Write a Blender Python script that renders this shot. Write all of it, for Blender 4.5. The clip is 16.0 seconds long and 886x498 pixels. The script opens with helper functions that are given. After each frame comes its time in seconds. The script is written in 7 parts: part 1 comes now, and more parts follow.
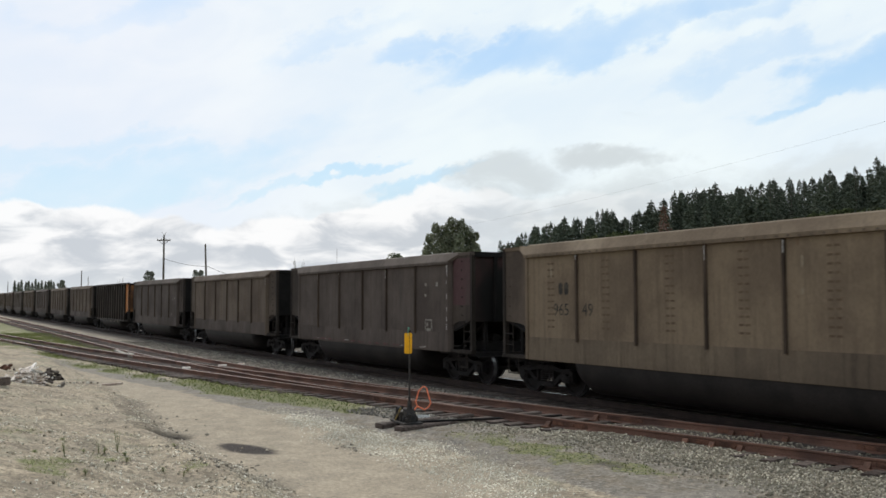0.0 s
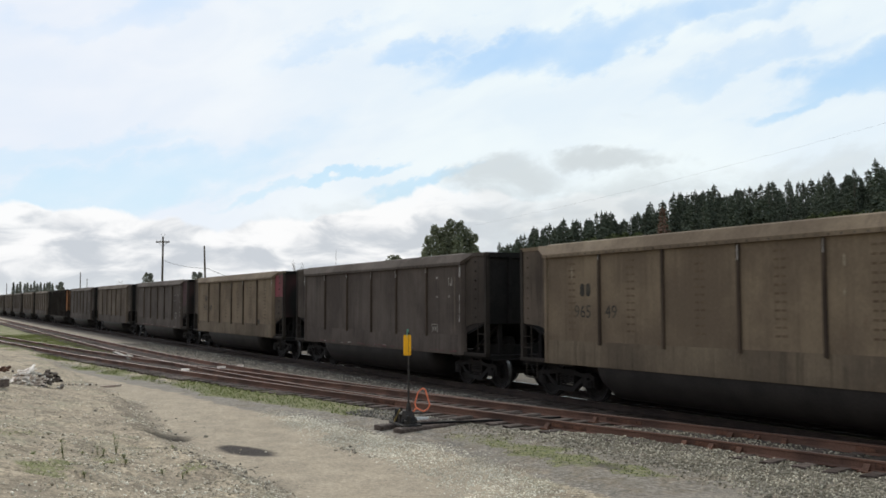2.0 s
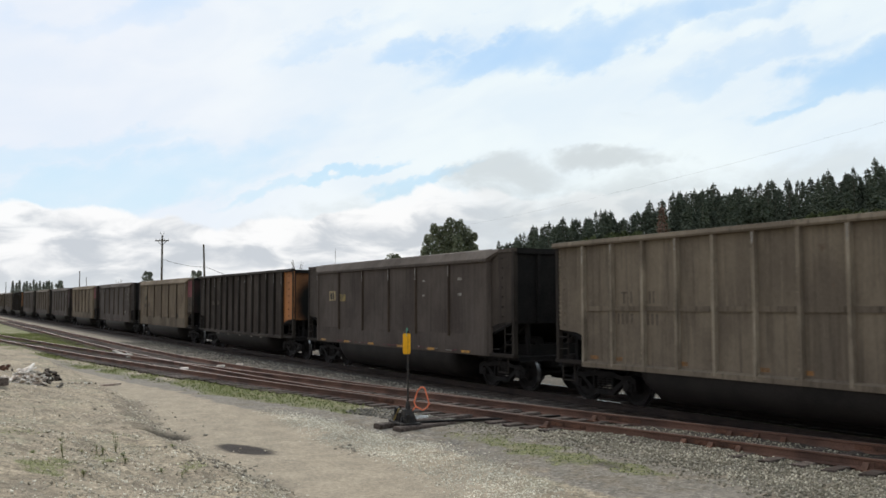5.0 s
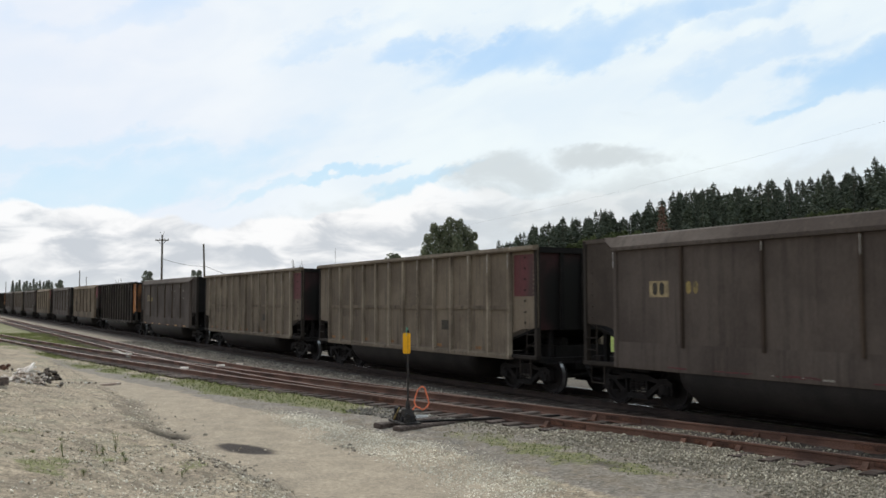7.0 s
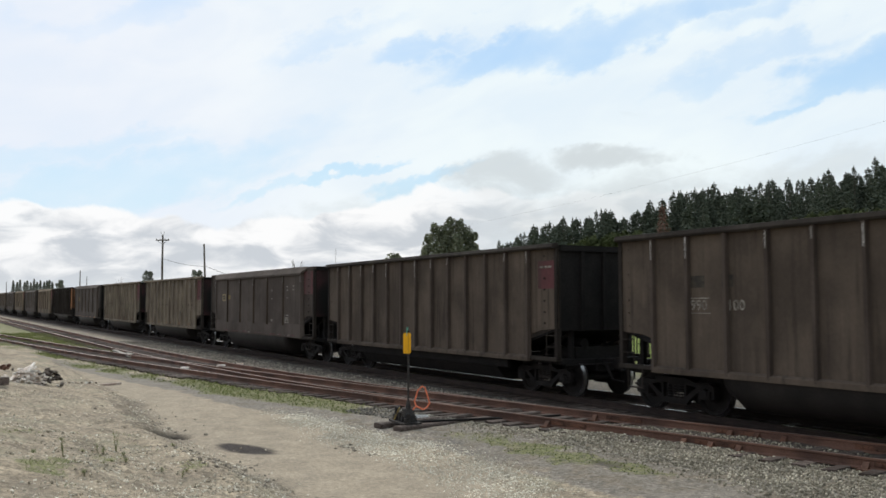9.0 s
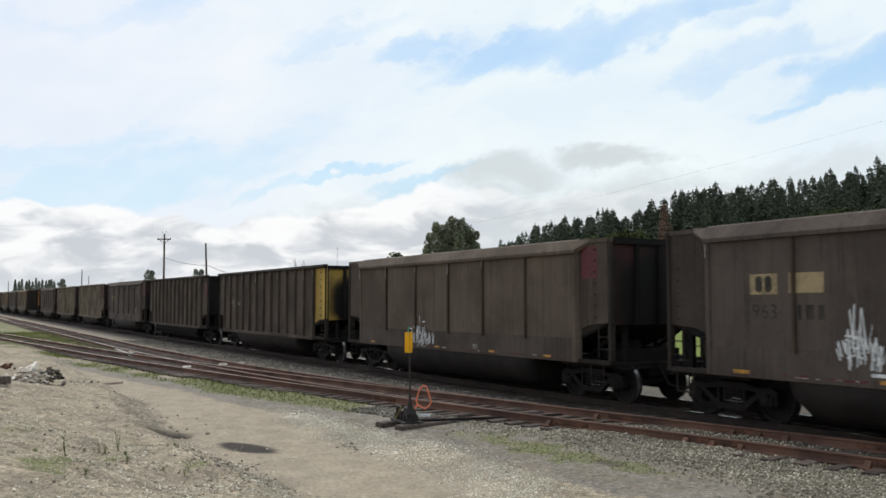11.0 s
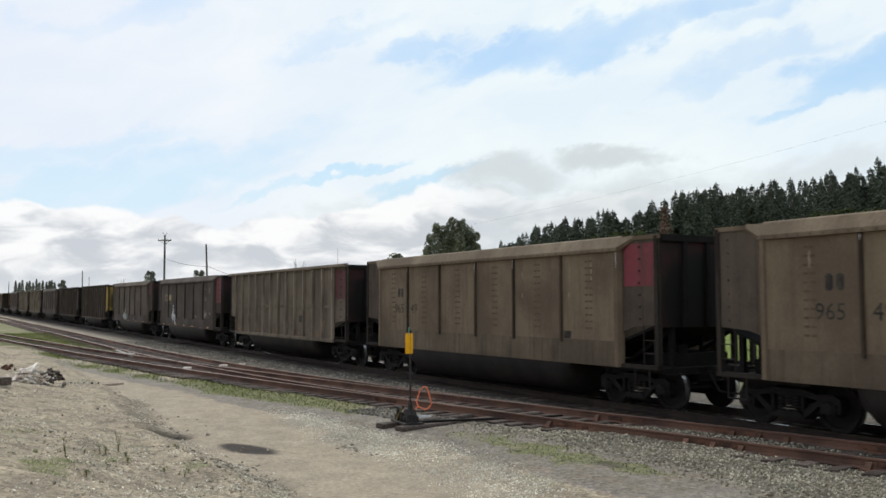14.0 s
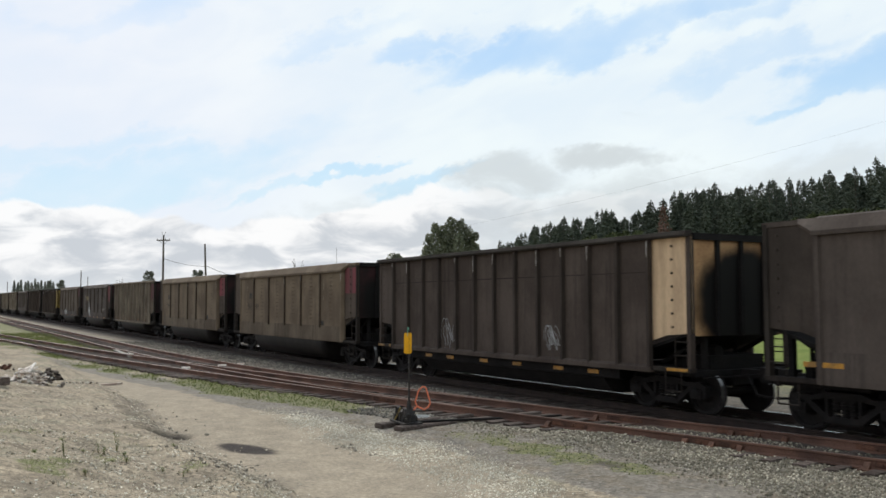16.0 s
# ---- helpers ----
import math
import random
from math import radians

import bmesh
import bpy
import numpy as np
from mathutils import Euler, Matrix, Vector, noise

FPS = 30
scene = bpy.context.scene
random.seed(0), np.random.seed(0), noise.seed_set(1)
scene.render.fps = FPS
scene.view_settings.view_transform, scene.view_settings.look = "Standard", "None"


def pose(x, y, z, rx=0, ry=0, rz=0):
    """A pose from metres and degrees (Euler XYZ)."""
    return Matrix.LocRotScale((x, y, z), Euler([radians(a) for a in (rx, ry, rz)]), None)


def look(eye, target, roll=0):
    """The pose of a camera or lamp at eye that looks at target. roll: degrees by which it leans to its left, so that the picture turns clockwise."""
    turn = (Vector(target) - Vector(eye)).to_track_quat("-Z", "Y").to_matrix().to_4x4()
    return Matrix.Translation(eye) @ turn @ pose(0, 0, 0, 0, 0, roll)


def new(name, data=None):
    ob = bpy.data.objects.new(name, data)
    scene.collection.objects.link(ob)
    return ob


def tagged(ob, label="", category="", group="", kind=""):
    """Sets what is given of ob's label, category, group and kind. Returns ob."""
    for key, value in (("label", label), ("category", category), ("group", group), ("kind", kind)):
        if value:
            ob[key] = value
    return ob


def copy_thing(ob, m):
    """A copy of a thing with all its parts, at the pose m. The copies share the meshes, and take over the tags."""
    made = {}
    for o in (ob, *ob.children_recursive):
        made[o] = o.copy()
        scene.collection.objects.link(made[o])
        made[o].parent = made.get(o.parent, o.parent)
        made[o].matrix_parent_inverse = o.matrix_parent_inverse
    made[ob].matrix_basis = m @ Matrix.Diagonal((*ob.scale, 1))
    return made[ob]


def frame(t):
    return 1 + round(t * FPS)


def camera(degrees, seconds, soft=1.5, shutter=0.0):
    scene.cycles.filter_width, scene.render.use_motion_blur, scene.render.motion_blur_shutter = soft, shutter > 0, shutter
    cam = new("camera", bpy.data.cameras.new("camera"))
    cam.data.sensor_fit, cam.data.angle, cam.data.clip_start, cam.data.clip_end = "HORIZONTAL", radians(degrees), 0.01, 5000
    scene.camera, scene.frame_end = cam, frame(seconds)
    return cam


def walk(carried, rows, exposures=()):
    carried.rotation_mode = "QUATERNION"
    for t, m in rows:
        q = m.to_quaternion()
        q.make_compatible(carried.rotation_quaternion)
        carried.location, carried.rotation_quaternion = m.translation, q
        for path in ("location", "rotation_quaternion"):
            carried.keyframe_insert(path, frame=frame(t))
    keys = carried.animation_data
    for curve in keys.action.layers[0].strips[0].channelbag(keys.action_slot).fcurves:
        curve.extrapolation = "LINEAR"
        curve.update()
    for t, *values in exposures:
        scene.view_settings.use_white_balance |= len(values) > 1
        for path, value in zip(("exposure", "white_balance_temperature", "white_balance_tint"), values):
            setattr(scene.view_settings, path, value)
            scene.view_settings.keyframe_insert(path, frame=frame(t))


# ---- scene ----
import itertools

# ------------------------------------------------------------------ camera
# The camera is held by hand at one spot: x runs along the railway, y away
# from the camera, z = 0 is the rail head far down the line.
FOCAL = 1600.0
EYE = (0.0, 0.0, 2.50)
HEADING, TILT = 59.9, 3.22
SWAY = [(0, 2.1, 0.1), (0.5, 5.4, 1.8), (1, 1.1, 3.1), (1.5, 0.4, 3.2), (2, 0.4, 3.3), (2.5, -1.3, 1.8), (3, 0.4, 3.3), (3.5, 3.6, 1.5), (4, 0.1, 0.7), (5.2, -1.0, 1.0), (6.5, -6.4, 0.4), (7, -0.7, 0.1), (7.5, 3.5, 0.4), (8, 2.0, -1.1), (8.5, -1.1, -2.6), (9, 0.0, 0.0), (10.2, 1.0, -1.0), (11.5, 3.3, -1.7), (12, -1.1, -1.1), (12.5, -1.1, -0.6), (13, -2.6, -0.1), (13.5, -1.1, 0.4), (14, 3.5, 0.3), (14.5, 6.0, 0.0), (15, 3.6, 0.0), (15.5, 4.9, -1.0), (16, 1.4, 0.1)]
cam = camera(52.2, 16.0, 1.6, 0.1)
walk(cam, [(t, pose(*EYE, 90 + TILT + math.degrees(dy / FOCAL), 0, HEADING + math.degrees(dx / FOCAL)))
           for t, dx, dy in SWAY], [(0, 0.0), (16, 0.0)])

# ------------------------------------------------------------------ light
SUN_DIR = Vector((-0.84, 0.06, 0.66)).normalized()      # towards the sun


def make_world():
    world = bpy.data.worlds.new("cloudy_sky")
    scene.world = world
    world.use_nodes = True
    nt = world.node_tree
    nt.nodes.clear()
    N, K = nt.nodes.new, nt.links.new

    def math_node(op, a, b=None, clamp=False):
        n = N("ShaderNodeMath")
        n.operation, n.use_clamp = op, clamp
        for i, v in enumerate((a, b)):
            if v is None:
                continue
            if isinstance(v, (int, float)):
                n.inputs[i].default_value = v
            else:
                K(v, n.inputs[i])
        return n.outputs[0]

    def ramp(v, lo, hi):
        n = N("ShaderNodeMapRange")
        n.interpolation_type = "SMOOTHSTEP"
        K(v, n.inputs["Value"])
        n.inputs["From Min"].default_value, n.inputs["From Max"].default_value = lo, hi
        return n.outputs["Result"]

    def mix(f, a, b):
        n = N("ShaderNodeMix")
        n.data_type = "RGBA"
        for i, v in ((0, f), (6, a), (7, b)):
            if isinstance(v, (tuple, float, int)):
                n.inputs[i].default_value = v if i == 0 else (*v, 1)
            else:
                K(v, n.inputs[i])
        return n.outputs[2]

    sky = N("ShaderNodeTexSky")
    sky.sky_type, sky.sun_disc = "NISHITA", False
    sky.sun_elevation = math.asin(SUN_DIR.z)
    sky.sun_rotation = math.atan2(SUN_DIR.x, SUN_DIR.y)
    coord = N("ShaderNodeTexCoord").outputs["Generated"]

    def along(v):
        n = N("ShaderNodeVectorMath")
        n.operation = "DOT_PRODUCT"
        K(coord, n.inputs[0])
        n.inputs[1].default_value = v
        return n.outputs["Value"]

    up = along((0, 0, 1))
    c, s = math.cos(radians(HEADING)), math.sin(radians(HEADING))
    side, ahead = along((c, s, 0)), along((-s, c, 0))

    def noise_at(x, y, z, scale, detail, rough=0.55, warp=0.0):
        v = N("ShaderNodeCombineXYZ")
        for i, val in enumerate((x, y, z)):
            K(val, v.inputs[i]) if not isinstance(val, (int, float)) else None
        n = N("ShaderNodeTexNoise")
        K(v.outputs[0], n.inputs["Vector"])
        n.inputs["Scale"].default_value, n.inputs["Detail"].default_value = scale, detail
        n.inputs["Roughness"].default_value, n.inputs["Distortion"].default_value = rough, warp
        return n.outputs["Fac"]

    # high thin cloud in streaks that rise to one side, with blue openings in it
    sa, sb = math.cos(radians(16)), math.sin(radians(16))
    p = math_node("ADD", math_node("MULTIPLY", side, sa), math_node("MULTIPLY", up, sb))
    q = math_node("ADD", math_node("MULTIPLY", side, -sb), math_node("MULTIPLY", up, sa))
    streak = noise_at(p, math_node("MULTIPLY", q, 3.0), ahead, 3.4, 5, 0.48, 0.4)
    wisp = noise_at(p, math_node("MULTIPLY", q, 2.0), ahead, 9.0, 5, 0.5, 0.8)
    grain = math_node("ADD", math_node("MULTIPLY", streak, 0.65), math_node("MULTIPLY", wisp, 0.35))
    warp_a = math_node("MULTIPLY", math_node("SUBTRACT", noise_at(p, math_node("MULTIPLY", q, 1.6), ahead, 7.0, 5, 0.6), 0.5), 0.22)
    warp_b = math_node("MULTIPLY", math_node("SUBTRACT", noise_at(math_node("ADD", p, 3.7), math_node("MULTIPLY", q, 1.6), ahead, 9.0, 5, 0.6), 0.5), 0.11)
    p2, q2 = math_node("ADD", p, warp_a), math_node("ADD", q, warp_b)
    side2, up2 = math_node("ADD", side, math_node("MULTIPLY", warp_a, 0.7)), math_node("ADD", up, math_node("MULTIPLY", warp_b, 0.7))
    gaps = None
    for bx, by, rx, ry, k in OPENINGS:
        dx = math_node("DIVIDE", math_node("SUBTRACT", p2, bx * sa + by * sb), rx)
        dy = math_node("DIVIDE", math_node("SUBTRACT", q2, -bx * sb + by * sa), ry)
        d2 = math_node("ADD", math_node("MULTIPLY", dx, dx), math_node("MULTIPLY", dy, dy))
        g = math_node("MULTIPLY", ramp(d2, 2.6, 0.0), k)
        gaps = g if gaps is None else math_node("MAXIMUM", gaps, g)
    gaps = math_node("ADD", gaps, math_node("MULTIPLY", ramp(up, 0.30, 0.55), 0.45))
    clear = ramp(math_node("SUBTRACT", gaps, math_node("MULTIPLY", math_node("SUBTRACT", grain, 0.5), 1.5)), -0.05, 1.25)
    blue = mix(0.85, sky_scaled(nt, sky), (0.42, 0.68, 1.0))
    blue = mix(math_node("MULTIPLY", ramp(up, 0.30, 0.08), 0.75), blue, (0.66, 0.87, 0.965))
    white = mix(ramp(side, -0.42, 0.1), (0.890, 0.925, 0.985), (0.880, 0.962, 0.985))
    white = mix(ramp(grain, 0.40, 0.62), mix(0.25, white, (0.62, 0.74, 0.92)), white)
    col = mix(math_node("MULTIPLY", clear, 0.92), white, blue)
    # soft grey clouds half-way up
    soft = None
    for bx, by, rx, ry, k in GREYS:
        dx, dy = math_node("DIVIDE", math_node("SUBTRACT", side2, bx), rx), math_node("DIVIDE", math_node("SUBTRACT", up2, by), ry)
        d2 = math_node("ADD", math_node("MULTIPLY", dx, dx), math_node("MULTIPLY", dy, dy))
        g = math_node("MULTIPLY", ramp(d2, 1.9, 0.1), k)
        soft = g if soft is None else math_node("MAXIMUM", soft, g)
    puff = noise_at(side, math_node("MULTIPLY", up, 1.8), ahead, 11.0, 7, 0.58, 0.3)
    softer = ramp(math_node("ADD", soft, math_node("MULTIPLY", math_node("SUBTRACT", puff, 0.5), 2.6)), 0.15, 0.95)
    col = mix(math_node("MULTIPLY", math_node("MULTIPLY", softer, soft), 0.8), col, (0.61, 0.66, 0.68))
    haze = math_node("MULTIPLY", ramp(up, 0.150, 0.06), ramp(side, -0.14, 0.02))
    haze = math_node("MULTIPLY", haze, mix_value(nt, ramp(puff, 0.35, 0.62), 0.35, 0.8))
    col = mix(haze, col, (0.63, 0.67, 0.68))
    # a bank of heaped cloud over the horizon, bright at its tops and grey beneath
    heap = noise_at(side, math_node("MULTIPLY", up, 1.2), ahead, 16.0, 8, 0.52, 0.25)
    roll = noise_at(side, math_node("MULTIPLY", up, 0.6), ahead, 4.0, 3, 0.5, 0.0)
    edge = math_node("ADD", 0.094, math_node("MULTIPLY", ramp(side, -0.20, 0.02), 0.028))
    edge = math_node("ADD", edge, math_node("ADD", math_node("MULTIPLY", math_node("SUBTRACT", heap, 0.5), 0.050), math_node("MULTIPLY", math_node("SUBTRACT", roll, 0.5), 0.05)))
    under = math_node("SUBTRACT", edge, up)
    bank = ramp(under, -0.0005, 0.006)
    bank = math_node("MULTIPLY", bank, mix_value(nt, ramp(side, -0.06, 0.14), 1.0, 0.30))
    shade = noise_at(side, math_node("MULTIPLY", up, 2.6), ahead, 13.0, 7, 0.52, 0.5)
    dark = ramp(math_node("ADD", shade, math_node("MULTIPLY", ramp(under, 0.004, 0.045), 0.17)), 0.50, 0.74)
    body = mix(math_node("MULTIPLY", dark, 0.92), (0.985, 0.985, 0.985), (0.56, 0.60, 0.65))
    body = mix(math_node("MULTIPLY", ramp(up, 0.040, 0.0), 0.5), body, (0.72, 0.76, 0.78))
    col = mix(math_node("MULTIPLY", bank, 0.95), col, body)
    bg, out = N("ShaderNodeBackground"), N("ShaderNodeOutputWorld")
    K(col, bg.inputs["Color"])
    bg.inputs["Strength"].default_value = 1.0
    K(bg.outputs[0], out.inputs["Surface"])


def mix_value(nt, f, a, b):
    n = nt.nodes.new("ShaderNodeMapRange")
    nt.links.new(f, n.inputs["Value"])
    n.inputs["To Min"].default_value, n.inputs["To Max"].default_value = a, b
    return n.outputs["Result"]


def sky_scaled(nt, sky):
    n = nt.nodes.new("ShaderNodeVectorMath")
    n.operation = "SCALE"
    nt.links.new(sky.outputs[0], n.inputs[0])
    n.inputs["Scale"].default_value = 0.10
    return n.outputs[0]


OPENINGS = [(-0.020, 0.268, 0.060, 0.012, 0.70), (0.070, 0.268, 0.075, 0.017, 0.90), (0.160, 0.284, 0.105, 0.022, 0.95), (0.265, 0.300, 0.110, 0.016, 0.85), (0.360, 0.300, 0.080, 0.014, 0.6), (0.425, 0.238, 0.060, 0.020, 0.9), (0.390, 0.213, 0.055, 0.008, 0.85), (0.330, 0.246, 0.060, 0.010, 0.45), (-0.022, 0.130, 0.046, 0.010, 1.3), (-0.113, 0.142, 0.050, 0.006, 1.2), (-0.205, 0.122, 0.075, 0.007, 0.75), (-0.366, 0.113, 0.206, 0.022, 0.80), (-0.115, 0.282, 0.075, 0.012, 0.50), (-0.300, 0.293, 0.087, 0.014, 0.40), (-0.400, 0.140, 0.120, 0.012, 0.55)]
GREYS = [(0.183, 0.151, 0.056, 0.016, 1.00), (0.059, 0.134, 0.075, 0.026, 0.90), (0.299, 0.131, 0.094, 0.019, 0.70), (-0.052, 0.081, 0.206, 0.028, 0.60), (0.133, 0.090, 0.150, 0.037, 0.85), (0.278, 0.102, 0.125, 0.030, 0.75), (0.40, 0.125, 0.10, 0.03, 0.6), (0.02, 0.06, 0.10, 0.03, 0.7), (0.224, 0.196, 0.019, 0.006, 0.50)]
make_world()
sun = new("sun", bpy.data.lights.new("sun", "SUN"))
sun.data.energy, sun.data.angle, sun.data.color = 2.3, radians(6), (1.0, 0.95, 0.87)
sun.matrix_basis = look(SUN_DIR * 400, (0, 0, 0))

# ------------------------------------------------------------------ materials
def material(name, base, second, scale=3.0, rough=0.8, metal=0.0, bump=0.1, fine=40.0, stretch=(1, 1, 1), grain=0.35, lo=0.35, hi=0.65, spread=0.0):
    """Two colours mixed by broad stains, a fine grain over both, and relief."""
    m = bpy.data.materials.new(name)
    m.use_nodes = True
    nt = m.node_tree
    N, K = nt.nodes.new, nt.links.new
    bsdf = nt.nodes["Principled BSDF"]
    coord = N("ShaderNodeTexCoord")
    mp = N("ShaderNodeMapping")
    mp.inputs["Scale"].default_value = stretch
    K(coord.outputs["Object"], mp.inputs["Vector"])
    info = N("ShaderNodeObjectInfo")
    offs = N("ShaderNodeVectorMath")
    offs.operation = "SCALE"
    offs.inputs[0].default_value = (7.3, 3.1, 5.7)
    K(info.outputs["Random"], offs.inputs["Scale"])
    K(offs.outputs[0], mp.inputs["Location"])
    n1, n2 = N("ShaderNodeTexNoise"), N("ShaderNodeTexNoise")
    for n, s, d in ((n1, scale, 6), (n2, fine, 4)):
        K(mp.outputs[0], n.inputs["Vector"])
        n.inputs["Scale"].default_value, n.inputs["Detail"].default_value = s, d
    rp = N("ShaderNodeMapRange")
    rp.interpolation_type = "SMOOTHSTEP"
    K(n1.outputs["Fac"], rp.inputs["Value"])
    rp.inputs["From Min"].default_value, rp.inputs["From Max"].default_value = lo, hi
    mx = N("ShaderNodeMix")
    mx.data_type = "RGBA"
    K(rp.outputs[0], mx.inputs[0])
    mx.inputs[6].default_value, mx.inputs[7].default_value = (*base, 1), (*second, 1)
    gr = N("ShaderNodeMapRange")
    K(n2.outputs["Fac"], gr.inputs["Value"])
    gr.inputs["From Min"].default_value, gr.inputs["From Max"].default_value = 0.3, 0.7
    gr.inputs["To Min"].default_value, gr.inputs["To Max"].default_value = 1 - grain, 1 + grain
    tint = N("ShaderNodeMapRange")
    K(info.outputs["Random"], tint.inputs["Value"])
    tint.inputs["To Min"].default_value, tint.inputs["To Max"].default_value = 1 - spread, 1 + spread
    both = N("ShaderNodeMath")
    both.operation = "MULTIPLY"
    K(gr.outputs[0], both.inputs[0])
    K(tint.outputs[0], both.inputs[1])
    ml = N("ShaderNodeVectorMath")
    ml.operation = "SCALE"
    K(mx.outputs[2], ml.inputs[0])
    K(both.outputs[0], ml.inputs["Scale"])
    K(ml.outputs[0], bsdf.inputs["Base Color"])
    bsdf.inputs["Roughness"].default_value, bsdf.inputs["Metallic"].default_value = rough, metal
    bsdf.inputs["Specular IOR Level"].default_value = 0.15 if rough > 0.45 else 0.3
    if bump:
        b = N("ShaderNodeBump")
        b.inputs["Strength"].default_value, b.inputs["Distance"].default_value = bump, 0.02
        K(n2.outputs["Fac"], b.inputs["Height"])
        K(b.outputs[0], bsdf.inputs["Normal"])
    return m



def car_paint(name, base, second, rust, streaky=0.5):
    """Old paint under coal dust: broad stains, runs down the sides, rust in flecks, dust thicker low down in blotches."""
    m = bpy.data.materials.new(name)
    m.use_nodes = True
    nt = m.node_tree
    N, K = nt.nodes.new, nt.links.new
    bsdf = nt.nodes["Principled BSDF"]
    co, info = N("ShaderNodeTexCoord"), N("ShaderNodeObjectInfo")
    shift = N("ShaderNodeVectorMath")
    shift.operation = "SCALE"
    shift.inputs[0].default_value = (17.3, 9.1, 5.7)
    K(info.outputs["Random"], shift.inputs["Scale"])

    def noise_tex(scale, stretch, detail=6, rough=0.6, moved=True):
        mp = N("ShaderNodeMapping")
        mp.inputs["Scale"].default_value = stretch
        K(co.outputs["Object"], mp.inputs["Vector"])
        if moved:
            K(shift.outputs[0], mp.inputs["Location"])
        n = N("ShaderNodeTexNoise")
        K(mp.outputs[0], n.inputs["Vector"])
        n.inputs["Scale"].default_value, n.inputs["Detail"].default_value, n.inputs["Roughness"].default_value = scale, detail, rough
        return n.outputs["Fac"]

    def ramp(v, lo, hi, a=0.0, b=1.0):
        n = N("ShaderNodeMapRange")
        n.interpolation_type = "SMOOTHSTEP"
        K(v, n.inputs["Value"])
        for k, val in (("From Min", lo), ("From Max", hi), ("To Min", a), ("To Max", b)):
            n.inputs[k].default_value = val
        return n.outputs["Result"]

    def mix(f, a, b):
        n = N("ShaderNodeMix")
        n.data_type = "RGBA"
        K(f, n.inputs[0])
        for i, v in ((6, a), (7, b)):
            if isinstance(v, tuple):
                n.inputs[i].default_value = (*v, 1)
            else:
                K(v, n.inputs[i])
        return n.outputs[2]

    broad = noise_tex(0.55, (1, 1, 1), 5, 0.55)
    runs = noise_tex(5.0, (1, 1, 0.10), 6, 0.65)
    fine = noise_tex(26, (1, 1, 0.5), 5, 0.7)
    fleck = noise_tex(3.2, (1, 1, 0.6), 8, 0.72)
    col = mix(ramp(broad, 0.36, 0.64), base, second)
    col = mix(ramp(runs, 0.42, 0.72, 0.0, 0.5), col, second)
    col = mix(ramp(fleck, 0.60, 0.76, 0.0, 0.7), col, rust)
    drip = noise_tex(7.5, (1, 1, 0.035), 4, 0.6)
    blot = noise_tex(1.3, (1, 1, 0.55), 5, 0.6)
    wet = N("ShaderNodeMath")
    wet.operation = "MULTIPLY"
    K(ramp(drip, 0.50, 0.64), wet.inputs[0])
    K(ramp(blot, 0.36, 0.60, 0.15 * streaky, streaky), wet.inputs[1])
    col = mix(wet.outputs[0], col, tuple(v * 0.42 for v in second))
    chalk = noise_tex(11.0, (1, 1, 0.05), 5, 0.65)
    col = mix(ramp(chalk, 0.56, 0.70, 0.0, 0.6 * streaky), col, tuple(min(1, v * 1.5) for v in base))
    sc = N("ShaderNodeVectorMath")
    sc.operation = "SCALE"
    K(col, sc.inputs[0])
    K(ramp(fine, 0.3, 0.7, 0.90, 1.10), sc.inputs["Scale"])
    K(sc.outputs[0], bsdf.inputs["Base Color"])
    K(ramp(broad, 0.3, 0.7, 0.72, 0.92), bsdf.inputs["Roughness"])
    bsdf.inputs["Specular IOR Level"].default_value = 0.14
    b = N("ShaderNodeBump")
    b.inputs["Strength"].default_value, b.inputs["Distance"].default_value = 0.8, 0.06
    K(noise_tex(1.5, (1, 1, 0.45), 3, 0.5), b.inputs["Height"])
    K(b.outputs[0], bsdf.inputs["Normal"])
    return m


STREAK = (2.2, 2.2, 0.28)
PAINT = {
    "slate": car_paint("paint_slate", (0.087, 0.066, 0.053), (0.056, 0.042, 0.034), (0.064, 0.037, 0.026), 0.4),
    "coal": car_paint("paint_coal", (0.064, 0.049, 0.039), (0.041, 0.032, 0.026), (0.054, 0.032, 0.023), 0.45),
    "tan": car_paint("paint_tan", (0.184, 0.137, 0.090), (0.118, 0.087, 0.060), (0.118, 0.068, 0.042), 0.22),
    "grey": car_paint("paint_grey", (0.093, 0.073, 0.060), (0.064, 0.050, 0.042), (0.072, 0.046, 0.036), 0.35),
    "brown": car_paint("paint_brown", (0.120, 0.091, 0.067), (0.084, 0.063, 0.048), (0.076, 0.046, 0.033), 0.4),
    "dun": car_paint("paint_dun", (0.178, 0.140, 0.100), (0.120, 0.094, 0.070), (0.100, 0.058, 0.038), 0.5),
    "post": car_paint("paint_post", (0.310, 0.255, 0.188), (0.150, 0.118, 0.088), (0.100, 0.058, 0.038), 0.6),
    "sooty": car_paint("paint_sooty", (0.036, 0.029, 0.023), (0.023, 0.018, 0.015), (0.036, 0.023, 0.017), 0.5),
    "tan_sill": car_paint("paint_tan_sill", (0.150, 0.114, 0.077), (0.096, 0.073, 0.052), (0.100, 0.060, 0.038), 0.5),
    "rib": car_paint("paint_rib", (0.074, 0.052, 0.037), (0.046, 0.033, 0.025), (0.080, 0.044, 0.028), 0.6),
    "black": car_paint("paint_black", (0.105, 0.079, 0.059), (0.064, 0.049, 0.038), (0.080, 0.046, 0.032), 0.5),
}
# coal grime taken near-black, with the shade between and under cars painted in
GRIME_SHADE = material("grime_and_shade", (0.009, 0.008, 0.0075), (0.014, 0.012, 0.011), 2.0, 0.9, 0, 0.1, 25)
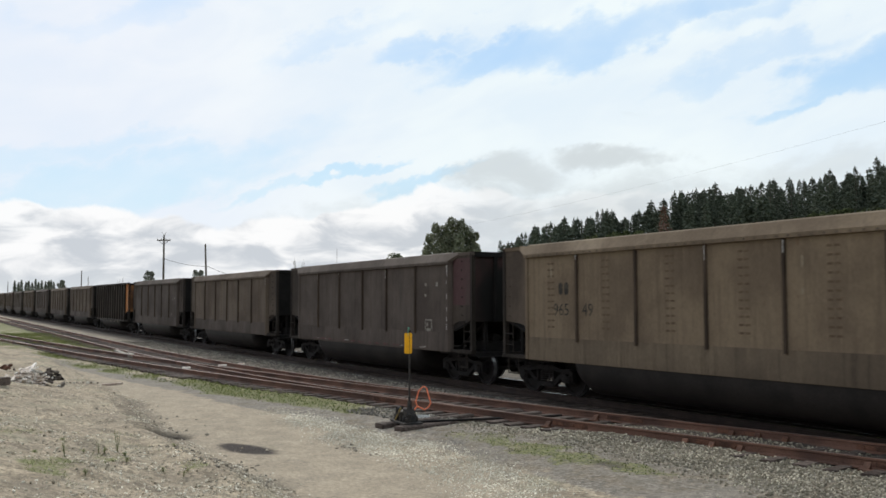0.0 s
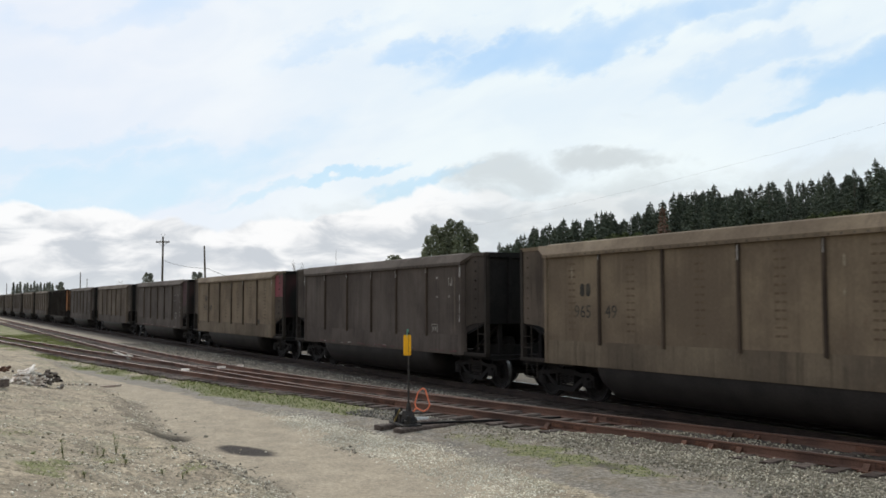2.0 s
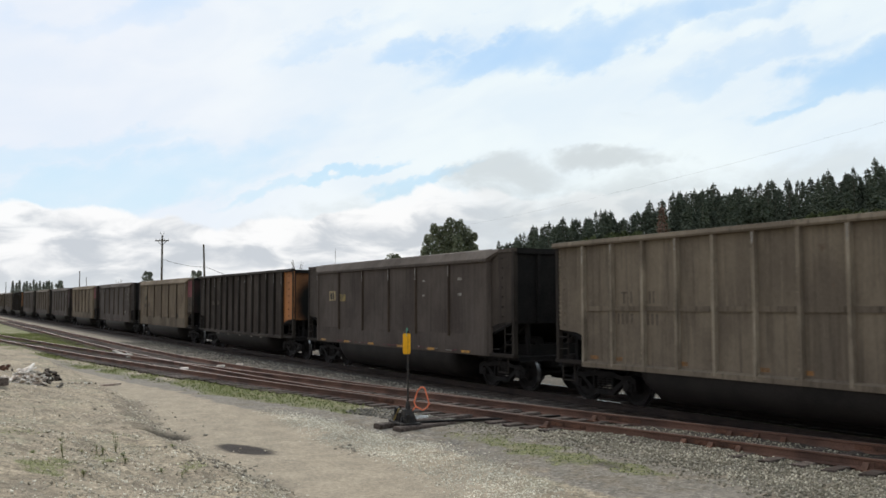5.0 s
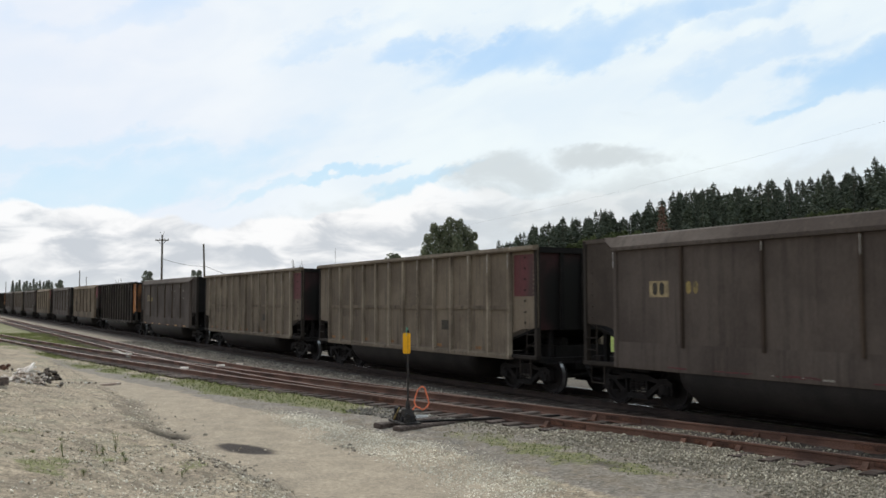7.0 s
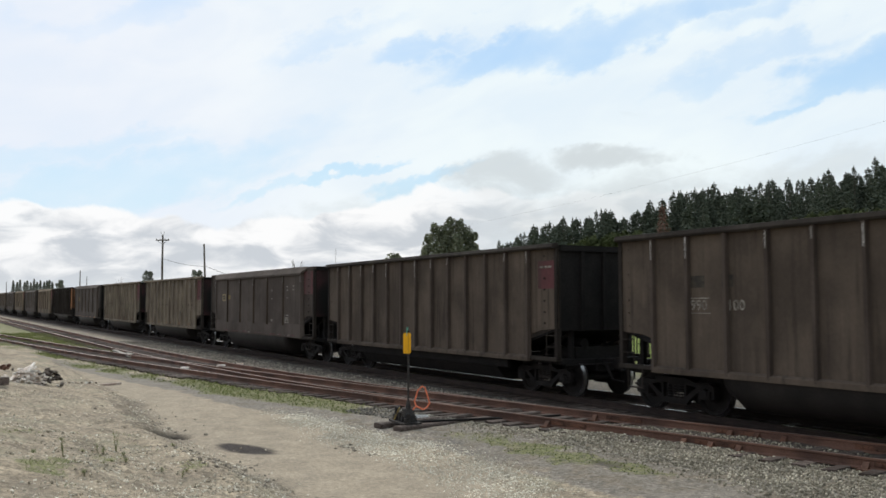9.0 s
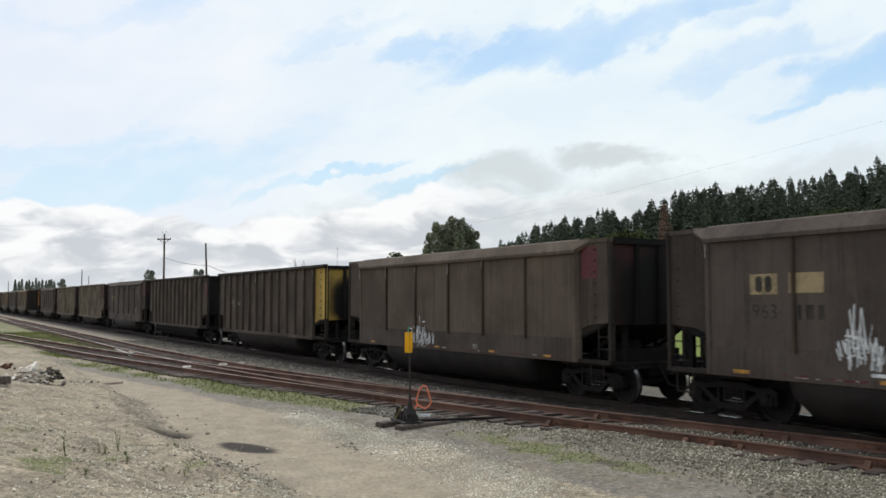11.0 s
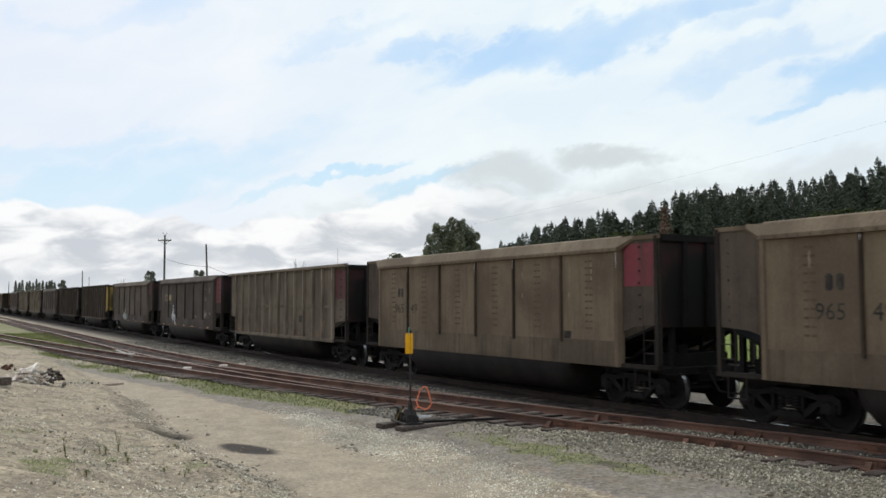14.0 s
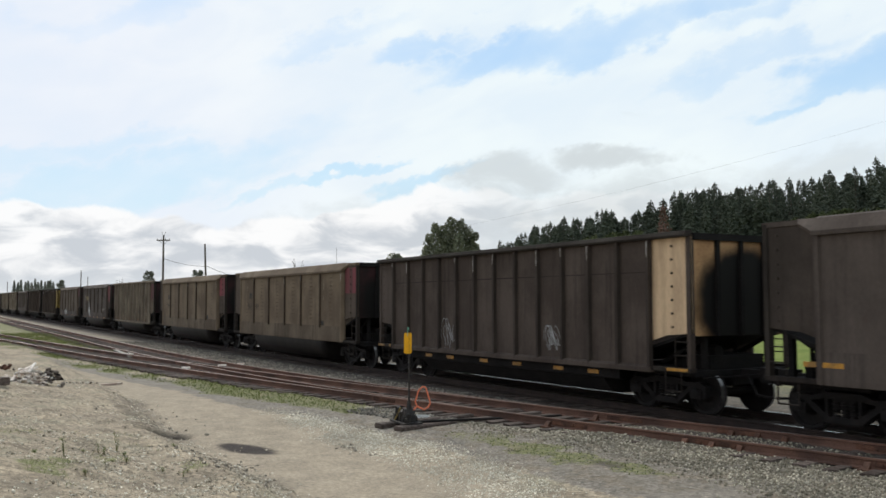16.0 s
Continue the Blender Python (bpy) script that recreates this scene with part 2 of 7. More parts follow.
TUBMAT = material("tub_steel", (0.026, 0.022, 0.020), (0.016, 0.014, 0.013), 1.5, 0.55, 0, 0.06, 25, (1.0, 1.0, 1.0), 0.2)
IRON = material("cast_iron", (0.009, 0.008, 0.0075), (0.015, 0.012, 0.011), 6.0, 0.7, 0, 0.15, 60)
BRIGHT = material("worn_steel", (0.62, 0.62, 0.62), (0.48, 0.47, 0.46), 9.0, 0.22, 1.0, 0.02, 80, grain=0.1)
RIM = material("wheel_rim", (0.40, 0.39, 0.38), (0.20, 0.19, 0.18), 6.0, 0.35, 0.9, 0.03, 60, grain=0.2)
WELD = material("rusty_weld", (0.084, 0.056, 0.036), (0.112, 0.080, 0.050), 5, 0.8, 0, 0.02, 50)
# pale grey for insulators, scuff marks and painted highlights on the posts
PALE_GREY = material("pale_grey", (0.42, 0.39, 0.36), (0.22, 0.20, 0.175), 7.0, 0.5, 0, 0.05, 60)
REDEND = material("end_red", (0.185, 0.042, 0.050), (0.095, 0.040, 0.038), 1.2, 0.6, 0, 0.08, 30, STREAK, 0.2, 0.42, 0.7)
ORANGE = material("end_orange", (0.42, 0.165, 0.055), (0.24, 0.105, 0.045), 1.4, 0.6, 0, 0.08, 30, STREAK, 0.2, 0.45, 0.72)
CREAM = material("end_cream", (0.62, 0.44, 0.27), (0.45, 0.31, 0.19), 1.4, 0.6, 0, 0.08, 30, STREAK, 0.12)
GOLD = material("end_yellow", (0.55, 0.36, 0.07), (0.30, 0.20, 0.06), 1.4, 0.6, 0, 0.08, 30, STREAK, 0.2)


def sooted(name, base, second):
    """End-wall paint burnt black by coal dust in the middle, showing along the top and the edge."""
    m = material(name, base, second, 1.4, 0.7, 0, 0.08, 30, (1, 1, 1), 0.2)
    nt = m.node_tree
    N, K = nt.nodes.new, nt.links.new
    bsdf = nt.nodes["Principled BSDF"]
    paint = bsdf.inputs["Base Color"].links[0].from_socket
    co = N("ShaderNodeTexCoord")
    sep = N("ShaderNodeSeparateXYZ")
    K(co.outputs["Object"], sep.inputs[0])

    def calc(op, a, b):
        n = N("ShaderNodeMath")
        n.operation = op
        for i, v in enumerate((a, b)):
            if isinstance(v, float):
                n.inputs[i].default_value = v
            else:
                K(v, n.inputs[i])
        return n.outputs[0]

    ns = N("ShaderNodeTexNoise")
    K(co.outputs["Object"], ns.inputs["Vector"])
    ns.inputs["Scale"].default_value = 2.2
    dy = calc("DIVIDE", calc("SUBTRACT", sep.outputs["Y"], 0.15), 1.35)
    dz = calc("DIVIDE", calc("SUBTRACT", sep.outputs["Z"], 2.35), 1.05)
    d = calc("ADD", calc("ADD", calc("MULTIPLY", dy, dy), calc("MULTIPLY", dz, dz)), calc("MULTIPLY", ns.outputs["Fac"], 0.5))
    rp = N("ShaderNodeMapRange")
    rp.interpolation_type = "SMOOTHSTEP"
    K(d, rp.inputs["Value"])
    rp.inputs["From Min"].default_value, rp.inputs["From Max"].default_value = 1.05, 1.9
    mx = N("ShaderNodeMix")
    mx.data_type = "RGBA"
    K(rp.outputs[0], mx.inputs[0])
    mx.inputs[6].default_value = (0.010, 0.009, 0.008, 1)
    K(paint, mx.inputs[7])
    K(mx.outputs[2], bsdf.inputs["Base Color"])
    return m


ENDWALL = {"orange": sooted("end_wall_orange", (0.26, 0.11, 0.040), (0.12, 0.055, 0.027)), "cream": sooted("end_wall_cream", (0.52, 0.31, 0.15), (0.34, 0.19, 0.09)),
           "yellow": sooted("end_wall_yellow", (0.34, 0.22, 0.05), (0.2, 0.13, 0.04)), "red": sooted("end_wall_red", (0.036, 0.014, 0.014), (0.020, 0.012, 0.011)),
           "faint": sooted("end_wall_faint", (0.040, 0.020, 0.018), (0.022, 0.014, 0.012)),
           "dim": sooted("end_wall_dim", (0.040, 0.016, 0.016), (0.020, 0.012, 0.011))}
DIMRED = material("end_red_dim", (0.105, 0.033, 0.035), (0.062, 0.036, 0.032), 1.2, 0.6, 0, 0.08, 30, STREAK, 0.2, 0.42, 0.7)
FAINTRED = material("end_red_faint", (0.070, 0.036, 0.036), (0.058, 0.042, 0.036), 1.2, 0.7, 0, 0.08, 30, STREAK, 0.2, 0.42, 0.7)
ENDMAT = {"faint": FAINTRED, "red": REDEND, "dim": DIMRED, "orange": ORANGE, "cream": CREAM, "yellow": GOLD}
MARK_PALE = material("faded_white_marks", (0.30, 0.275, 0.23), (0.13, 0.115, 0.095), 5, 0.7, 0, 0.02, 50)
MARK_GOLD = material("faded_gold_marks", (0.26, 0.19, 0.07), (0.12, 0.095, 0.055), 5, 0.7, 0, 0.02, 50)
MARK_CREAM = material("faded_cream_panel", (0.34, 0.26, 0.145), (0.20, 0.155, 0.09), 4, 0.7, 0, 0.02, 50)
HIGHLIGHT = material("highlight_paint", (0.235, 0.195, 0.140), (0.185, 0.148, 0.10), 9, 0.7, 0, 0.02, 50)
RUSTMARK = material("faded_orange_patch", (0.26, 0.125, 0.05), (0.15, 0.09, 0.05), 4, 0.7, 0, 0.02, 50)
FADED = material("faded_stencil", (0.090, 0.070, 0.052), (0.115, 0.090, 0.067), 5, 0.7, 0, 0.02, 50)
MARK_DARK = material("faded_dark_marks", (0.030, 0.027, 0.023), (0.060, 0.050, 0.038), 5, 0.7, 0, 0.02, 50)
THINSPRAY = material("thin_spray_paint", (0.36, 0.36, 0.35), (0.20, 0.195, 0.185), 6, 0.6, 0, 0.02, 50)
SPRAY = material("white_spray_paint", (0.66, 0.66, 0.64), (0.45, 0.45, 0.44), 5, 0.6, 0, 0.02, 50)
REFLECT = material("amber_reflector", (0.46, 0.22, 0.03), (0.22, 0.12, 0.035), 5, 0.4, 0, 0.0, 50)
RUST = material("rail_rust", (0.165, 0.088, 0.062), (0.082, 0.047, 0.036), 0.9, 0.75, 0, 0.15, 70, spread=0.1)
FRESHRUST = material("flaking_rust", (0.135, 0.065, 0.042), (0.070, 0.038, 0.027), 4.0, 0.85, 0, 0.3, 50, spread=0.2)
# darker copy of the rail rust, painting the train's shade on the main rails
SHADED_RUST = material("shaded_rail", (0.040, 0.028, 0.023), (0.026, 0.019, 0.017), 3.0, 0.75, 0, 0.15, 70)
RAILTOP = material("rail_head", (0.19, 0.130, 0.105), (0.11, 0.074, 0.060), 2.5, 0.42, 0.5, 0.05, 60)
TIEWOOD = material("creosoted_tie", (0.058, 0.043, 0.036), (0.110, 0.086, 0.073), 4.0, 0.9, 0, 0.4, 60, (0.5, 3, 3), 0.4, spread=0.3)
OLDWOOD = material("pole_wood", (0.085, 0.068, 0.056), (0.13, 0.11, 0.09), 3.0, 0.9, 0, 0.3, 40, (3, 3, 0.3))
PALEWOOD = material("bleached_board", (0.52, 0.44, 0.37), (0.40, 0.30, 0.25), 4.0, 0.85, 0, 0.2, 40)
BLACKIRON = material("black_ironwork", (0.022, 0.021, 0.021), (0.045, 0.038, 0.033), 8, 0.6, 0, 0.2, 60)
YELLOW = material("target_yellow", (0.72, 0.36, 0.012), (0.62, 0.30, 0.012), 5, 0.5, 0, 0.02, 60, grain=0.08)
GREENP = material("target_green", (0.14, 0.32, 0.22), (0.10, 0.24, 0.17), 5, 0.5, 0, 0.02, 60)
HOSE = material("orange_rod", (0.72, 0.20, 0.10), (0.55, 0.15, 0.08), 6, 0.5, 0, 0.05, 60)


def island_material(name, cols, rough=0.9, transl=0.0, gloss=0.2):
    """Colour that varies from leaf to leaf, stone to stone."""
    m = bpy.data.materials.new(name)
    m.use_nodes = True
    nt = m.node_tree
    N, K = nt.nodes.new, nt.links.new
    bsdf = nt.nodes["Principled BSDF"]
    geo = N("ShaderNodeNewGeometry")
    cr = N("ShaderNodeValToRGB")
    el = cr.color_ramp.elements
    while len(el) < len(cols):
        el.new(0.5)
    for i, c in enumerate(cols):
        el[i].position, el[i].color = i / (len(cols) - 1), (*c, 1)
    K(geo.outputs["Random Per Island"], cr.inputs[0])
    n = N("ShaderNodeTexNoise")
    n.inputs["Scale"].default_value = 0.6
    co = N("ShaderNodeTexCoord")
    K(co.outputs["Object"], n.inputs["Vector"])
    gr = N("ShaderNodeMapRange")
    K(n.outputs["Fac"], gr.inputs["Value"])
    gr.inputs["From Min"].default_value, gr.inputs["From Max"].default_value = 0.3, 0.7
    gr.inputs["To Min"].default_value, gr.inputs["To Max"].default_value = 0.7, 1.3
    ml = N("ShaderNodeVectorMath")
    ml.operation = "SCALE"
    K(cr.outputs[0], ml.inputs[0])
    K(gr.outputs[0], ml.inputs["Scale"])
    K(ml.outputs[0], bsdf.inputs["Base Color"])
    bsdf.inputs["Roughness"].default_value = rough
    bsdf.inputs["Specular IOR Level"].default_value = gloss
    if transl:
        tr, mixer = N("ShaderNodeBsdfTranslucent"), N("ShaderNodeMixShader")
        K(ml.outputs[0], tr.inputs["Color"])
        mixer.inputs[0].default_value = transl
        K(bsdf.outputs[0], mixer.inputs[1])
        K(tr.outputs[0], mixer.inputs[2])
        K(mixer.outputs[0], nt.nodes["Material Output"].inputs["Surface"])
    return m


STONES = island_material("loose_stones", [(0.125, 0.107, 0.078), (0.185, 0.163, 0.120), (0.25, 0.222, 0.165), (0.48, 0.43, 0.335)])
DARKSTONES = island_material("sooty_stones", [(0.065, 0.058, 0.049), (0.12, 0.108, 0.090), (0.17, 0.154, 0.128), (0.27, 0.245, 0.205)])
GRAVEL = island_material("pale_gravel", [(0.34, 0.30, 0.23), (0.48, 0.435, 0.34), (0.80, 0.74, 0.61)])
PEBBLES = island_material("sandy_stones", [(0.20, 0.165, 0.12), (0.36, 0.305, 0.225), (0.44, 0.38, 0.29), (0.56, 0.49, 0.385), (0.78, 0.71, 0.58)])
CLODS = island_material("earth_clods", [(0.10, 0.086, 0.070), (0.20, 0.168, 0.130), (0.34, 0.29, 0.22)])
GRASS = island_material("grass_blades", [(0.092, 0.112, 0.032), (0.130, 0.148, 0.048), (0.190, 0.188, 0.086)], transl=0.4)
CONIFER = island_material("conifer_needles", [(0.060, 0.071, 0.054), (0.077, 0.088, 0.064), (0.096, 0.105, 0.075)], gloss=0.02)
DEADTREE = island_material("dead_needles", [(0.125, 0.072, 0.056), (0.17, 0.095, 0.072)])
WEED = island_material("weed_leaves", [(0.17, 0.20, 0.08), (0.24, 0.25, 0.12), (0.32, 0.31, 0.18)], transl=0.5)
BROADLEAF = island_material("broad_leaves", [(0.130, 0.138, 0.098), (0.175, 0.182, 0.125), (0.235, 0.235, 0.160)], transl=0.3, gloss=0.03)
# greyer leaves for far trees, distance haze mixed into the colour
HAZYLEAF = island_material("hazy_leaves", [(0.165, 0.165, 0.140), (0.205, 0.205, 0.175), (0.25, 0.25, 0.215)], gloss=0.02)
SHRUB = island_material("shrub_leaves", [(0.050, 0.060, 0.030), (0.074, 0.086, 0.040), (0.100, 0.108, 0.052)], gloss=0.02)
BARK = material("bark", (0.070, 0.055, 0.043), (0.11, 0.09, 0.07), 3, 0.9, 0, 0.3, 20, (3, 3, 0.5))


def ground_material():
    """Sand, gravel, turf, moist earth and painted-in shade, laid out by the masks kept on the ground's points."""
    m = bpy.data.materials.new("yard_ground")
    m.use_nodes = True
    nt = m.node_tree
    N, K = nt.nodes.new, nt.links.new
    bsdf = nt.nodes["Principled BSDF"]
    co = N("ShaderNodeTexCoord").outputs["Object"]

    def noise_tex(scale, detail=5, rough=0.55):
        n = N("ShaderNodeTexNoise")
        K(co, n.inputs["Vector"])
        n.inputs["Scale"].default_value, n.inputs["Detail"].default_value, n.inputs["Roughness"].default_value = scale, detail, rough
        return n.outputs["Fac"]

    def ramp(v, lo, hi, a=0.0, b=1.0):
        n = N("ShaderNodeMapRange")
        n.interpolation_type = "SMOOTHSTEP"
        K(v, n.inputs["Value"])
        for k, val in (("From Min", lo), ("From Max", hi), ("To Min", a), ("To Max", b)):
            n.inputs[k].default_value = val
        return n.outputs["Result"]

    def mix(f, a, b):
        n = N("ShaderNodeMix")
        n.data_type = "RGBA"
        K(f, n.inputs[0])
        for i, v in ((6, a), (7, b)):
            if isinstance(v, tuple):
                n.inputs[i].default_value = (*v, 1)
            else:
                K(v, n.inputs[i])
        return n.outputs[2]

    def mul(a, b):
        n = N("ShaderNodeMath")
        n.operation = "MULTIPLY"
        K(a, n.inputs[0])
        K(b, n.inputs[1])
        return n.outputs[0]

    at1, at2 = N("ShaderNodeAttribute"), N("ShaderNodeAttribute")
    at1.attribute_name, at2.attribute_name = "cover", "shade_grit"
    s1, s2 = N("ShaderNodeSeparateColor"), N("ShaderNodeSeparateColor")
    K(at1.outputs["Color"], s1.inputs[0])
    K(at2.outputs["Color"], s2.inputs[0])
    ballast, turf, road = s1.outputs
    damp_shade, grit, meadow = s2.outputs
    big, mid, fine, tiny = noise_tex(0.35, 6), noise_tex(2.2, 6), noise_tex(14, 5, 0.65), noise_tex(45, 3, 0.7)
    earth = mix(ramp(big, 0.35, 0.65), (0.400, 0.322, 0.226), (0.285, 0.228, 0.165))
    earth = mix(ramp(mid, 0.42, 0.68), earth, (0.315, 0.262, 0.190))
    earth = mix(ramp(noise_tex(0.8, 6, 0.6), 0.50, 0.68, 0.0, 0.75), earth, (0.255, 0.232, 0.160))
    sand = mix(ramp(mid, 0.35, 0.65), (0.372, 0.304, 0.221), (0.305, 0.252, 0.186))
    stone = mix(ramp(fine, 0.38, 0.62), (0.128, 0.112, 0.090), (0.235, 0.208, 0.167))
    dust = mix(ramp(mid, 0.35, 0.65), (0.180, 0.158, 0.130), (0.235, 0.206, 0.168))
    green = mix(ramp(fine, 0.38, 0.64), (0.115, 0.130, 0.042), (0.185, 0.182, 0.082))
    field = mix(ramp(big, 0.35, 0.65), (0.115, 0.150, 0.026), (0.160, 0.190, 0.042))
    col = mix(road, earth, sand)
    col = mix(ramp(mul(grit, ramp(mid, 0.3, 0.6, 0.5, 1.2)), 0.25, 0.75), col, dust)
    col = mix(ballast, col, stone)
    col = mix(ramp(mul(mul(turf, ramp(fine, 0.35, 0.6, 0.45, 1.35)), ramp(big, 0.40, 0.58, 0.6, 1.2)), 0.22, 0.58, 0.0, 0.92), col, green)
    col = mix(meadow, col, field)
    # moist spots and painted shade share one dark brown
    col = mix(damp_shade, col, (0.046, 0.037, 0.032))
    speck = noise_tex(70, 2, 0.8)
    loose = mul(mul(ramp(road, 0.0, 1.0, 1.0, 0.25), ramp(meadow, 0.0, 1.0, 1.0, 0.0)), ramp(damp_shade, 0.2, 0.9, 1.0, 0.1))
    patchy = ramp(noise_tex(2.0, 8, 0.68), 0.46, 0.64)
    col = mix(mul(mul(patchy, loose), ramp(turf, 0.0, 1.0, 0.78, 0.2)), col, (0.180, 0.144, 0.102))
    col = mix(mul(ramp(speck, 0.62, 0.72, 0.0, 0.45), loose), col, (0.52, 0.46, 0.37))
    col = mix(mul(ramp(speck, 0.40, 0.32, 0.0, 0.6), loose), col, (0.120, 0.100, 0.076))
    # packed small stones: each cell of the crust has its own tone
    cells = N("ShaderNodeTexVoronoi")
    cells.inputs["Scale"].default_value = 19
    bent = N("ShaderNodeVectorMath")
    bent.operation = "ADD"
    warp = N("ShaderNodeTexNoise")
    warp.inputs["Scale"].default_value = 30
    shrink = N("ShaderNodeVectorMath")
    shrink.operation = "SCALE"
    shrink.inputs["Scale"].default_value = 0.05
    K(co, warp.inputs["Vector"])
    K(warp.outputs["Color"], shrink.inputs[0])
    K(co, bent.inputs[0])
    K(shrink.outputs[0], bent.inputs[1])
    K(bent.outputs[0], cells.inputs["Vector"])
    cell_tone = N("ShaderNodeSeparateColor")
    K(cells.outputs["Color"], cell_tone.inputs[0])
    crust = mix(mul(loose, ramp(noise_tex(1.7, 5, 0.6), 0.35, 0.6, 0.35, 1.0)), (0.5, 0.5, 0.5), cell_tone.outputs[0])
    sc = N("ShaderNodeVectorMath")
    sc.operation = "SCALE"
    K(col, sc.inputs[0])
    K(mul(mul(ramp(fine, 0.28, 0.72, 0.82, 1.18), ramp(tiny, 0.28, 0.72, 0.80, 1.20)), ramp(crust, 0.0, 1.0, 0.70, 1.30)), sc.inputs["Scale"])
    K(sc.outputs[0], bsdf.inputs["Base Color"])
    bsdf.inputs["Roughness"].default_value = 0.95
    bsdf.inputs["Specular IOR Level"].default_value = 0.15
    b = N("ShaderNodeBump")
    b.inputs["Strength"].default_value, b.inputs["Distance"].default_value = 0.5, 0.06
    K(fine, b.inputs["Height"])
    K(b.outputs[0], bsdf.inputs["Normal"])
    return m


# ------------------------------------------------------------------ mesh helpers
def finish(bm, name, mat):
    bmesh.ops.recalc_face_normals(bm, faces=bm.faces)
    me = bpy.data.meshes.new(name)
    bm.to_mesh(me)
    bm.free()
    for m in (mat if isinstance(mat, (list, tuple)) else [mat]):
        me.materials.append(m)
    return me


def part(name, bm, mat, parent, label=""):
    ob = new(name, finish(bm, name, mat))
    ob.parent = parent
    return tagged(ob, label)


def empty(name, m=None):
    ob = new(name)
    ob.empty_display_size = 0.3
    if m is not None:
        ob.matrix_basis = m
    return ob


def box(bm, x0, x1, y0, y1, z0, z1, mat_index=0):
    v = [bm.verts.new(p) for p in itertools.product((x0, x1), (y0, y1), (z0, z1))]
    fs = []
    for q in ((0, 1, 3, 2), (4, 6, 7, 5), (0, 4, 5, 1), (2, 3, 7, 6), (0, 2, 6, 4), (1, 5, 7, 3)):
        f = bm.faces.new([v[i] for i in q])
        f.material_index = mat_index
        fs.append(f)
    return fs


def prism(bm, outline, at, mat_index=0):
    """A closed outline given once and swept: at() maps an outline point and end (0, 1) to a place."""
    ends = [[bm.verts.new(at(p, e)) for p in outline] for e in (0, 1)]
    n = len(outline)
    fs = [bm.faces.new(ends[0]), bm.faces.new(ends[1][::-1])]
    for i in range(n):
        k = (i + 1) % n
        fs.append(bm.faces.new((ends[0][i], ends[0][k], ends[1][k], ends[1][i])))
    for f in fs:
        f.material_index = mat_index


def along_x(bm, outline_yz, x0, x1, mat_index=0):
    prism(bm, outline_yz, lambda p, e: ((x0, x1)[e], p[0], p[1]), mat_index)


def along_y(bm, outline_xz, y0, y1, mat_index=0):
    prism(bm, outline_xz, lambda p, e: (p[0], (y0, y1)[e], p[1]), mat_index)


def along_z(bm, outline_xy, z0, z1, mat_index=0):
    prism(bm, outline_xy, lambda p, e: (p[0], p[1], (z0, z1)[e]), mat_index)


def rod(bm, a, b, r, sides=8, r2=None, mat_index=0):
    a, b = Vector(a), Vector(b)
    d = (b - a).normalized()
    u = d.orthogonal().normalized()
    w = d.cross(u)
    r2 = r if r2 is None else r2
    prism(bm, [(math.cos(t), math.sin(t)) for t in (2 * math.pi * i / sides for i in range(sides))],
          lambda p, e: tuple((a, b)[e] + (u * p[0] + w * p[1]) * (r, r2)[e]), mat_index)


def turned(bm, profile, axis_y=True, sides=20):
    """A body of revolution round the y axis from (offset, radius) pairs; returns the rings' faces in order."""
    rings = [[bm.verts.new((r * math.cos(t), o, r * math.sin(t))) for t in (2 * math.pi * i / sides for i in range(sides))]
             for o, r in profile]
    bands = []
    for a, b in zip(rings, rings[1:]):
        bands.append([bm.faces.new((a[i], a[(i + 1) % sides], b[(i + 1) % sides], b[i])) for i in range(sides)])
    bm.faces.new(rings[0])
    bm.faces.new(rings[-1][::-1])
    return bands


def mesh_np(name, verts, faces, mat):
    """A mesh from arrays of places and of triangles."""
    me = bpy.data.meshes.new(name)
    verts, faces = np.asarray(verts, dtype=np.float32), np.asarray(faces, dtype=np.int32)
    me.vertices.add(len(verts))
    me.vertices.foreach_set("co", verts.ravel())
    k = faces.shape[1]
    me.loops.add(len(faces) * k)
    me.loops.foreach_set("vertex_index", faces.ravel())
    me.polygons.add(len(faces))
    me.polygons.foreach_set("loop_start", np.arange(len(faces), dtype=np.int32) * k)
    me.update(calc_edges=True)
    for m in (mat if isinstance(mat, (list, tuple)) else [mat]):
        me.materials.append(m)
    return me


# ------------------------------------------------------------------ the lie of the land
MAIN_Y = 15.02          # centre of the main line
GAUGE = 1.505           # between rail centres


def rise(x):
    """The gentle lift of the line towards the near end."""
    x = np.asarray(x, dtype=float)
    k = 5.6e-5
    return np.where(x < -60, 0, np.where(x < 0, k * (x + 60) ** 2, k * 3600 + 2 * k * 60 * np.minimum(x, 60)))


def smooth(a, b, v):
    t = np.clip((np.asarray(v, dtype=float) - a) / (b - a), 0, 1)
    return t * t * (3 - 2 * t)


# the lead track (to the near yard road) and the straight branch off it: x, y
LEAD = [(40, 15.02), (16, 15.0), (5, 14.72), (-2, 14.18), (-8.7, 13.24), (-16.3, 11.8), (-25, 10.3), (-34, 8.95), (-43, 7.75), (-54, 6.55), (-70, 4.9), (-90, 2.8), (-130, -1.4), (-220, -11)]
BRANCH = [(-10, 12.95), (-16.3, 11.86), (-25, 10.75), (-34, 10.1), (-43, 9.8), (-54, 9.7), (-80, 9.7), (-125, 9.75), (-200, 9.8), (-420, 9.9)]


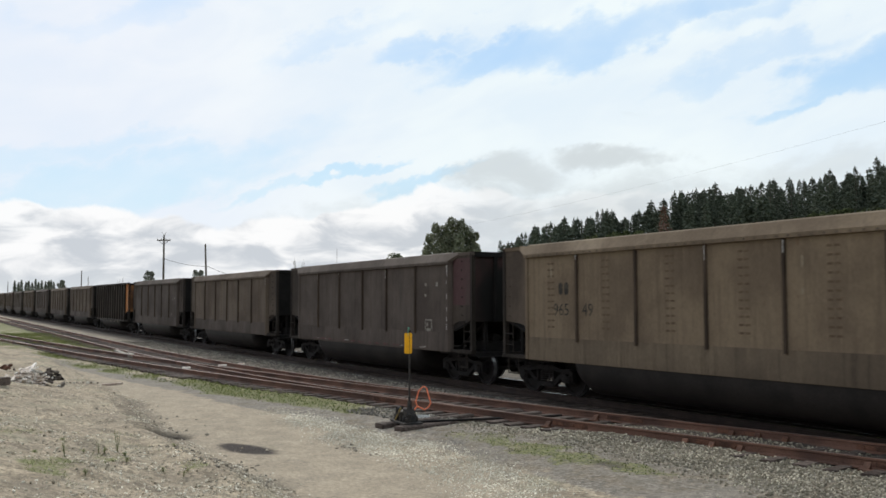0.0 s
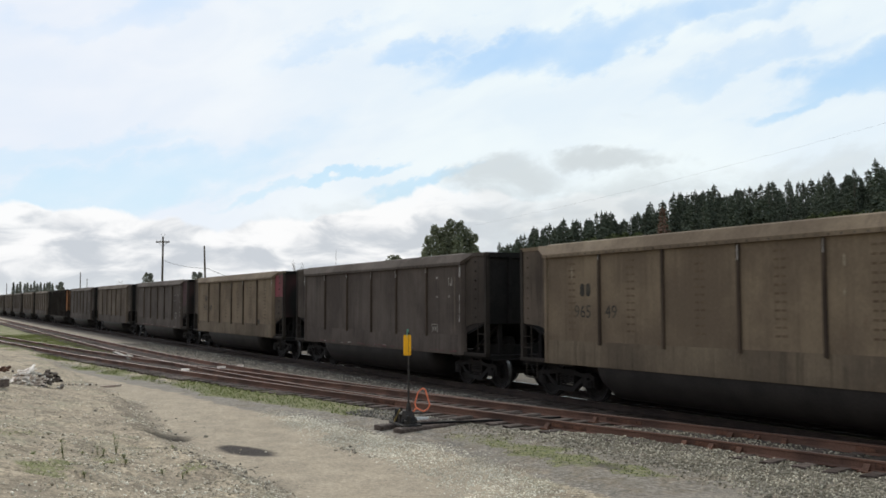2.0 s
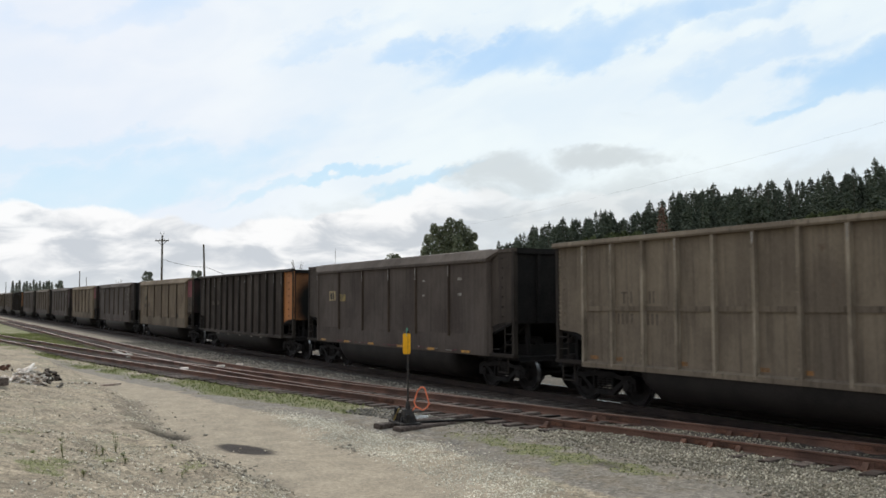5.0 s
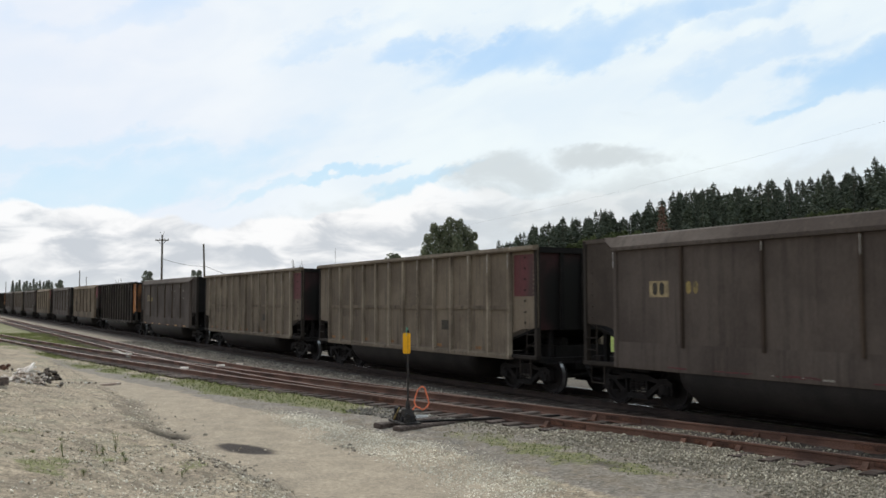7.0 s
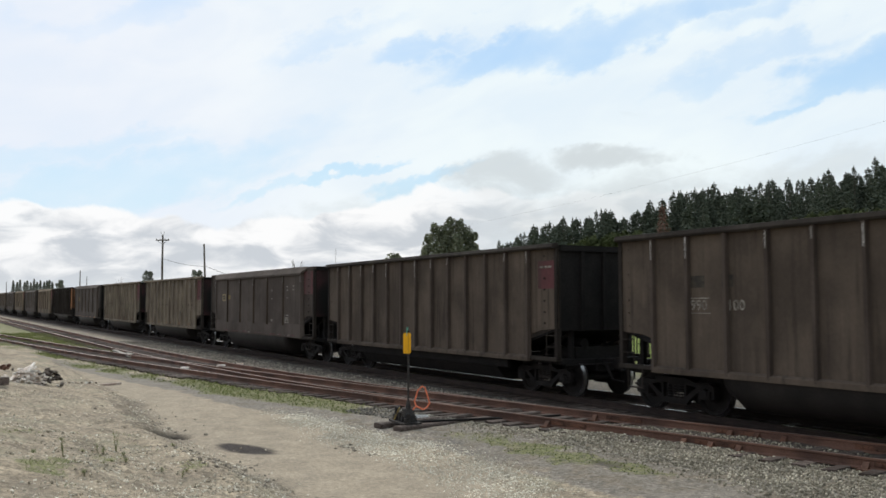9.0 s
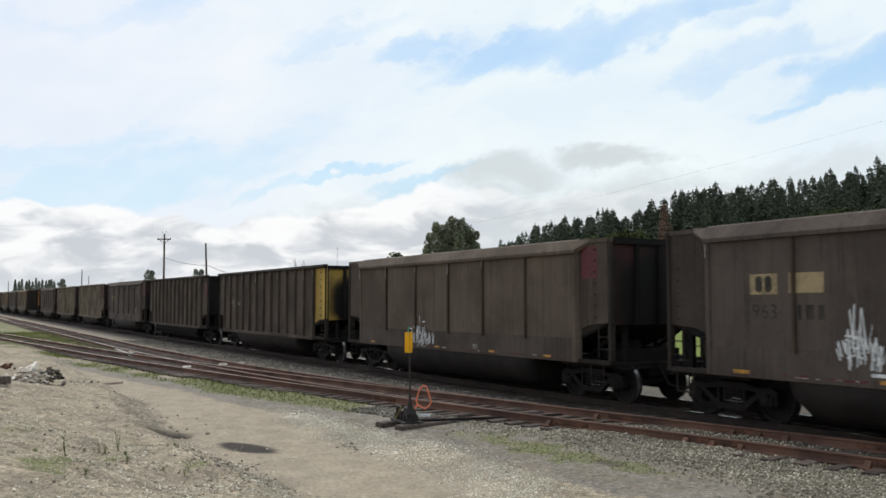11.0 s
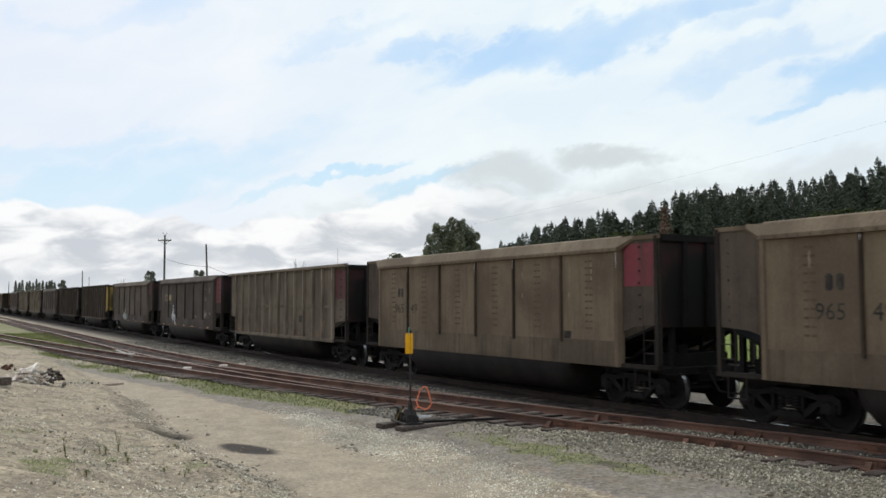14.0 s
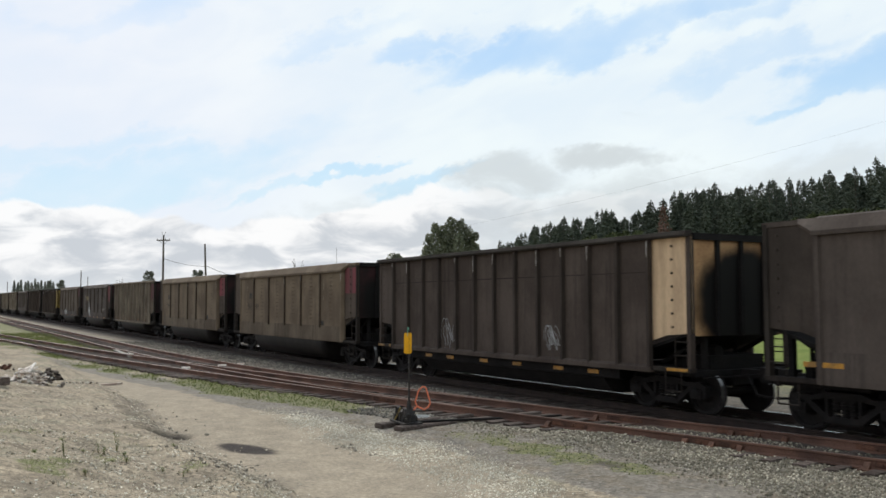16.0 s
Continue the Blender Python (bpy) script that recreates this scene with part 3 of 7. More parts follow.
def spline(points, step=0.5):
    """Evenly spaced places and headings along a smooth curve through the points (Catmull-Rom)."""
    p = [Vector(q) for q in points]
    p = [2 * p[0] - p[1]] + p + [2 * p[-1] - p[-2]]
    out = []
    for a, b, c, d in zip(p, p[1:], p[2:], p[3:]):
        n = max(2, int((c - b).length / 0.25))
        for i in range(n):
            t = i / n
            out.append(0.5 * (2 * b + (c - a) * t + (2 * a - 5 * b + 4 * c - d) * t * t + (3 * b - a - 3 * c + d) * t ** 3))
    out.append(p[-2])
    res, carry, last = [out[0].copy()], 0.0, out[0]
    for q in out[1:]:
        seg = (q - last).length
        while carry + seg >= step and seg > 1e-9:
            f = (step - carry) / seg
            last = last + (q - last) * f
            res.append(last.copy())
            seg, carry = (q - last).length, 0.0
        carry += seg
        last = q
    return res


LEAD_PTS, BRANCH_PTS = spline(LEAD), spline(BRANCH)
_lx, _ly = np.array([p.x for p in LEAD_PTS])[::-1], np.array([p.y for p in LEAD_PTS])[::-1]
_bx, _by = np.array([p.x for p in BRANCH_PTS])[::-1], np.array([p.y for p in BRANCH_PTS])[::-1]


def lead_y(x):
    return np.interp(x, _lx, _ly)


def branch_y(x):
    return np.interp(x, _bx, _by, right=99)


def lumps(x, y, s, seed):
    """Cheap rolling noise for arrays."""
    r = np.random.RandomState(seed)
    out = np.zeros(np.broadcast(x, y).shape)
    for i in range(7):
        a, ph, f = r.uniform(0, 6.28), r.uniform(0, 6.28), s * 1.55 ** i
        out += np.sin((x * math.cos(a) + y * math.sin(a)) * f + ph + 1.7 * np.sin((x * math.sin(a) - y * math.cos(a)) * f * 0.7 + ph)) / (1.35 ** i)
    return out / 3.2


def bank_edge(x):
    """Where the bank under the camera ends and the sandy road begins."""
    return 5.15 - 0.62 * smooth(-26, -17.5, x) + 0.20 * lumps(x, x * 0, 0.5, 8)


def land(x, y):
    """Height of the ground."""
    x, y = np.asarray(x, dtype=float), np.asarray(y, dtype=float)
    near = smooth(6.5, 9.5, y)
    z = -0.36 + 0.012 * lumps(x, y, 0.9, 3) + 0.02 * lumps(x, y, 0.25, 4)
    dm = np.abs(y - MAIN_Y)
    z = np.maximum(z, -0.20 - 0.30 * np.maximum(0, dm - 1.9) + 0.015 * lumps(x, y, 3.0, 5))
    for d in (np.abs(y - lead_y(x)), np.abs(y - branch_y(x))):
        heap = smooth(-15.2, -13.2, x) * smooth(1.75, 0.9, d) * (1 - 0.8 * smooth(-11.2, -9.6, x))
        z = np.maximum(z, -0.225 + 0.06 * heap + (0.012 + 0.012 * heap) * lumps(x, y, 5.0, 6))
        z = np.maximum(z, -0.232 - 0.045 * smooth(-14.8, -16, x) + (0.03 + 0.045 * smooth(-14.8, -16, x)) * smooth(1.35, 1.6, d) - 0.10 * np.maximum(0, d - 1.9))
    z = z + near * rise(x)
    # the bank on which the camera stands
    edge = bank_edge(x) + 0.02 * np.maximum(0, -x - 32) ** 1.2
    bank = 0.24 * smooth(-0.15, 0.85, edge - y) + 0.88 * smooth(0.4, 6.5, edge - y)
    fade = smooth(-75, -38, x) * (1 - 0.3 * smooth(-30, -60, x))
    z = z + bank * fade + (0.07 * lumps(x, y, 1.3, 9) + 0.038 * lumps(x, y, 4.2, 10)) * smooth(0.0, 0.5, edge - y) * fade
    u, v = 0.5 * (x + 18.5) + 0.865 * (y - 4.28), 0.865 * (x + 18.5) - 0.5 * (y - 4.28)
    z = z - 0.20 * smooth(1.0, 0.2, (u / 0.68) ** 2 + (v / 0.42) ** 2)
    # meadow and wooded hill beyond the railway
    z = z - 0.5 * smooth(18.5, 22, y)
    hill = 17 * smooth(125, 245, y) + 45 * smooth(230, 620, y)
    z = z + hill * smooth(-700, -300, x)
    return z


def masks(x, y):
    dm = np.abs(y - MAIN_Y)
    dl = np.minimum(np.abs(y - lead_y(x)), np.abs(y - branch_y(x)))
    n1, n2 = lumps(x, y, 0.7, 21), lumps(x, y, 2.0, 22)
    wide = np.interp(x, (-18, -14, -10, -6), (1.9, 2.2, 2.8, 4.4))
    ballast = np.maximum(smooth(4.3, 2.6, dm + 0.3 * n2), smooth(wide + 0.4, wide - 0.5, dl + 0.25 * n2) * smooth(-220, -70, x))
    ballast = ballast * (1 - smooth(1.15, 1.45, lead_y(x) - y) * smooth(-17.5, -20.5, x))
    ballast = ballast * smooth(-260, -60, x) + (1 - smooth(-260, -60, x)) * smooth(3.4, 2.6, dm)
    off = lead_y(x) - y
    turf = smooth(1.15, 1.4, off + 0.15 * n2) * smooth(2.95, 2.1, off + 0.35 * n2) * smooth(-19, -23, x + n1) * (1 - smooth(-28, -31, x) * (0.75 - 0.75 * smooth(-0.2, 0.45, n1)))
    for px, py, rx, ry, k in ((-20.0, 8.95, 0.9, 0.34, 0.8), (-14.6, 9.45, 1.0, 0.65, 0.56), (-13.5, 9.35, 1.3, 0.75, 0.60), (-12.1, 9.30, 1.0, 0.60, 0.52), (-10.5, 9.48, 0.9, 0.50, 0.50), (-12.6, 1.45, 0.9, 0.28, 0.72), (-13.5, 1.85, 0.45, 0.24, 0.85), (-14.4, 2.5, 1.1, 0.30, 0.42), (-15.2, 3.3, 0.8, 0.25, 0.40), (-13.6, 3.6, 0.5, 0.2, 0.45)):
        turf = np.maximum(turf, k * smooth(1.2, 0.2, ((x - px) / rx) ** 2 + ((y - py) / ry) ** 2 + 1.1 * n2))
    gapg = (branch_y(x) - y) * (y - lead_y(x))
    turf = np.maximum(turf, smooth(0.6, 1.6, gapg) * smooth(-40, -62, x) * (0.5 + 0.6 * smooth(-0.35, 0.4, n1)) * np.where(branch_y(x) > 90, 0, 1))
    turf = np.maximum(turf, smooth(-48, -70, x) * smooth(2.2, 0.4, np.abs(off - 2.0) + 0.6 * n2) * 0.8)
    turf = np.maximum(turf, 0.42 * smooth(0.15, 0.8, n1 + 0.6 * n2) * smooth(4.4, 3.4, y) * smooth(-19, -15.5, x))
    edge = bank_edge(x)
    road = smooth(edge - 0.3, edge + 0.2, y + 0.2 * n2) * smooth(8.0, 7.0, y + 0.3 * n1)
    grit = smooth(7.95, 8.45, y + 0.2 * n1 + 0.13 * np.maximum(0, -x - 15.5)) * smooth(1.6, 2.2, off + 0.2 * n2) * smooth(-60, -30, x)
    grit = np.maximum(grit, smooth(16.5, 17.5, y) * smooth(31, 24, y))
    damp_shade = smooth(1.1, 0.6, ((x + 16.3) / 0.85) ** 2 + ((y - 5.25 - 0.24 * (x + 16.3)) / 0.36) ** 2 + 0.2 * n2)
    u, v = 0.5 * (x + 18.5) + 0.865 * (y - 4.28), 0.865 * (x + 18.5) - 0.5 * (y - 4.28)
    # the hollow's shaded face, painted as dark ground
    damp_shade = np.maximum(damp_shade, smooth(1, 0.4, (u / 0.66) ** 2 + (v / 0.46) ** 2 + 0.3 * n2))
    # shadow of the bank's edge put into the ground colour
    damp_shade = np.maximum(damp_shade, 0.38 * smooth(0.42, 0.12, np.abs(y - edge + 0.15 + 0.25 * n2)) * smooth(-27, -24, x) * smooth(0.0, 0.5, 0.35 + n1))
    # dark strip beyond the train, painted in for the shade there
    damp_shade = np.maximum(damp_shade, np.maximum(0.5 * smooth(16.4, 17.0, y), 0.85 * smooth(19.5, 23, y)) * smooth(31, 24, y))
    # dark earth spots, and more rim shadow painted along the bank
    for px, py, rx, ry, k in ((-11.1, 1.12, 0.9, 0.22, 0.4), (-11.8, 2.6, 0.35, 0.2, 0.45), (-22.0, 4.22, 2.2, 0.17, 0.5), (-19.3, 4.5, 0.7, 0.35, 0.35), (-24.5, 4.6, 2.0, 0.2, 0.35)):
        damp_shade = np.maximum(damp_shade, k * smooth(1.1, 0.2, ((x - px) / rx) ** 2 + ((y - py) / ry) ** 2 + 0.5 * n2))
    damp_shade = np.maximum(damp_shade, 0.6 * smooth(1, 0.5, ((x + 11.2) / 0.42) ** 2 + ((y - 9.5) / 0.22) ** 2 + 0.3 * n2))
    # coal-dark track bed, with the train's own shade painted in
    damp_shade = np.maximum(damp_shade, 0.9 * smooth(3.0, 2.2, dm + 0.2 * n2))
    dirt = smooth(1.35, 1.05, dl + 0.12 * n2) * smooth(-140, -60, x)
    damp_shade = np.maximum(damp_shade, 0.62 * dirt)
    meadow = np.maximum(smooth(24, 31, y), smooth(-2, -25, y))
    meadow = np.maximum(meadow, smooth(-230, -420, x) * smooth(3.2, 4.5, dm))
    return ballast, turf, road, damp_shade, grit, meadow


def axis(parts):
    out = []
    for a, b, step in parts:
        n = max(1, round((b - a) / step))
        out += [a + (b - a) * i / n for i in range(n)]
    return np.array(out + [parts[-1][1]])


def make_ground():
    xs = axis([(-4200, -800, 170), (-800, -220, 20), (-220, -90, 2.6), (-90, -45, 0.6), (-45, -24, 0.22), (-24, -4, 0.11), (-4, 20, 1.0), (20, 120, 10), (120, 4200, 170)])
    ys = axis([(-4200, -200, 200), (-200, -20, 12), (-20, 0, 1.0), (0, 2, 0.25), (2, 14, 0.11), (14, 22, 0.5), (22, 130, 6), (130, 800, 20), (800, 4200, 170)])
    gx, gy = np.meshgrid(xs, ys, indexing="ij")
    gz = land(gx, gy)
    nx, ny = len(xs), len(ys)
    idx = np.arange(nx * ny).reshape(nx, ny)
    faces = np.stack([idx[:-1, :-1], idx[1:, :-1], idx[1:, 1:], idx[:-1, 1:]], -1).reshape(-1, 4)
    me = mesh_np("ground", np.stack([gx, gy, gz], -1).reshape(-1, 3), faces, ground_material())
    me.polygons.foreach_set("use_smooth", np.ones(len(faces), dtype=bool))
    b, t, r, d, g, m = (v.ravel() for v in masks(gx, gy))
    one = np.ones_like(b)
    for name, cols in (("cover", (b, t, r, one)), ("shade_grit", (d, g, m, one))):
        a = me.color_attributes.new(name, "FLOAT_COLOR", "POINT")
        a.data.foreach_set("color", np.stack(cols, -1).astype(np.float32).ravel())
    tagged(new("ground", me), "sandy gravel yard with tyre-packed road, ballast and patchy grass", "ground", kind="structure")


make_ground()

# ------------------------------------------------------------------ tracks
RAIL_OUTLINE = [(-0.07, -0.172), (0.07, -0.172), (0.07, -0.158), (0.012, -0.135), (0.010, -0.045), (0.036, -0.034), (0.036, -0.006), (0.028, 0.0),
                (-0.028, 0.0), (-0.036, -0.006), (-0.036, -0.034), (-0.010, -0.045), (-0.012, -0.135), (-0.07, -0.158)]


def rail(points, side, parent, drop=0.0, name="rail", head=RAILTOP, web=RUST):
    """One rail, set off to one side of a centre line."""
    bm = bmesh.new()
    rings = []
    n = len(points)
    for i, p in enumerate(points):
        d = (points[min(i + 1, n - 1)] - points[max(i - 1, 0)]).normalized()
        c = p + Vector((-d.y, d.x)) * side
        z = float(rise(c.x)) - drop
        rings.append([bm.verts.new((c.x - d.y * o, c.y + d.x * o, z + h)) for o, h in RAIL_OUTLINE])
    k = len(RAIL_OUTLINE)
    for a, b in zip(rings, rings[1:]):
        for i in range(k):
            f = bm.faces.new((a[i], a[(i + 1) % k], b[(i + 1) % k], b[i]))
            f.material_index = 1 if i == 7 else 0
    bm.faces.new(rings[0])
    bm.faces.new(rings[-1][::-1])
    return part(name, bm, [web, head], parent)


def tie_mesh(length, seed):
    r = random.Random(seed)
    bm = bmesh.new()
    w, h = 0.115, 0.17
    along_y(bm, [(-w, -h), (w, -h), (w, -0.018), (w - 0.02, 0), (-w + 0.02, 0.0), (-w, -0.018)], -length / 2, length / 2)
    for v in bm.verts:
        v.co += Vector((r.uniform(-.008, .008), r.uniform(-.03, .03), r.uniform(-.008, .006)))
    return finish(bm, "tie", TIEWOOD)


TIES = [tie_mesh(2.6, i) for i in range(5)]
LONG_TIES = {n: [tie_mesh(n, int(n * 10) + i) for i in range(4)] for n in (2.9, 3.4, 4.1)}


def lay_ties(centre, parent, meshes, limit, lo, hi, deep=0.172):
    rnd = random.Random(len(centre))
    bulk_v, bulk_f, count = [], [], 0
    for i, p in enumerate(centre):
        if not lo <= p.x <= hi:
            continue
        q = centre[min(i + 1, len(centre) - 1)] - centre[max(i - 1, 0)]
        ang = math.atan2(q.y, q.x) + rnd.uniform(-.02, .02)
        m = pose(p.x, p.y + rnd.uniform(-.06, .06), float(rise(p.x)) - deep - rnd.uniform(0, .012), 0, 0, math.degrees(ang))
        me = rnd.choice(meshes)
        if count < limit:
            ob = new("tie", me)
            ob.parent, ob.matrix_basis = parent, m
            count += 1
        else:
            base = len(bulk_v)
            bulk_v += [tuple(m @ v.co) for v in me.vertices]
            bulk_f += [tuple(base + k for k in f.vertices) for f in me.polygons]
    if bulk_v:
        me = bpy.data.meshes.new("far_ties")
        me.from_pydata(bulk_v, [], bulk_f)
        me.materials.append(TIEWOOD)
        ob = new("far_ties", me)
        ob.parent = parent
        tagged(ob, kind="stuff")


def fishplates(parent):
    """Rusty joint bars bolted along the near rails' webs, and heavy plates under the turnout."""
    def on_rail(x, side):
        y0, y1 = float(lead_y(x - 0.3)), float(lead_y(x + 0.3))
        a = math.atan2(y1 - y0, 0.6)
        return pose(x - math.sin(a) * side, float(lead_y(x)) + math.cos(a) * side, float(rise(x)) - 0.02, 0, 0, math.degrees(a))
    bm = bmesh.new()
    along_x(bm, [(-0.034, -0.13), (0.034, -0.13), (0.03, -0.05), (-0.03, -0.05)], -0.45, 0.45)
    for k in range(4):
        rod(bm, (-0.33 + k * 0.22, -0.06, -0.09), (-0.33 + k * 0.22, 0.06, -0.09), 0.02, 6)
    joint = finish(bm, "joint_bar", FRESHRUST)
    bm = bmesh.new()
    box(bm, -0.10, 0.10, -0.21, 0.21, -0.185, -0.155)
    along_x(bm, [(-0.16, -0.155), (-0.07, -0.155), (-0.05, -0.06), (-0.08, -0.06)], -0.05, 0.05)
    along_x(bm, [(0.16, -0.155), (0.07, -0.155), (0.05, -0.06), (0.08, -0.06)], -0.05, 0.05)
    brace = finish(bm, "rail_brace", FRESHRUST)
    for x, s in ((-14.7, -1), (-14.5, 1), (-11.4, -1), (-11.9, 1), (-9.3, 1), (-8.3, -1), (-20.8, -1)):
        ob = new("joint_bar", joint)
        ob.parent, ob.matrix_basis = parent, on_rail(x, s * GAUGE / 2)
    for i in (0, 6, 7, 8, 12):
        for s in (-1, 1):
            ob = new("rail_brace", brace)
            ob.parent, ob.matrix_basis = parent, on_rail(-15.2 + i * 0.53, s * GAUGE / 2)


def make_tracks():
    main = tagged(empty("main_track"), "rust-brown main line rails on dark wooden ties", "railway track", kind="structure")
    line = [Vector((x, MAIN_Y)) for x in np.arange(60, -900, -4.0)]
    for s in (-GAUGE / 2, GAUGE / 2):
        rail(line, s, main, head=BRIGHT, web=SHADED_RUST)
    near = [Vector((x, MAIN_Y)) for x in np.arange(4, -150, -0.53)]
    lay_ties(near, main, TIES, 290, -150, 4)
    lead = tagged(empty("lead_track"), "rusty turnout track curving away over dark ties", "railway track", kind="structure")
    for s in (-GAUGE / 2, GAUGE / 2):
        rail(LEAD_PTS, s, lead, 0.02)
    branch = tagged(empty("branch_track"), "rusty siding rails leaving the turnout", "railway track", kind="structure")
    for s in (-GAUGE / 2, GAUGE / 2):
        rail([p for p in BRANCH_PTS if p.x < -15.5], s, branch, 0.026)
    fishplates(lead)
    lt, bt = spline(LEAD, 0.53), spline(BRANCH, 0.53)
    lay_ties(lt, lead, TIES, 250, -17.5, 1, 0.168)
    mid = [Vector((p.x, (p.y + float(branch_y(p.x))) / 2)) for p in lt if -40 < p.x < -17.5]
    for n, lo, hi in ((2.9, -24.5, -17.5), (3.4, -31.5, -24.5), (4.1, -38, -31.5)):
        lay_ties(mid, lead, LONG_TIES[n], 60, lo, hi, 0.170)
    lay_ties(lt, lead, TIES, 150, -120, -38.3, 0.168)
    lay_ties(bt, branch, TIES, 190, -130, -38.3, 0.172)


make_tracks()

# ------------------------------------------------------------------ coal cars
PITCH = 16.18           # coupler to coupler
HALF = 7.27             # half a car's usual length
TRUCK = 5.95            # truck centre
WHEEL_R = 0.457


def text_mesh(words, size, mat, name="lettering"):
    cu = bpy.data.curves.new(name, "FONT")
    cu.body, cu.size, cu.extrude, cu.align_x, cu.align_y = words, size, 0.002, "CENTER", "CENTER"
    cu.resolution_u = 2
    ob = new(name, cu)
    me = bpy.data.meshes.new_from_object(ob.evaluated_get(bpy.context.evaluated_depsgraph_get()))
    bpy.data.objects.remove(ob)
    me.materials.clear()
    me.materials.append(mat)
    return me


def along_side(x):
    """Where a mark sits along the car's side, between its posts."""
    return 0.98 * x + 0.07


def lettering(words, size, mat, parent, x, y, z):
    """Writing on the near side, which faces -y."""
    ob = new("lettering", text_mesh(words, size, mat))
    ob.parent, ob.matrix_basis = parent, pose(along_side(x), y, z, 90, 0, 0)
    return ob


def bars(parent, mat, boxes, y, name="marking"):
    bm = bmesh.new()
    for x0, x1, z0, z1 in boxes:
        box(bm, along_side(x0), along_side(x1), y - 0.004, y, z0, z1)
    return tagged(part(name, bm, mat, parent), kind="stuff")


def wheelset_mesh():
    bm = bmesh.new()
    for s in (-1, 1):
        o = s * 0.745
        prof = [(o - 0.068 * s, 0.485), (o - 0.045 * s, 0.487), (o - 0.030 * s, 0.462), (o + 0.062 * s, WHEEL_R - 0.003), (o + 0.068 * s, 0.445),
                (o + 0.066 * s, 0.385), (o + 0.02 * s, 0.36), (o + 0.015 * s, 0.20), (o + 0.075 * s, 0.14), (o + 0.08 * s, 0.09)]
        bands = turned(bm, prof, sides=28)
        for i in (2,):
            for f in bands[i]:
                f.material_index = 1
    turned(bm, [(-1.0, 0.07), (-0.9, 0.08), (0.9, 0.08), (1.0, 0.07)], sides=10)
    for s in (-1, 1):
        turned(bm, [(s * 0.86, 0.10), (s * 1.07, 0.115), (s * 1.12, 0.10), (s * 1.13, 0.03)], sides=12)
    return finish(bm, "wheelset", [IRON, RIM])


def sideframe_mesh():
    """A cast truck side: sloping arms over two axle boxes, with the spring nest between."""
    bm = bmesh.new()
    y0, y1 = 0.93, 1.06
    outer = [(-1.13, 0.36), (-1.13, 0.60), (-0.98, 0.68), (-0.62, 0.66), (-0.36, 0.74), (0.36, 0.74), (0.62, 0.66), (0.98, 0.68), (1.13, 0.60), (1.13, 0.36),
             (1.0, 0.34), (0.98, 0.54), (0.74, 0.54), (0.36, 0.30), (0.32, 0.20), (-0.32, 0.20), (-0.36, 0.30), (-0.74, 0.54), (-0.98, 0.54), (-1.0, 0.34)]
    # three closed plates leave the triangular openings free
    along_y(bm, [outer[i] for i in (0, 1, 2, 18, 19)], y0, y1)
    along_y(bm, [outer[i] for i in (7, 8, 9, 10, 11)], y0, y1)
    along_y(bm, [(-0.98, 0.54), (-0.98, 0.68), (-0.62, 0.66), (-0.36, 0.74), (0.36, 0.74), (0.62, 0.66), (0.98, 0.68), (0.98, 0.54), (0.7, 0.56), (0.34, 0.62), (-0.34, 0.62), (-0.7, 0.56)], y0, y1)
    along_y(bm, [(-0.80, 0.55), (-0.66, 0.57), (-0.28, 0.31), (-0.36, 0.22)], y0, y1)
    along_y(bm, [(0.66, 0.57), (0.80, 0.55), (0.36, 0.22), (0.28, 0.31)], y0, y1)
    along_y(bm, [(-0.38, 0.20), (-0.34, 0.31), (0.34, 0.31), (0.38, 0.20)], y0, y1)
    for x in (-0.36, 0.30):
        box(bm, x, x + 0.06, y0, y1, 0.30, 0.64)
    for x in (-0.17, 0.0, 0.17):
        turned_at(bm, x, 0.99, 0.31, 0.60, 0.075)
    for x in (-0.89, 0.89):
        along_y(bm, [(x - 0.15, 0.34), (x - 0.16, 0.52), (x + 0.16, 0.52), (x + 0.15, 0.34)], 0.90, 1.10)
    return finish(bm, "side_frame", IRON)


def turned_at(bm, x, y, z0, z1, r):
    for i in range(5):
        h = (z1 - z0) / 5
        rod(bm, (x, y, z0 + i * h), (x, y, z0 + i * h + h * 0.65), r, 8)


WHEELSET_MESH, SIDEFRAME_MESH = wheelset_mesh(), sideframe_mesh()


def bolster_mesh():
    bm = bmesh.new()
    box(bm, -0.22, 0.22, -1.0, 1.0, 0.46, 0.68)
    box(bm, -0.15, 0.15, -0.3, 0.3, 0.68, 0.80)
    for x in (-0.45, 0.45):
        box(bm, x - 0.05, x + 0.05, -0.85, 0.85, 0.36, 0.46)
    return finish(bm, "truck", IRON)


BOLSTER_MESH = bolster_mesh()


def add_truck(car, x):
    truck = new("truck", BOLSTER_MESH)
    truck.parent, truck.matrix_basis = car, pose(x, 0, 0)
    for turn in (0, 180):
        fr = new("side_frame", SIDEFRAME_MESH)
        fr.parent, fr.matrix_basis = truck, pose(0, 0, 0, 0, 0, turn)
    for o in (-0.89, 0.89):
        w = new("wheelset", WHEELSET_MESH)
        w.parent = truck
        w.matrix_parent_inverse = Matrix.Translation((o, 0, WHEEL_R))
        w.rotation_mode = "QUATERNION"
    return truck


def both(fn):
    for s in (-1, 1):
        fn(s)


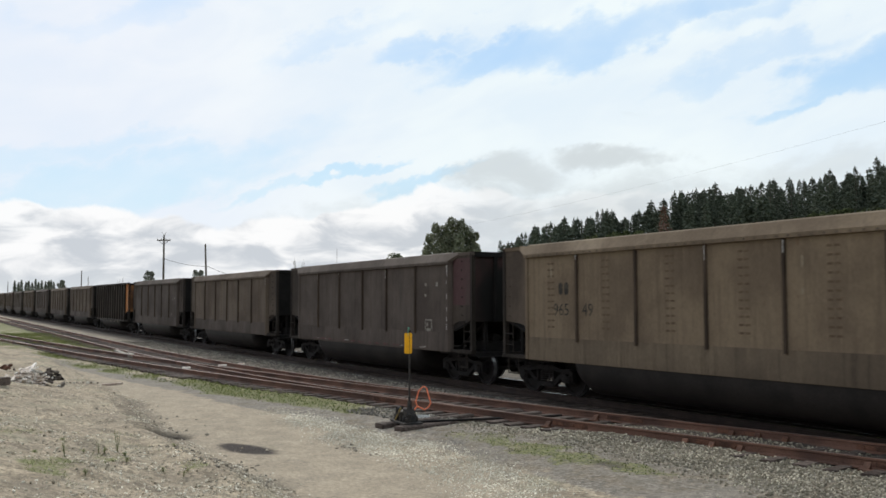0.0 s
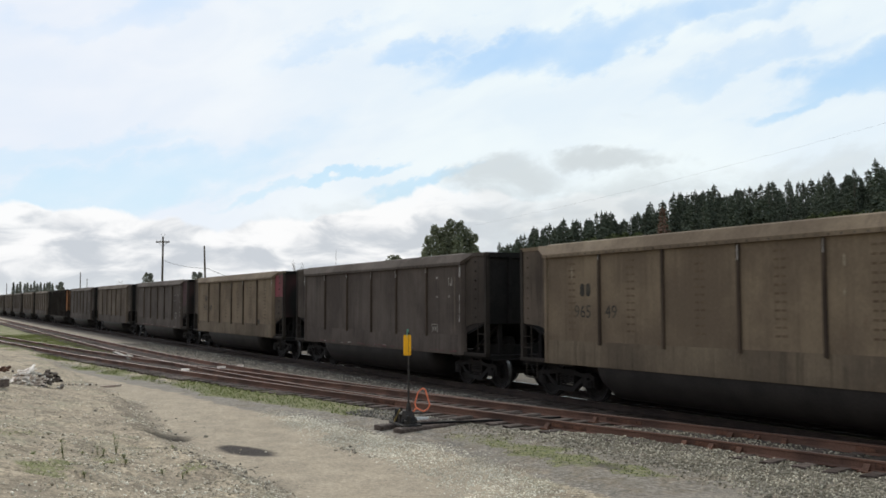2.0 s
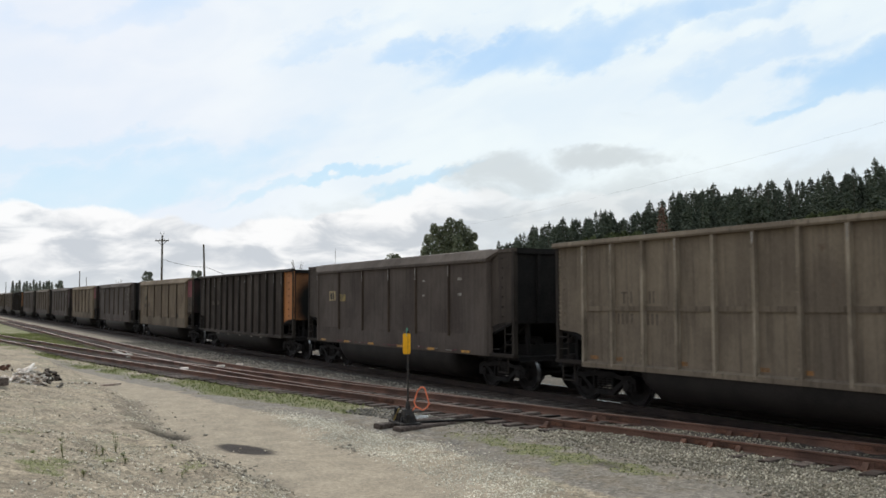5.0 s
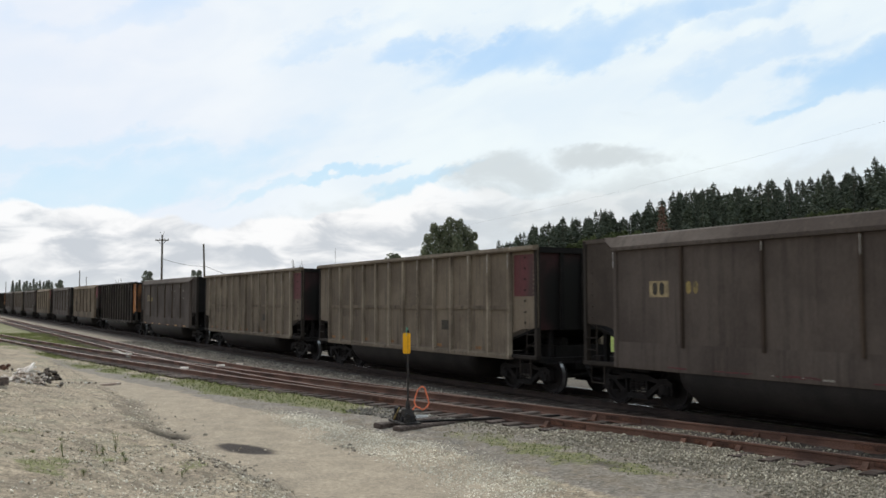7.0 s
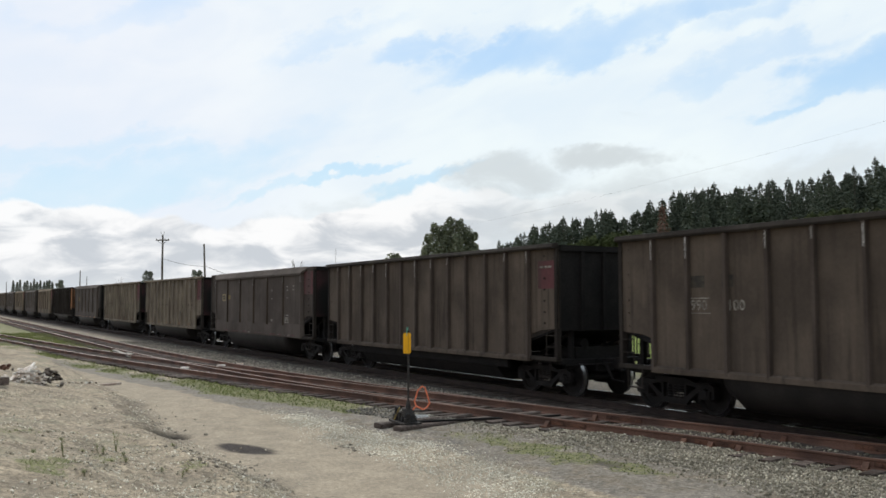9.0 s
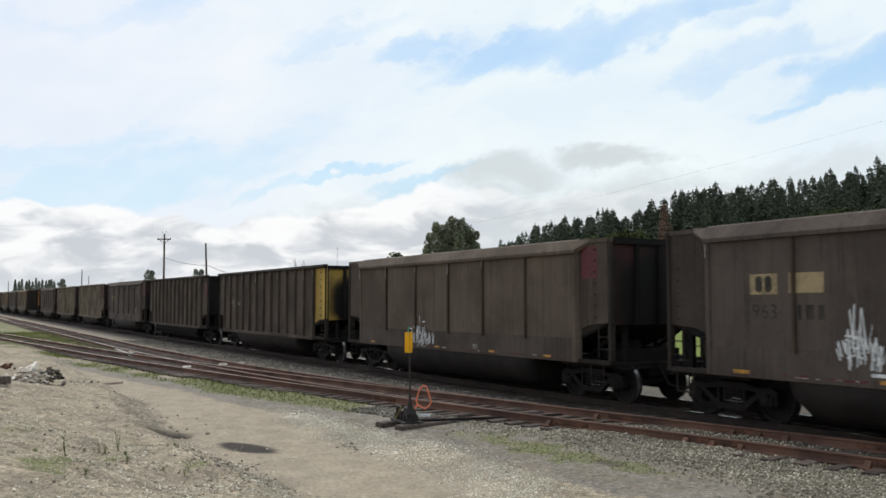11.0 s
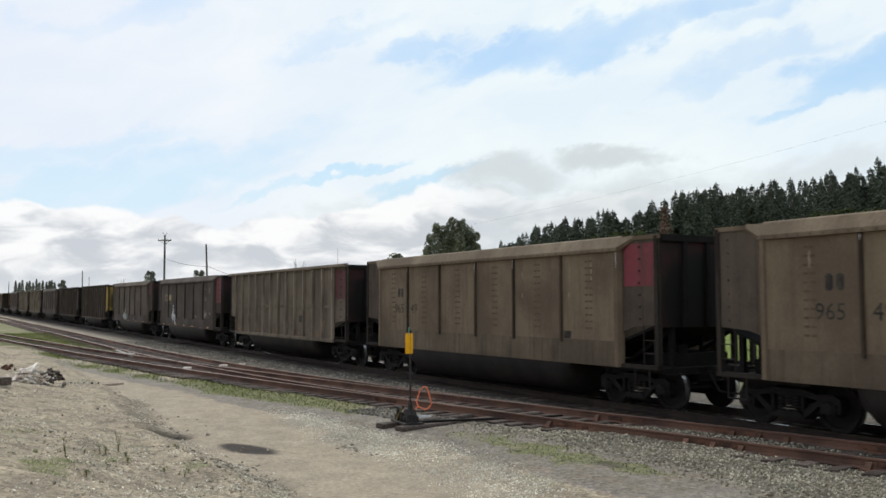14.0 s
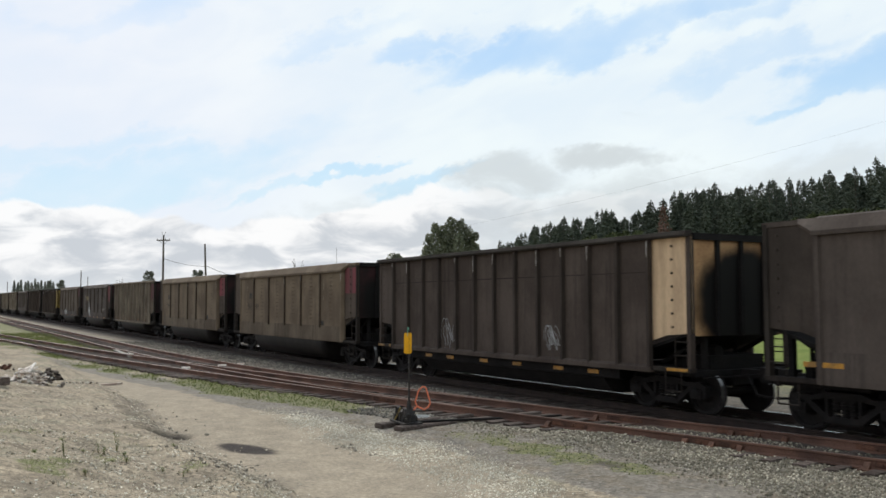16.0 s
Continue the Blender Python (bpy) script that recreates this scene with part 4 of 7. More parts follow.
def add_ends(car, paint, end_name, lip, painted=1.0, half=7.22, bay=6.03, cut=(1.66, 1.86)):
    """End bays with their cut-away lower corners, ladders, platforms and couplers, at both ends of the car."""
    end_paint = ENDMAT.get(end_name)
    for e in (-1, 1):
        tone = end_paint if (e == 1 and end_paint) else paint
        yb = 1.47
        for s in (-1, 1):
            bm = bmesh.new()
            along_y(bm, [(e * (bay - 0.02), cut[0]), (e * (bay + 0.42), cut[0] + (cut[1] - cut[0]) * 0.68), (e * half, cut[1]), (e * half, lip), (e * (bay - 0.02), lip)], s * (yb - 0.05), s * yb)
            whole = e == 1 and end_paint and painted >= 1
            part("bay_panel", bm, tone if whole else paint, car, "grimy end panel with bolt heads")
            if e == 1 and end_paint and not whole:
                bm = bmesh.new()
                box(bm, bay + 0.12, half - (0.12 if painted > 0.5 else 0.48), s * (yb - 0.01), s * (yb + 0.004), lip - 0.12 - painted * 1.5, lip - 0.12)
                part("end_patch", bm, tone, car, "faded coloured patch on the end panel")
            bm = bmesh.new()
            for k in range(7):
                z = cut[1] + 0.12 + k * (lip - cut[1] - 0.32) / 6
                for x, r in ((bay + 0.62, 0.026),) if e == 1 else ((half - 0.3, 0.02),):
                    rod(bm, (e * x, s * yb, z), (e * x, s * (yb + 0.03), z), r, 6)
            tagged(part("bolt_strip", bm, PAINT["sooty"] if e == 1 else paint, car), kind="stuff")
            bm = bmesh.new()
            box(bm, e * (half - 0.10), e * half, s * (yb - 0.10), s * (yb + 0.03), 0.92, lip + 0.02)
            part("corner_post", bm, PAINT["sooty"] if end_name != "cream" else paint, car)
            bm = bmesh.new()
            rod(bm, (e * (half - 0.45), s * (yb + 0.01), 0.98), (e * (half - 0.45), s * (yb + 0.01), cut[1] - 0.05), 0.016, 6)
            part("ladder_post", bm, PAINT["sooty"], car)
            for z in (1.24, 1.52):
                bm = bmesh.new()
                rod(bm, (e * (half - 0.45), s * (yb + 0.02), z), (e * (half - 0.05), s * (yb + 0.02), z), 0.013, 6)
                part("rung", bm, PAINT["sooty"], car)
            bm = bmesh.new()
            box(bm, e * (bay + 0.05), e * half, s * (yb - 0.12), s * (yb + 0.06), 0.90, 0.985)
            part("bay_sill", bm, PAINT["sooty"], car)
            bm = bmesh.new()
            a, b, y = half - 0.72, half - 0.27, s * (yb + 0.03)
            rod(bm, (e * a, y, 0.93), (e * a, y, 0.50), 0.016, 6)
            rod(bm, (e * b, y, 0.93), (e * b, y, 0.50), 0.016, 6)
            rod(bm, (e * (a - 0.01), y, 0.50), (e * (b + 0.01), y, 0.50), 0.018, 6)
            part("stirrup", bm, PAINT["sooty"], car)
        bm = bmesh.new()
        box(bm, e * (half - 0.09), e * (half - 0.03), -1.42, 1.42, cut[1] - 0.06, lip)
        part("end_wall", bm, ENDWALL.get(end_name, GRIME_SHADE) if e == 1 else GRIME_SHADE, car, "coal-blackened end wall, shade of the gap painted in")
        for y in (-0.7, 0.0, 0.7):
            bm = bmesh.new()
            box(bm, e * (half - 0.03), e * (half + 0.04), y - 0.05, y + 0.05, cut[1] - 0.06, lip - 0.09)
            part("end_rib", bm, GRIME_SHADE, car)
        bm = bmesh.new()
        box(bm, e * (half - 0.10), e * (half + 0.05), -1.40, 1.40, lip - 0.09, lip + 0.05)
        part("end_cap", bm, GRIME_SHADE, car)
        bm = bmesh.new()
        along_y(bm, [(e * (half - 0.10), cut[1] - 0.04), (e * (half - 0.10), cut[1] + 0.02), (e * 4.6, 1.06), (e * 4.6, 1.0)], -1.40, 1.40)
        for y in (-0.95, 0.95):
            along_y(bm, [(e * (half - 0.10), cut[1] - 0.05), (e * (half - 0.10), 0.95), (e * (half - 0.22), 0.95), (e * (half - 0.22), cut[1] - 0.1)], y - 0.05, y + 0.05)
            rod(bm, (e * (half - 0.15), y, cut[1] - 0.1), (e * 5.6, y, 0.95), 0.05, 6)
        part("slope_sheet", bm, GRIME_SHADE, car)
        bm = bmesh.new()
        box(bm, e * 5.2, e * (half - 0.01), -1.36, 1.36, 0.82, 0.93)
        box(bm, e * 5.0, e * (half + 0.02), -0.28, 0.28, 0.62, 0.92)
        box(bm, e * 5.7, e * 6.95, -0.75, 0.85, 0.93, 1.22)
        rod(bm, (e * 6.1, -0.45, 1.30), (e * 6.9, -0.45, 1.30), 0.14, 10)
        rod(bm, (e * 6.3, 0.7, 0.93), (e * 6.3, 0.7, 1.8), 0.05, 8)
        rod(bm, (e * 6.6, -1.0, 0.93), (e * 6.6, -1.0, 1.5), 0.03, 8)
        part("platform", bm, GRIME_SHADE, car)
        bm = bmesh.new()
        box(bm, e * (half + 0.02), e * 7.72, -0.09, 0.09, 0.76, 0.94)
        along_z(bm, [(e * 7.70, -0.16), (e * 8.02, -0.19), (e * 8.085, -0.02), (e * 7.98, 0.04), (e * 8.05, 0.16), (e * 7.70, 0.13)], 0.70, 1.0)
        rod(bm, (e * 7.45, -0.25, 0.86), (e * 7.72, -0.25, 0.45), 0.028, 6)
        rod(bm, (e * 7.72, -0.25, 0.45), (e * 8.07, -0.20, 0.42), 0.028, 6)
        rod(bm, (e * 7.3, -1.35, 0.80), (e * 7.75, -0.1, 0.86), 0.018, 6)
        part("coupler", bm, IRON, car)


def add_underframe(car, tub, reflectors, deep=0.15):
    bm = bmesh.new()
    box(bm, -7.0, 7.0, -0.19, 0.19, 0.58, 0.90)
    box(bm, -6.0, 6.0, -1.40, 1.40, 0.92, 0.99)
    part("underframe", bm, GRIME_SHADE, car)
    if tub:
        bm = bmesh.new()
        half = [(1.50, 0.99), (1.51, 0.86), (1.48, 0.64), (1.38, 0.28 + deep * 0.8), (1.18, deep + 0.07), (0.9, deep)]
        prof = half + [(-y, z) for y, z in half[::-1]]
        rings = []
        for x, f, lift in ((-4.24, 0.30, 0.55), (-4.18, 0.72, 0.25), (-3.88, 1.0, 0.0), (3.82, 1.0, 0.0), (4.06, 0.72, 0.25), (4.12, 0.30, 0.55)):
            rings.append([bm.verts.new((x, y * (0.93 + 0.07 * f), 0.99 - (0.99 - z) * f)) for y, z in prof])
        n = len(prof)
        for a, b in zip(rings, rings[1:]):
            for i in range(n):
                bm.faces.new((a[i], a[(i + 1) % n], b[(i + 1) % n], b[i]))
        bm.faces.new(rings[0])
        bm.faces.new(rings[-1][::-1])
        ob = part("tub", bm, TUBMAT, car, "rounded dark steel tub hanging between the trucks")
        ob.data.polygons.foreach_set("use_smooth", [len(p.vertices) == 4 for p in ob.data.polygons])
    else:
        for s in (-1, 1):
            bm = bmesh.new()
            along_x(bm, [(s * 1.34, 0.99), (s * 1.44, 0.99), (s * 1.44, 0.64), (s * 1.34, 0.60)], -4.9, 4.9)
            part("lower_sill", bm, GRIME_SHADE, car)
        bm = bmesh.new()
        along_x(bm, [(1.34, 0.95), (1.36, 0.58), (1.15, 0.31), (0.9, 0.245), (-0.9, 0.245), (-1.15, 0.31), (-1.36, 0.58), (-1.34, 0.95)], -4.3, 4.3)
        part("belly", bm, GRIME_SHADE, car)
        if reflectors:
            for x in reflectors:
                bm = bmesh.new()
                box(bm, x - 0.19, x + 0.19, -1.452, -1.44, 0.70, 0.79)
                part("reflector", bm, REFLECT, car, "amber reflector strip")


# pale strips at post tops: scuff marks, and sun highlights painted in
def scuffs_and_glints(car, xs, y, z0, z1, seed, w=0.011):
    r = random.Random(seed)
    for x in xs:
        if r.random() < 0.7:
            bm = bmesh.new()
            h = r.uniform(0.15, 0.55) * (z1 - z0) * 0.38
            box(bm, x - w, x + w, y - 0.003, y, z1 - h, z1 - 0.02)
            part("worn_patch", bm, PALE_GREY, car)


def smooth_car(paint, end_paint, seed, welds=True, label="", painted=1.0):
    """Smooth-sided tub car: six broad panels between slim posts and an inward-sloping top chord."""
    car = empty("coal_car")
    tagged(car, label, "rail car", "coal cars of the train")
    body = PAINT[paint]
    bay, half = 6.03, 7.22
    posts = [bay, 4.00, 1.97, 0.09, -1.93, -3.97, -bay]
    for s in (-1, 1):
        bm = bmesh.new()
        along_x(bm, [(s * 1.566, 0.90), (s * 1.574, 1.00), (s * 1.574, 1.22), (s * 1.5605, 1.47), (s * 1.51, 1.47), (s * 1.53, 0.90)], -bay, bay)
        # tan and brown cars get a darker sill than their panels
        part("side_sill", bm, PAINT[{"tan": "tan_sill", "brown": "grey"}.get(paint, paint)], car, "side sill along the car's lower edge")
        for a, b in zip(posts[1:], posts):
            bm = bmesh.new()
            box(bm, a + 0.005, b - 0.005, s * 1.51, s * 1.56, 1.47, 3.49)
            part("side_panel", bm, body, car)
        for i, x in enumerate(posts[1:-1]):
            bm = bmesh.new()
            along_z(bm, [(x - 0.036, s * 1.555), (x - 0.024, s * 1.622), (x + 0.024, s * 1.622), (x + 0.036, s * 1.555)], 1.40, 3.51)
            # posts darker than panels: rust, and the shadow line beside them painted in
            part("side_post", bm, PAINT["rib"], car)
        for x in (posts[0], posts[-1]):
            e = 1 if x > 0 else -1
            bm = bmesh.new()
            along_z(bm, [(x - e * 0.10, s * 1.55), (x - e * 0.08, s * 1.605), (x + e * 0.02, s * 1.60), (x + e * 0.07, s * 1.50), (x + e * 0.07, s * 1.43), (x - e * 0.1, s * 1.43)], 0.91, 3.53)
            part("bay_post", bm, body, car)
        bm = bmesh.new()
        along_x(bm, [(s * 1.57, 3.47), (s * 1.635, 3.48), (s * 1.63, 3.56), (s * 1.50, 3.79), (s * 1.42, 3.825), (s * 1.40, 3.78), (s * 1.54, 3.51)], -bay - 0.04, bay + 0.04)
        for e in (-1, 1):
            x0, x1 = e * (bay + 0.04), e * (half + 0.01)
            prism(bm, [(1.57, 3.47, 1.47, 3.70), (1.63, 3.56, 1.49, 3.75), (1.50, 3.79, 1.46, 3.81), (1.40, 3.78, 1.40, 3.78)],
                  lambda p, k: ((x0, s * p[0], p[1]) if k == 0 else (x0 + (x1 - x0) * 0.35, s * p[2], p[3])))
            box(bm, x0 + (x1 - x0) * 0.33, x1, s * 1.40, s * 1.495, 3.70, 3.79)
        part("top_chord", bm, body, car)
        if s == -1:
            bm = bmesh.new()
            for k in range(48):
                x = -bay + 0.13 + k * 0.2505
                box(bm, x - 0.018, x + 0.018, -1.648, -1.63, 3.495, 3.53)
            tagged(part("rivet_strip", bm, PAINT["brown" if paint == "tan" else "black"], car), kind="stuff")
        if welds and s == -1:
            bm = bmesh.new()
            for a, b in zip(posts[1:], posts):
                for k in range(11):
                    z = 1.72 + k * 0.155
                    for o in (-0.075, 0.075):
                        c = (a + b) / 2 + o
                        box(bm, c - 0.055, c + 0.055, -1.564, -1.56, z, z + 0.042)
            tagged(part("weld_seam", bm, WELD, car, "broken rusty weld seam"), kind="stuff")
    add_underframe(car, True, ())
    add_ends(car, PAINT["black"] if paint in ("tan", "brown") else PAINT["coal"], end_paint, 3.74, painted)
    for x in (-TRUCK, TRUCK):
        add_truck(car, x)
    scuffs_and_glints(car, [x + 0.02 for x in posts], -1.627, 1.5, 3.47, seed)
    return car


def ribbed_car(paint, end_paint, seed, tub=True, belt=False, reflectors=(), label="", painted=1.0):
    """Rib-sided car: thirteen outside posts under a boxed top chord; belt adds a riveted band half-way up."""
    car = empty("coal_car")
    tagged(car, label, "rail car", "coal cars of the train")
    body = PAINT[paint]
    bay, half = 6.00, 7.14
    step = 2 * bay / 12
    posts = [bay - step * i for i in range(13)]
    for s in (-1, 1):
        bm = bmesh.new()
        along_x(bm, [(s * 1.46, 0.86), (s * 1.60, 0.86), (s * 1.60, 0.96), (s * 1.53, 1.0), (s * 1.46, 1.0)], -bay - 0.04, bay + 0.04)
        part("side_sill", bm, body, car)
        for a, b in zip(posts[1:], posts):
            bm = bmesh.new()
            box(bm, a + 0.004, b - 0.004, s * 1.45, s * 1.50, 1.0, 3.68)
            part("side_panel", bm, body, car)
        for x in posts:
            bm = bmesh.new()
            along_z(bm, [(x - 0.044, s * 1.495), (x - 0.037, s * 1.60), (x + 0.037, s * 1.60), (x + 0.044, s * 1.495)], 0.90, 3.68)
            # unbelted posts take the next darker paint in place of their shadow sides
            part("side_post", bm, PAINT["post" if belt else {"black": "slate", "slate": "coal", "coal": "sooty"}[paint]], car)
        bm = bmesh.new()
        along_x(bm, [(s * 1.42, 3.67), (s * 1.61, 3.67), (s * 1.625, 3.71), (s * 1.60, 3.79), (s * 1.44, 3.81), (s * 1.42, 3.79)], -half, half)
        part("top_chord", bm, PAINT["dun"] if belt else PAINT["sooty"], car)
        if belt and s == -1:
            bm = bmesh.new()
            for a, b in zip(posts[1:], posts):
                box(bm, a + 0.045, b - 0.045, -1.53, -1.50, 2.15, 2.26)
                for k in range(5):
                    for z in (2.18, 2.235):
                        x = a + 0.14 + k * (step - 0.28) / 4
                        box(bm, x - 0.016, x + 0.016, -1.546, -1.53, z - 0.014, z + 0.014)
            tagged(part("rivet_belt", bm, PAINT["dun"], car, "riveted belt half-way up the side"), kind="stuff")
            # rivet dashes that also paint each post's sunlit left edge
            bm = bmesh.new()
            chance = random.Random(seed + 5)
            for x in posts:
                for k in range(22):
                    z = 1.12 + k * 0.115
                    if chance.random() < 0.62:
                        box(bm, x - 0.030, x - 0.014, -1.610, -1.60, z, z + chance.uniform(0.03, 0.06))
            tagged(part("rivet_column", bm, HIGHLIGHT, car, "pale rivets and a lit edge painted down the posts"), kind="stuff")
            bm = bmesh.new()
            for x in (bay + 0.10, half - 0.13, -half + 0.13, -bay - 0.10):
                for k in range(17):
                    z = 1.80 + k * 0.11
                    box(bm, x - 0.018, x + 0.018, -1.484, -1.47, z, z + 0.045)
            tagged(part("rivet_column", bm, PAINT["post"], car, "pale rivets down the end panels' edges"), kind="stuff")
    add_underframe(car, tub, reflectors, 0.19)
    add_ends(car, body, end_paint, 3.70, painted, half, bay, (1.52, 1.70))
    for x in (-TRUCK, TRUCK):
        add_truck(car, x)
    scuffs_and_glints(car, posts, -1.603, 1.1, 3.66, seed)
    return car


def ghost_tag(car, x, y, z, wide=1.0, tall=1.0, seed=77):
    """Ragged strokes of white spray, crowded together and taller on one side."""
    r = random.Random(seed)
    bm = bmesh.new()
    for i in range(26):
        px = x + ((i % 13) * 0.066 + r.uniform(-.02, .02)) * wide
        top = (0.45, 0.50, 0.55, 0.95, 1.15, 1.2, 1.05, 0.95, 1.05, 0.7, 0.62, 0.66, 0.58)[i % 13] * tall
        lo = z + r.uniform(0.0, 0.35) * top + (0.12 if i % 13 < 3 else 0.0)
        hi = lo + r.uniform(0.35, 0.75) * top
        hi = min(hi, z + top + r.uniform(-.08, .04))
        lean, w = r.uniform(-.09, .09), r.uniform(0.010, 0.026)
        along_y(bm, [(px - w, lo), (px + w, lo + r.uniform(-.03, .03)), (px + w * 0.8 + lean, hi), (px - w * 0.6 + lean, hi - r.uniform(0, .06))], y - 0.002 - 0.0002 * i, y)
    for i in range(9):
        px, pz = x + r.uniform(0.0, 0.6) * wide, z + r.uniform(0.08, 0.95) * tall
        L, h, w = r.uniform(0.08, 0.22), r.uniform(-.08, .08), r.uniform(0.012, 0.022)
        along_y(bm, [(px, pz - w), (px + L, pz + h - w), (px + L, pz + h + w), (px, pz + w)], y - 0.008 - 0.0002 * i, y)
    return part("graffiti", bm, SPRAY, car)


def sill_flecks(car, seed):
    """Chipped red and pale paint left along the lower edge of the sill."""
    r = random.Random(seed)
    for mat, n in ((DIMRED, 34), (MARK_PALE, 9)):
        bm = bmesh.new()
        for i in range(n):
            x, w, z = r.uniform(-4.5, 5.8), r.uniform(0.03, 0.16), r.uniform(0.96, 0.99)
            box(bm, x - w, x + w, -1.5755 - 0.0001 * i, -1.572, z, z + r.uniform(0.015, 0.04))
        tagged(part("paint_chip", bm, mat, car), kind="stuff")


def company_mark(car, mat, x, y, z, h=0.34):
    """A two-part company mark, as plain rounded blocks."""
    x, w = along_side(x), h * 0.62
    for a, b in ((x - w, x - 0.03), (x + 0.03, x + w)):
        bm = bmesh.new()
        c = 0.05
        along_y(bm, [(a + c, z), (b - c, z), (b, z + c), (b, z + h - c), (b - c, z + h), (a + c, z + h), (a, z + h - c), (a, z + c)], y - 0.004, y)
        part("company_mark", bm, mat, car)


def scrawl(car, x, y, z, w, h, seed, turns=4.5):
    """Sprayed graffiti, as thin looping strokes with no letters in them."""
    r = random.Random(seed)
    a, b, c = r.uniform(0.16, 0.26), r.uniform(0, 6.28), r.uniform(1.7, 2.3)
    path = []
    for i in range(91):
        t = i / 90
        path.append(Vector((x + w * (0.12 + 0.62 * t + a * math.sin(6.28 * turns * t + b)), 0,
                            z + h * (0.5 + (0.34 + 0.12 * math.sin(c * 6.28 * t)) * math.cos(6.28 * turns * t * 1.07 + b)))))
    strokes = list(zip(path, path[1:]))
    for i in range(3):
        q = Vector((x + w * r.uniform(0.1, 0.8), 0, z + h * r.uniform(0.0, 0.4)))
        strokes.append((q, q + Vector((w * r.uniform(-.1, .3), 0, h * r.uniform(0.3, 0.6)))))
    bm = bmesh.new()
    for i, (p, q) in enumerate(strokes):
        d = q - p
        if d.length < 0.004:
            continue
        n = Vector((-d.z, 0, d.x)).normalized() * 0.0075
        d = d.normalized() * 0.004
        prism(bm, [p + n - d, q + n + d, q - n + d, p - n - d], lambda v, e: (v[0], y - (0.002 + 0.00003 * i) * (1 - e), v[2]))
    tagged(part("graffiti", bm, THINSPRAY, car), "thin white sprayed graffiti", kind="stuff")


GREY_LABEL = "coal-grimed dark grey smooth-sided coal car"
BROWN_LABEL = "grey-brown smooth-sided coal car with slim posts"
PROTO = {}


def build(kind):
    """One car of each look; like cars are copies."""
    if kind == "tan":
        c = smooth_car("tan", "red", 1, label="dusty tan smooth-sided coal car with red end patch", painted=0.62)
        company_mark(c, MARK_DARK, -4.66, -1.563, 2.52, 0.30)
        lettering("965", 0.42, MARK_DARK, c, -4.76, -1.561, 2.15)
        lettering("49", 0.42, MARK_DARK, c, -3.74, -1.561, 2.15)
        bars(c, MARK_DARK, [(4.08, 4.36, 1.48, 1.66)], -1.562)
        # soft highlights of the dented panels, painted as pale spots
        bm = bmesh.new()
        for x, z, w, h in ((-5.94, 3.10, 0.025, 0.16), (-4.99, 3.08, 0.025, 0.17), (2.35, 3.05, 0.022, 0.12), (2.34, 2.52, 0.02, 0.07), (4.30, 3.05, 0.028, 0.24), (4.28, 2.52, 0.025, 0.08), (5.12, 3.02, 0.026, 0.26)):
            along_y(bm, [(x + w * math.cos(k * 0.785), z + h * math.sin(k * 0.785)) for k in range(8)], -1.563, -1.56)
        tagged(part("rubbed_spot", bm, HIGHLIGHT, c, "pale spots painted in as soft highlights"), kind="stuff")
    elif kind == "grey":
        c = smooth_car("grey", None, 2, False, GREY_LABEL)
        bars(c, MARK_PALE, [(4.8, 4.88, 2.5, 2.56), (4.8, 4.95, 2.9, 2.95), (5.3, 5.4, 2.55, 2.62), (4.5, 4.75, 1.62, 1.66)], -1.562)
    elif kind == "grey_dim":
        c = smooth_car("grey", "faint", 17, False, "dark grey smooth-sided coal car with pale stencils, dull red end", 0.9)
        bars(c, MARK_PALE, [(4.62, 4.66, 1.50, 1.80), (5.02, 5.06, 1.50, 1.80), (4.62, 5.06, 1.80, 1.84), (4.70, 4.98, 1.48, 1.56), (4.72, 4.82, 1.62, 1.74), (4.6, 4.72, 2.86, 2.94), (4.6, 4.72, 2.52, 2.60), (5.3, 5.42, 2.84, 2.96)], -1.562)
        bars(c, PALE_GREY, [(6.02, 6.05, z, z + l) for z, l in ((3.2, 0.24), (2.9, 0.10), (2.45, 0.16), (2.1, 0.10), (1.8, 0.12), (1.55, 0.16))], -1.606, "worn_patch")
        sill_flecks(c, 25)
    elif kind == "grey_white":
        c = smooth_car("grey", None, 18, False, "dark grey smooth-sided coal car with white stencils, scuffed end post")
        bars(c, MARK_PALE, [(4.58, 4.70, 3.10, 3.17), (4.58, 4.68, 2.54, 2.60), (5.32, 5.36, 2.90, 3.12), (5.42, 5.55, 2.88, 2.96), (5.50, 5.55, 2.96, 3.14), (5.32, 5.41, 2.55, 2.62), (4.31, 4.33, 1.50, 1.76), (4.64, 4.66, 1.50, 1.76), (4.33, 4.64, 1.74, 1.76), (4.38, 4.45, 1.56, 1.68), (4.53, 4.59, 1.56, 1.68)], -1.562)
        bars(c, PALE_GREY, [(6.02, 6.045, z, z + l) for z, l in ((3.12, 0.36), (2.42, 0.20), (2.10, 0.26), (1.84, 0.20))], -1.606, "worn_patch")
        bars(c, FADED, [(5.66, 5.72, 1.55, 3.15)], -1.562, "worn_patch")
        sill_flecks(c, 26)
    elif kind == "grey_strip":
        c = smooth_car("grey", None, 16, False, "dark grey smooth-sided coal car with long amber reflector strips")
        for x in (-5.93, -3.0, 0.0, 3.0, 5.7):
            bm = bmesh.new()
            box(bm, x - 0.40, x + 0.40, -1.580, -1.572, 1.20, 1.29)
            part("reflector", bm, REFLECT, c)
    elif kind == "grey_gold":
        c = smooth_car("grey", "dim", 3, False, "dark grey smooth-sided coal car with faded gold mark", 0.62)
        bars(c, MARK_CREAM, [(-5.10, -4.52, 2.44, 2.78)], -1.562, "mark_panel")
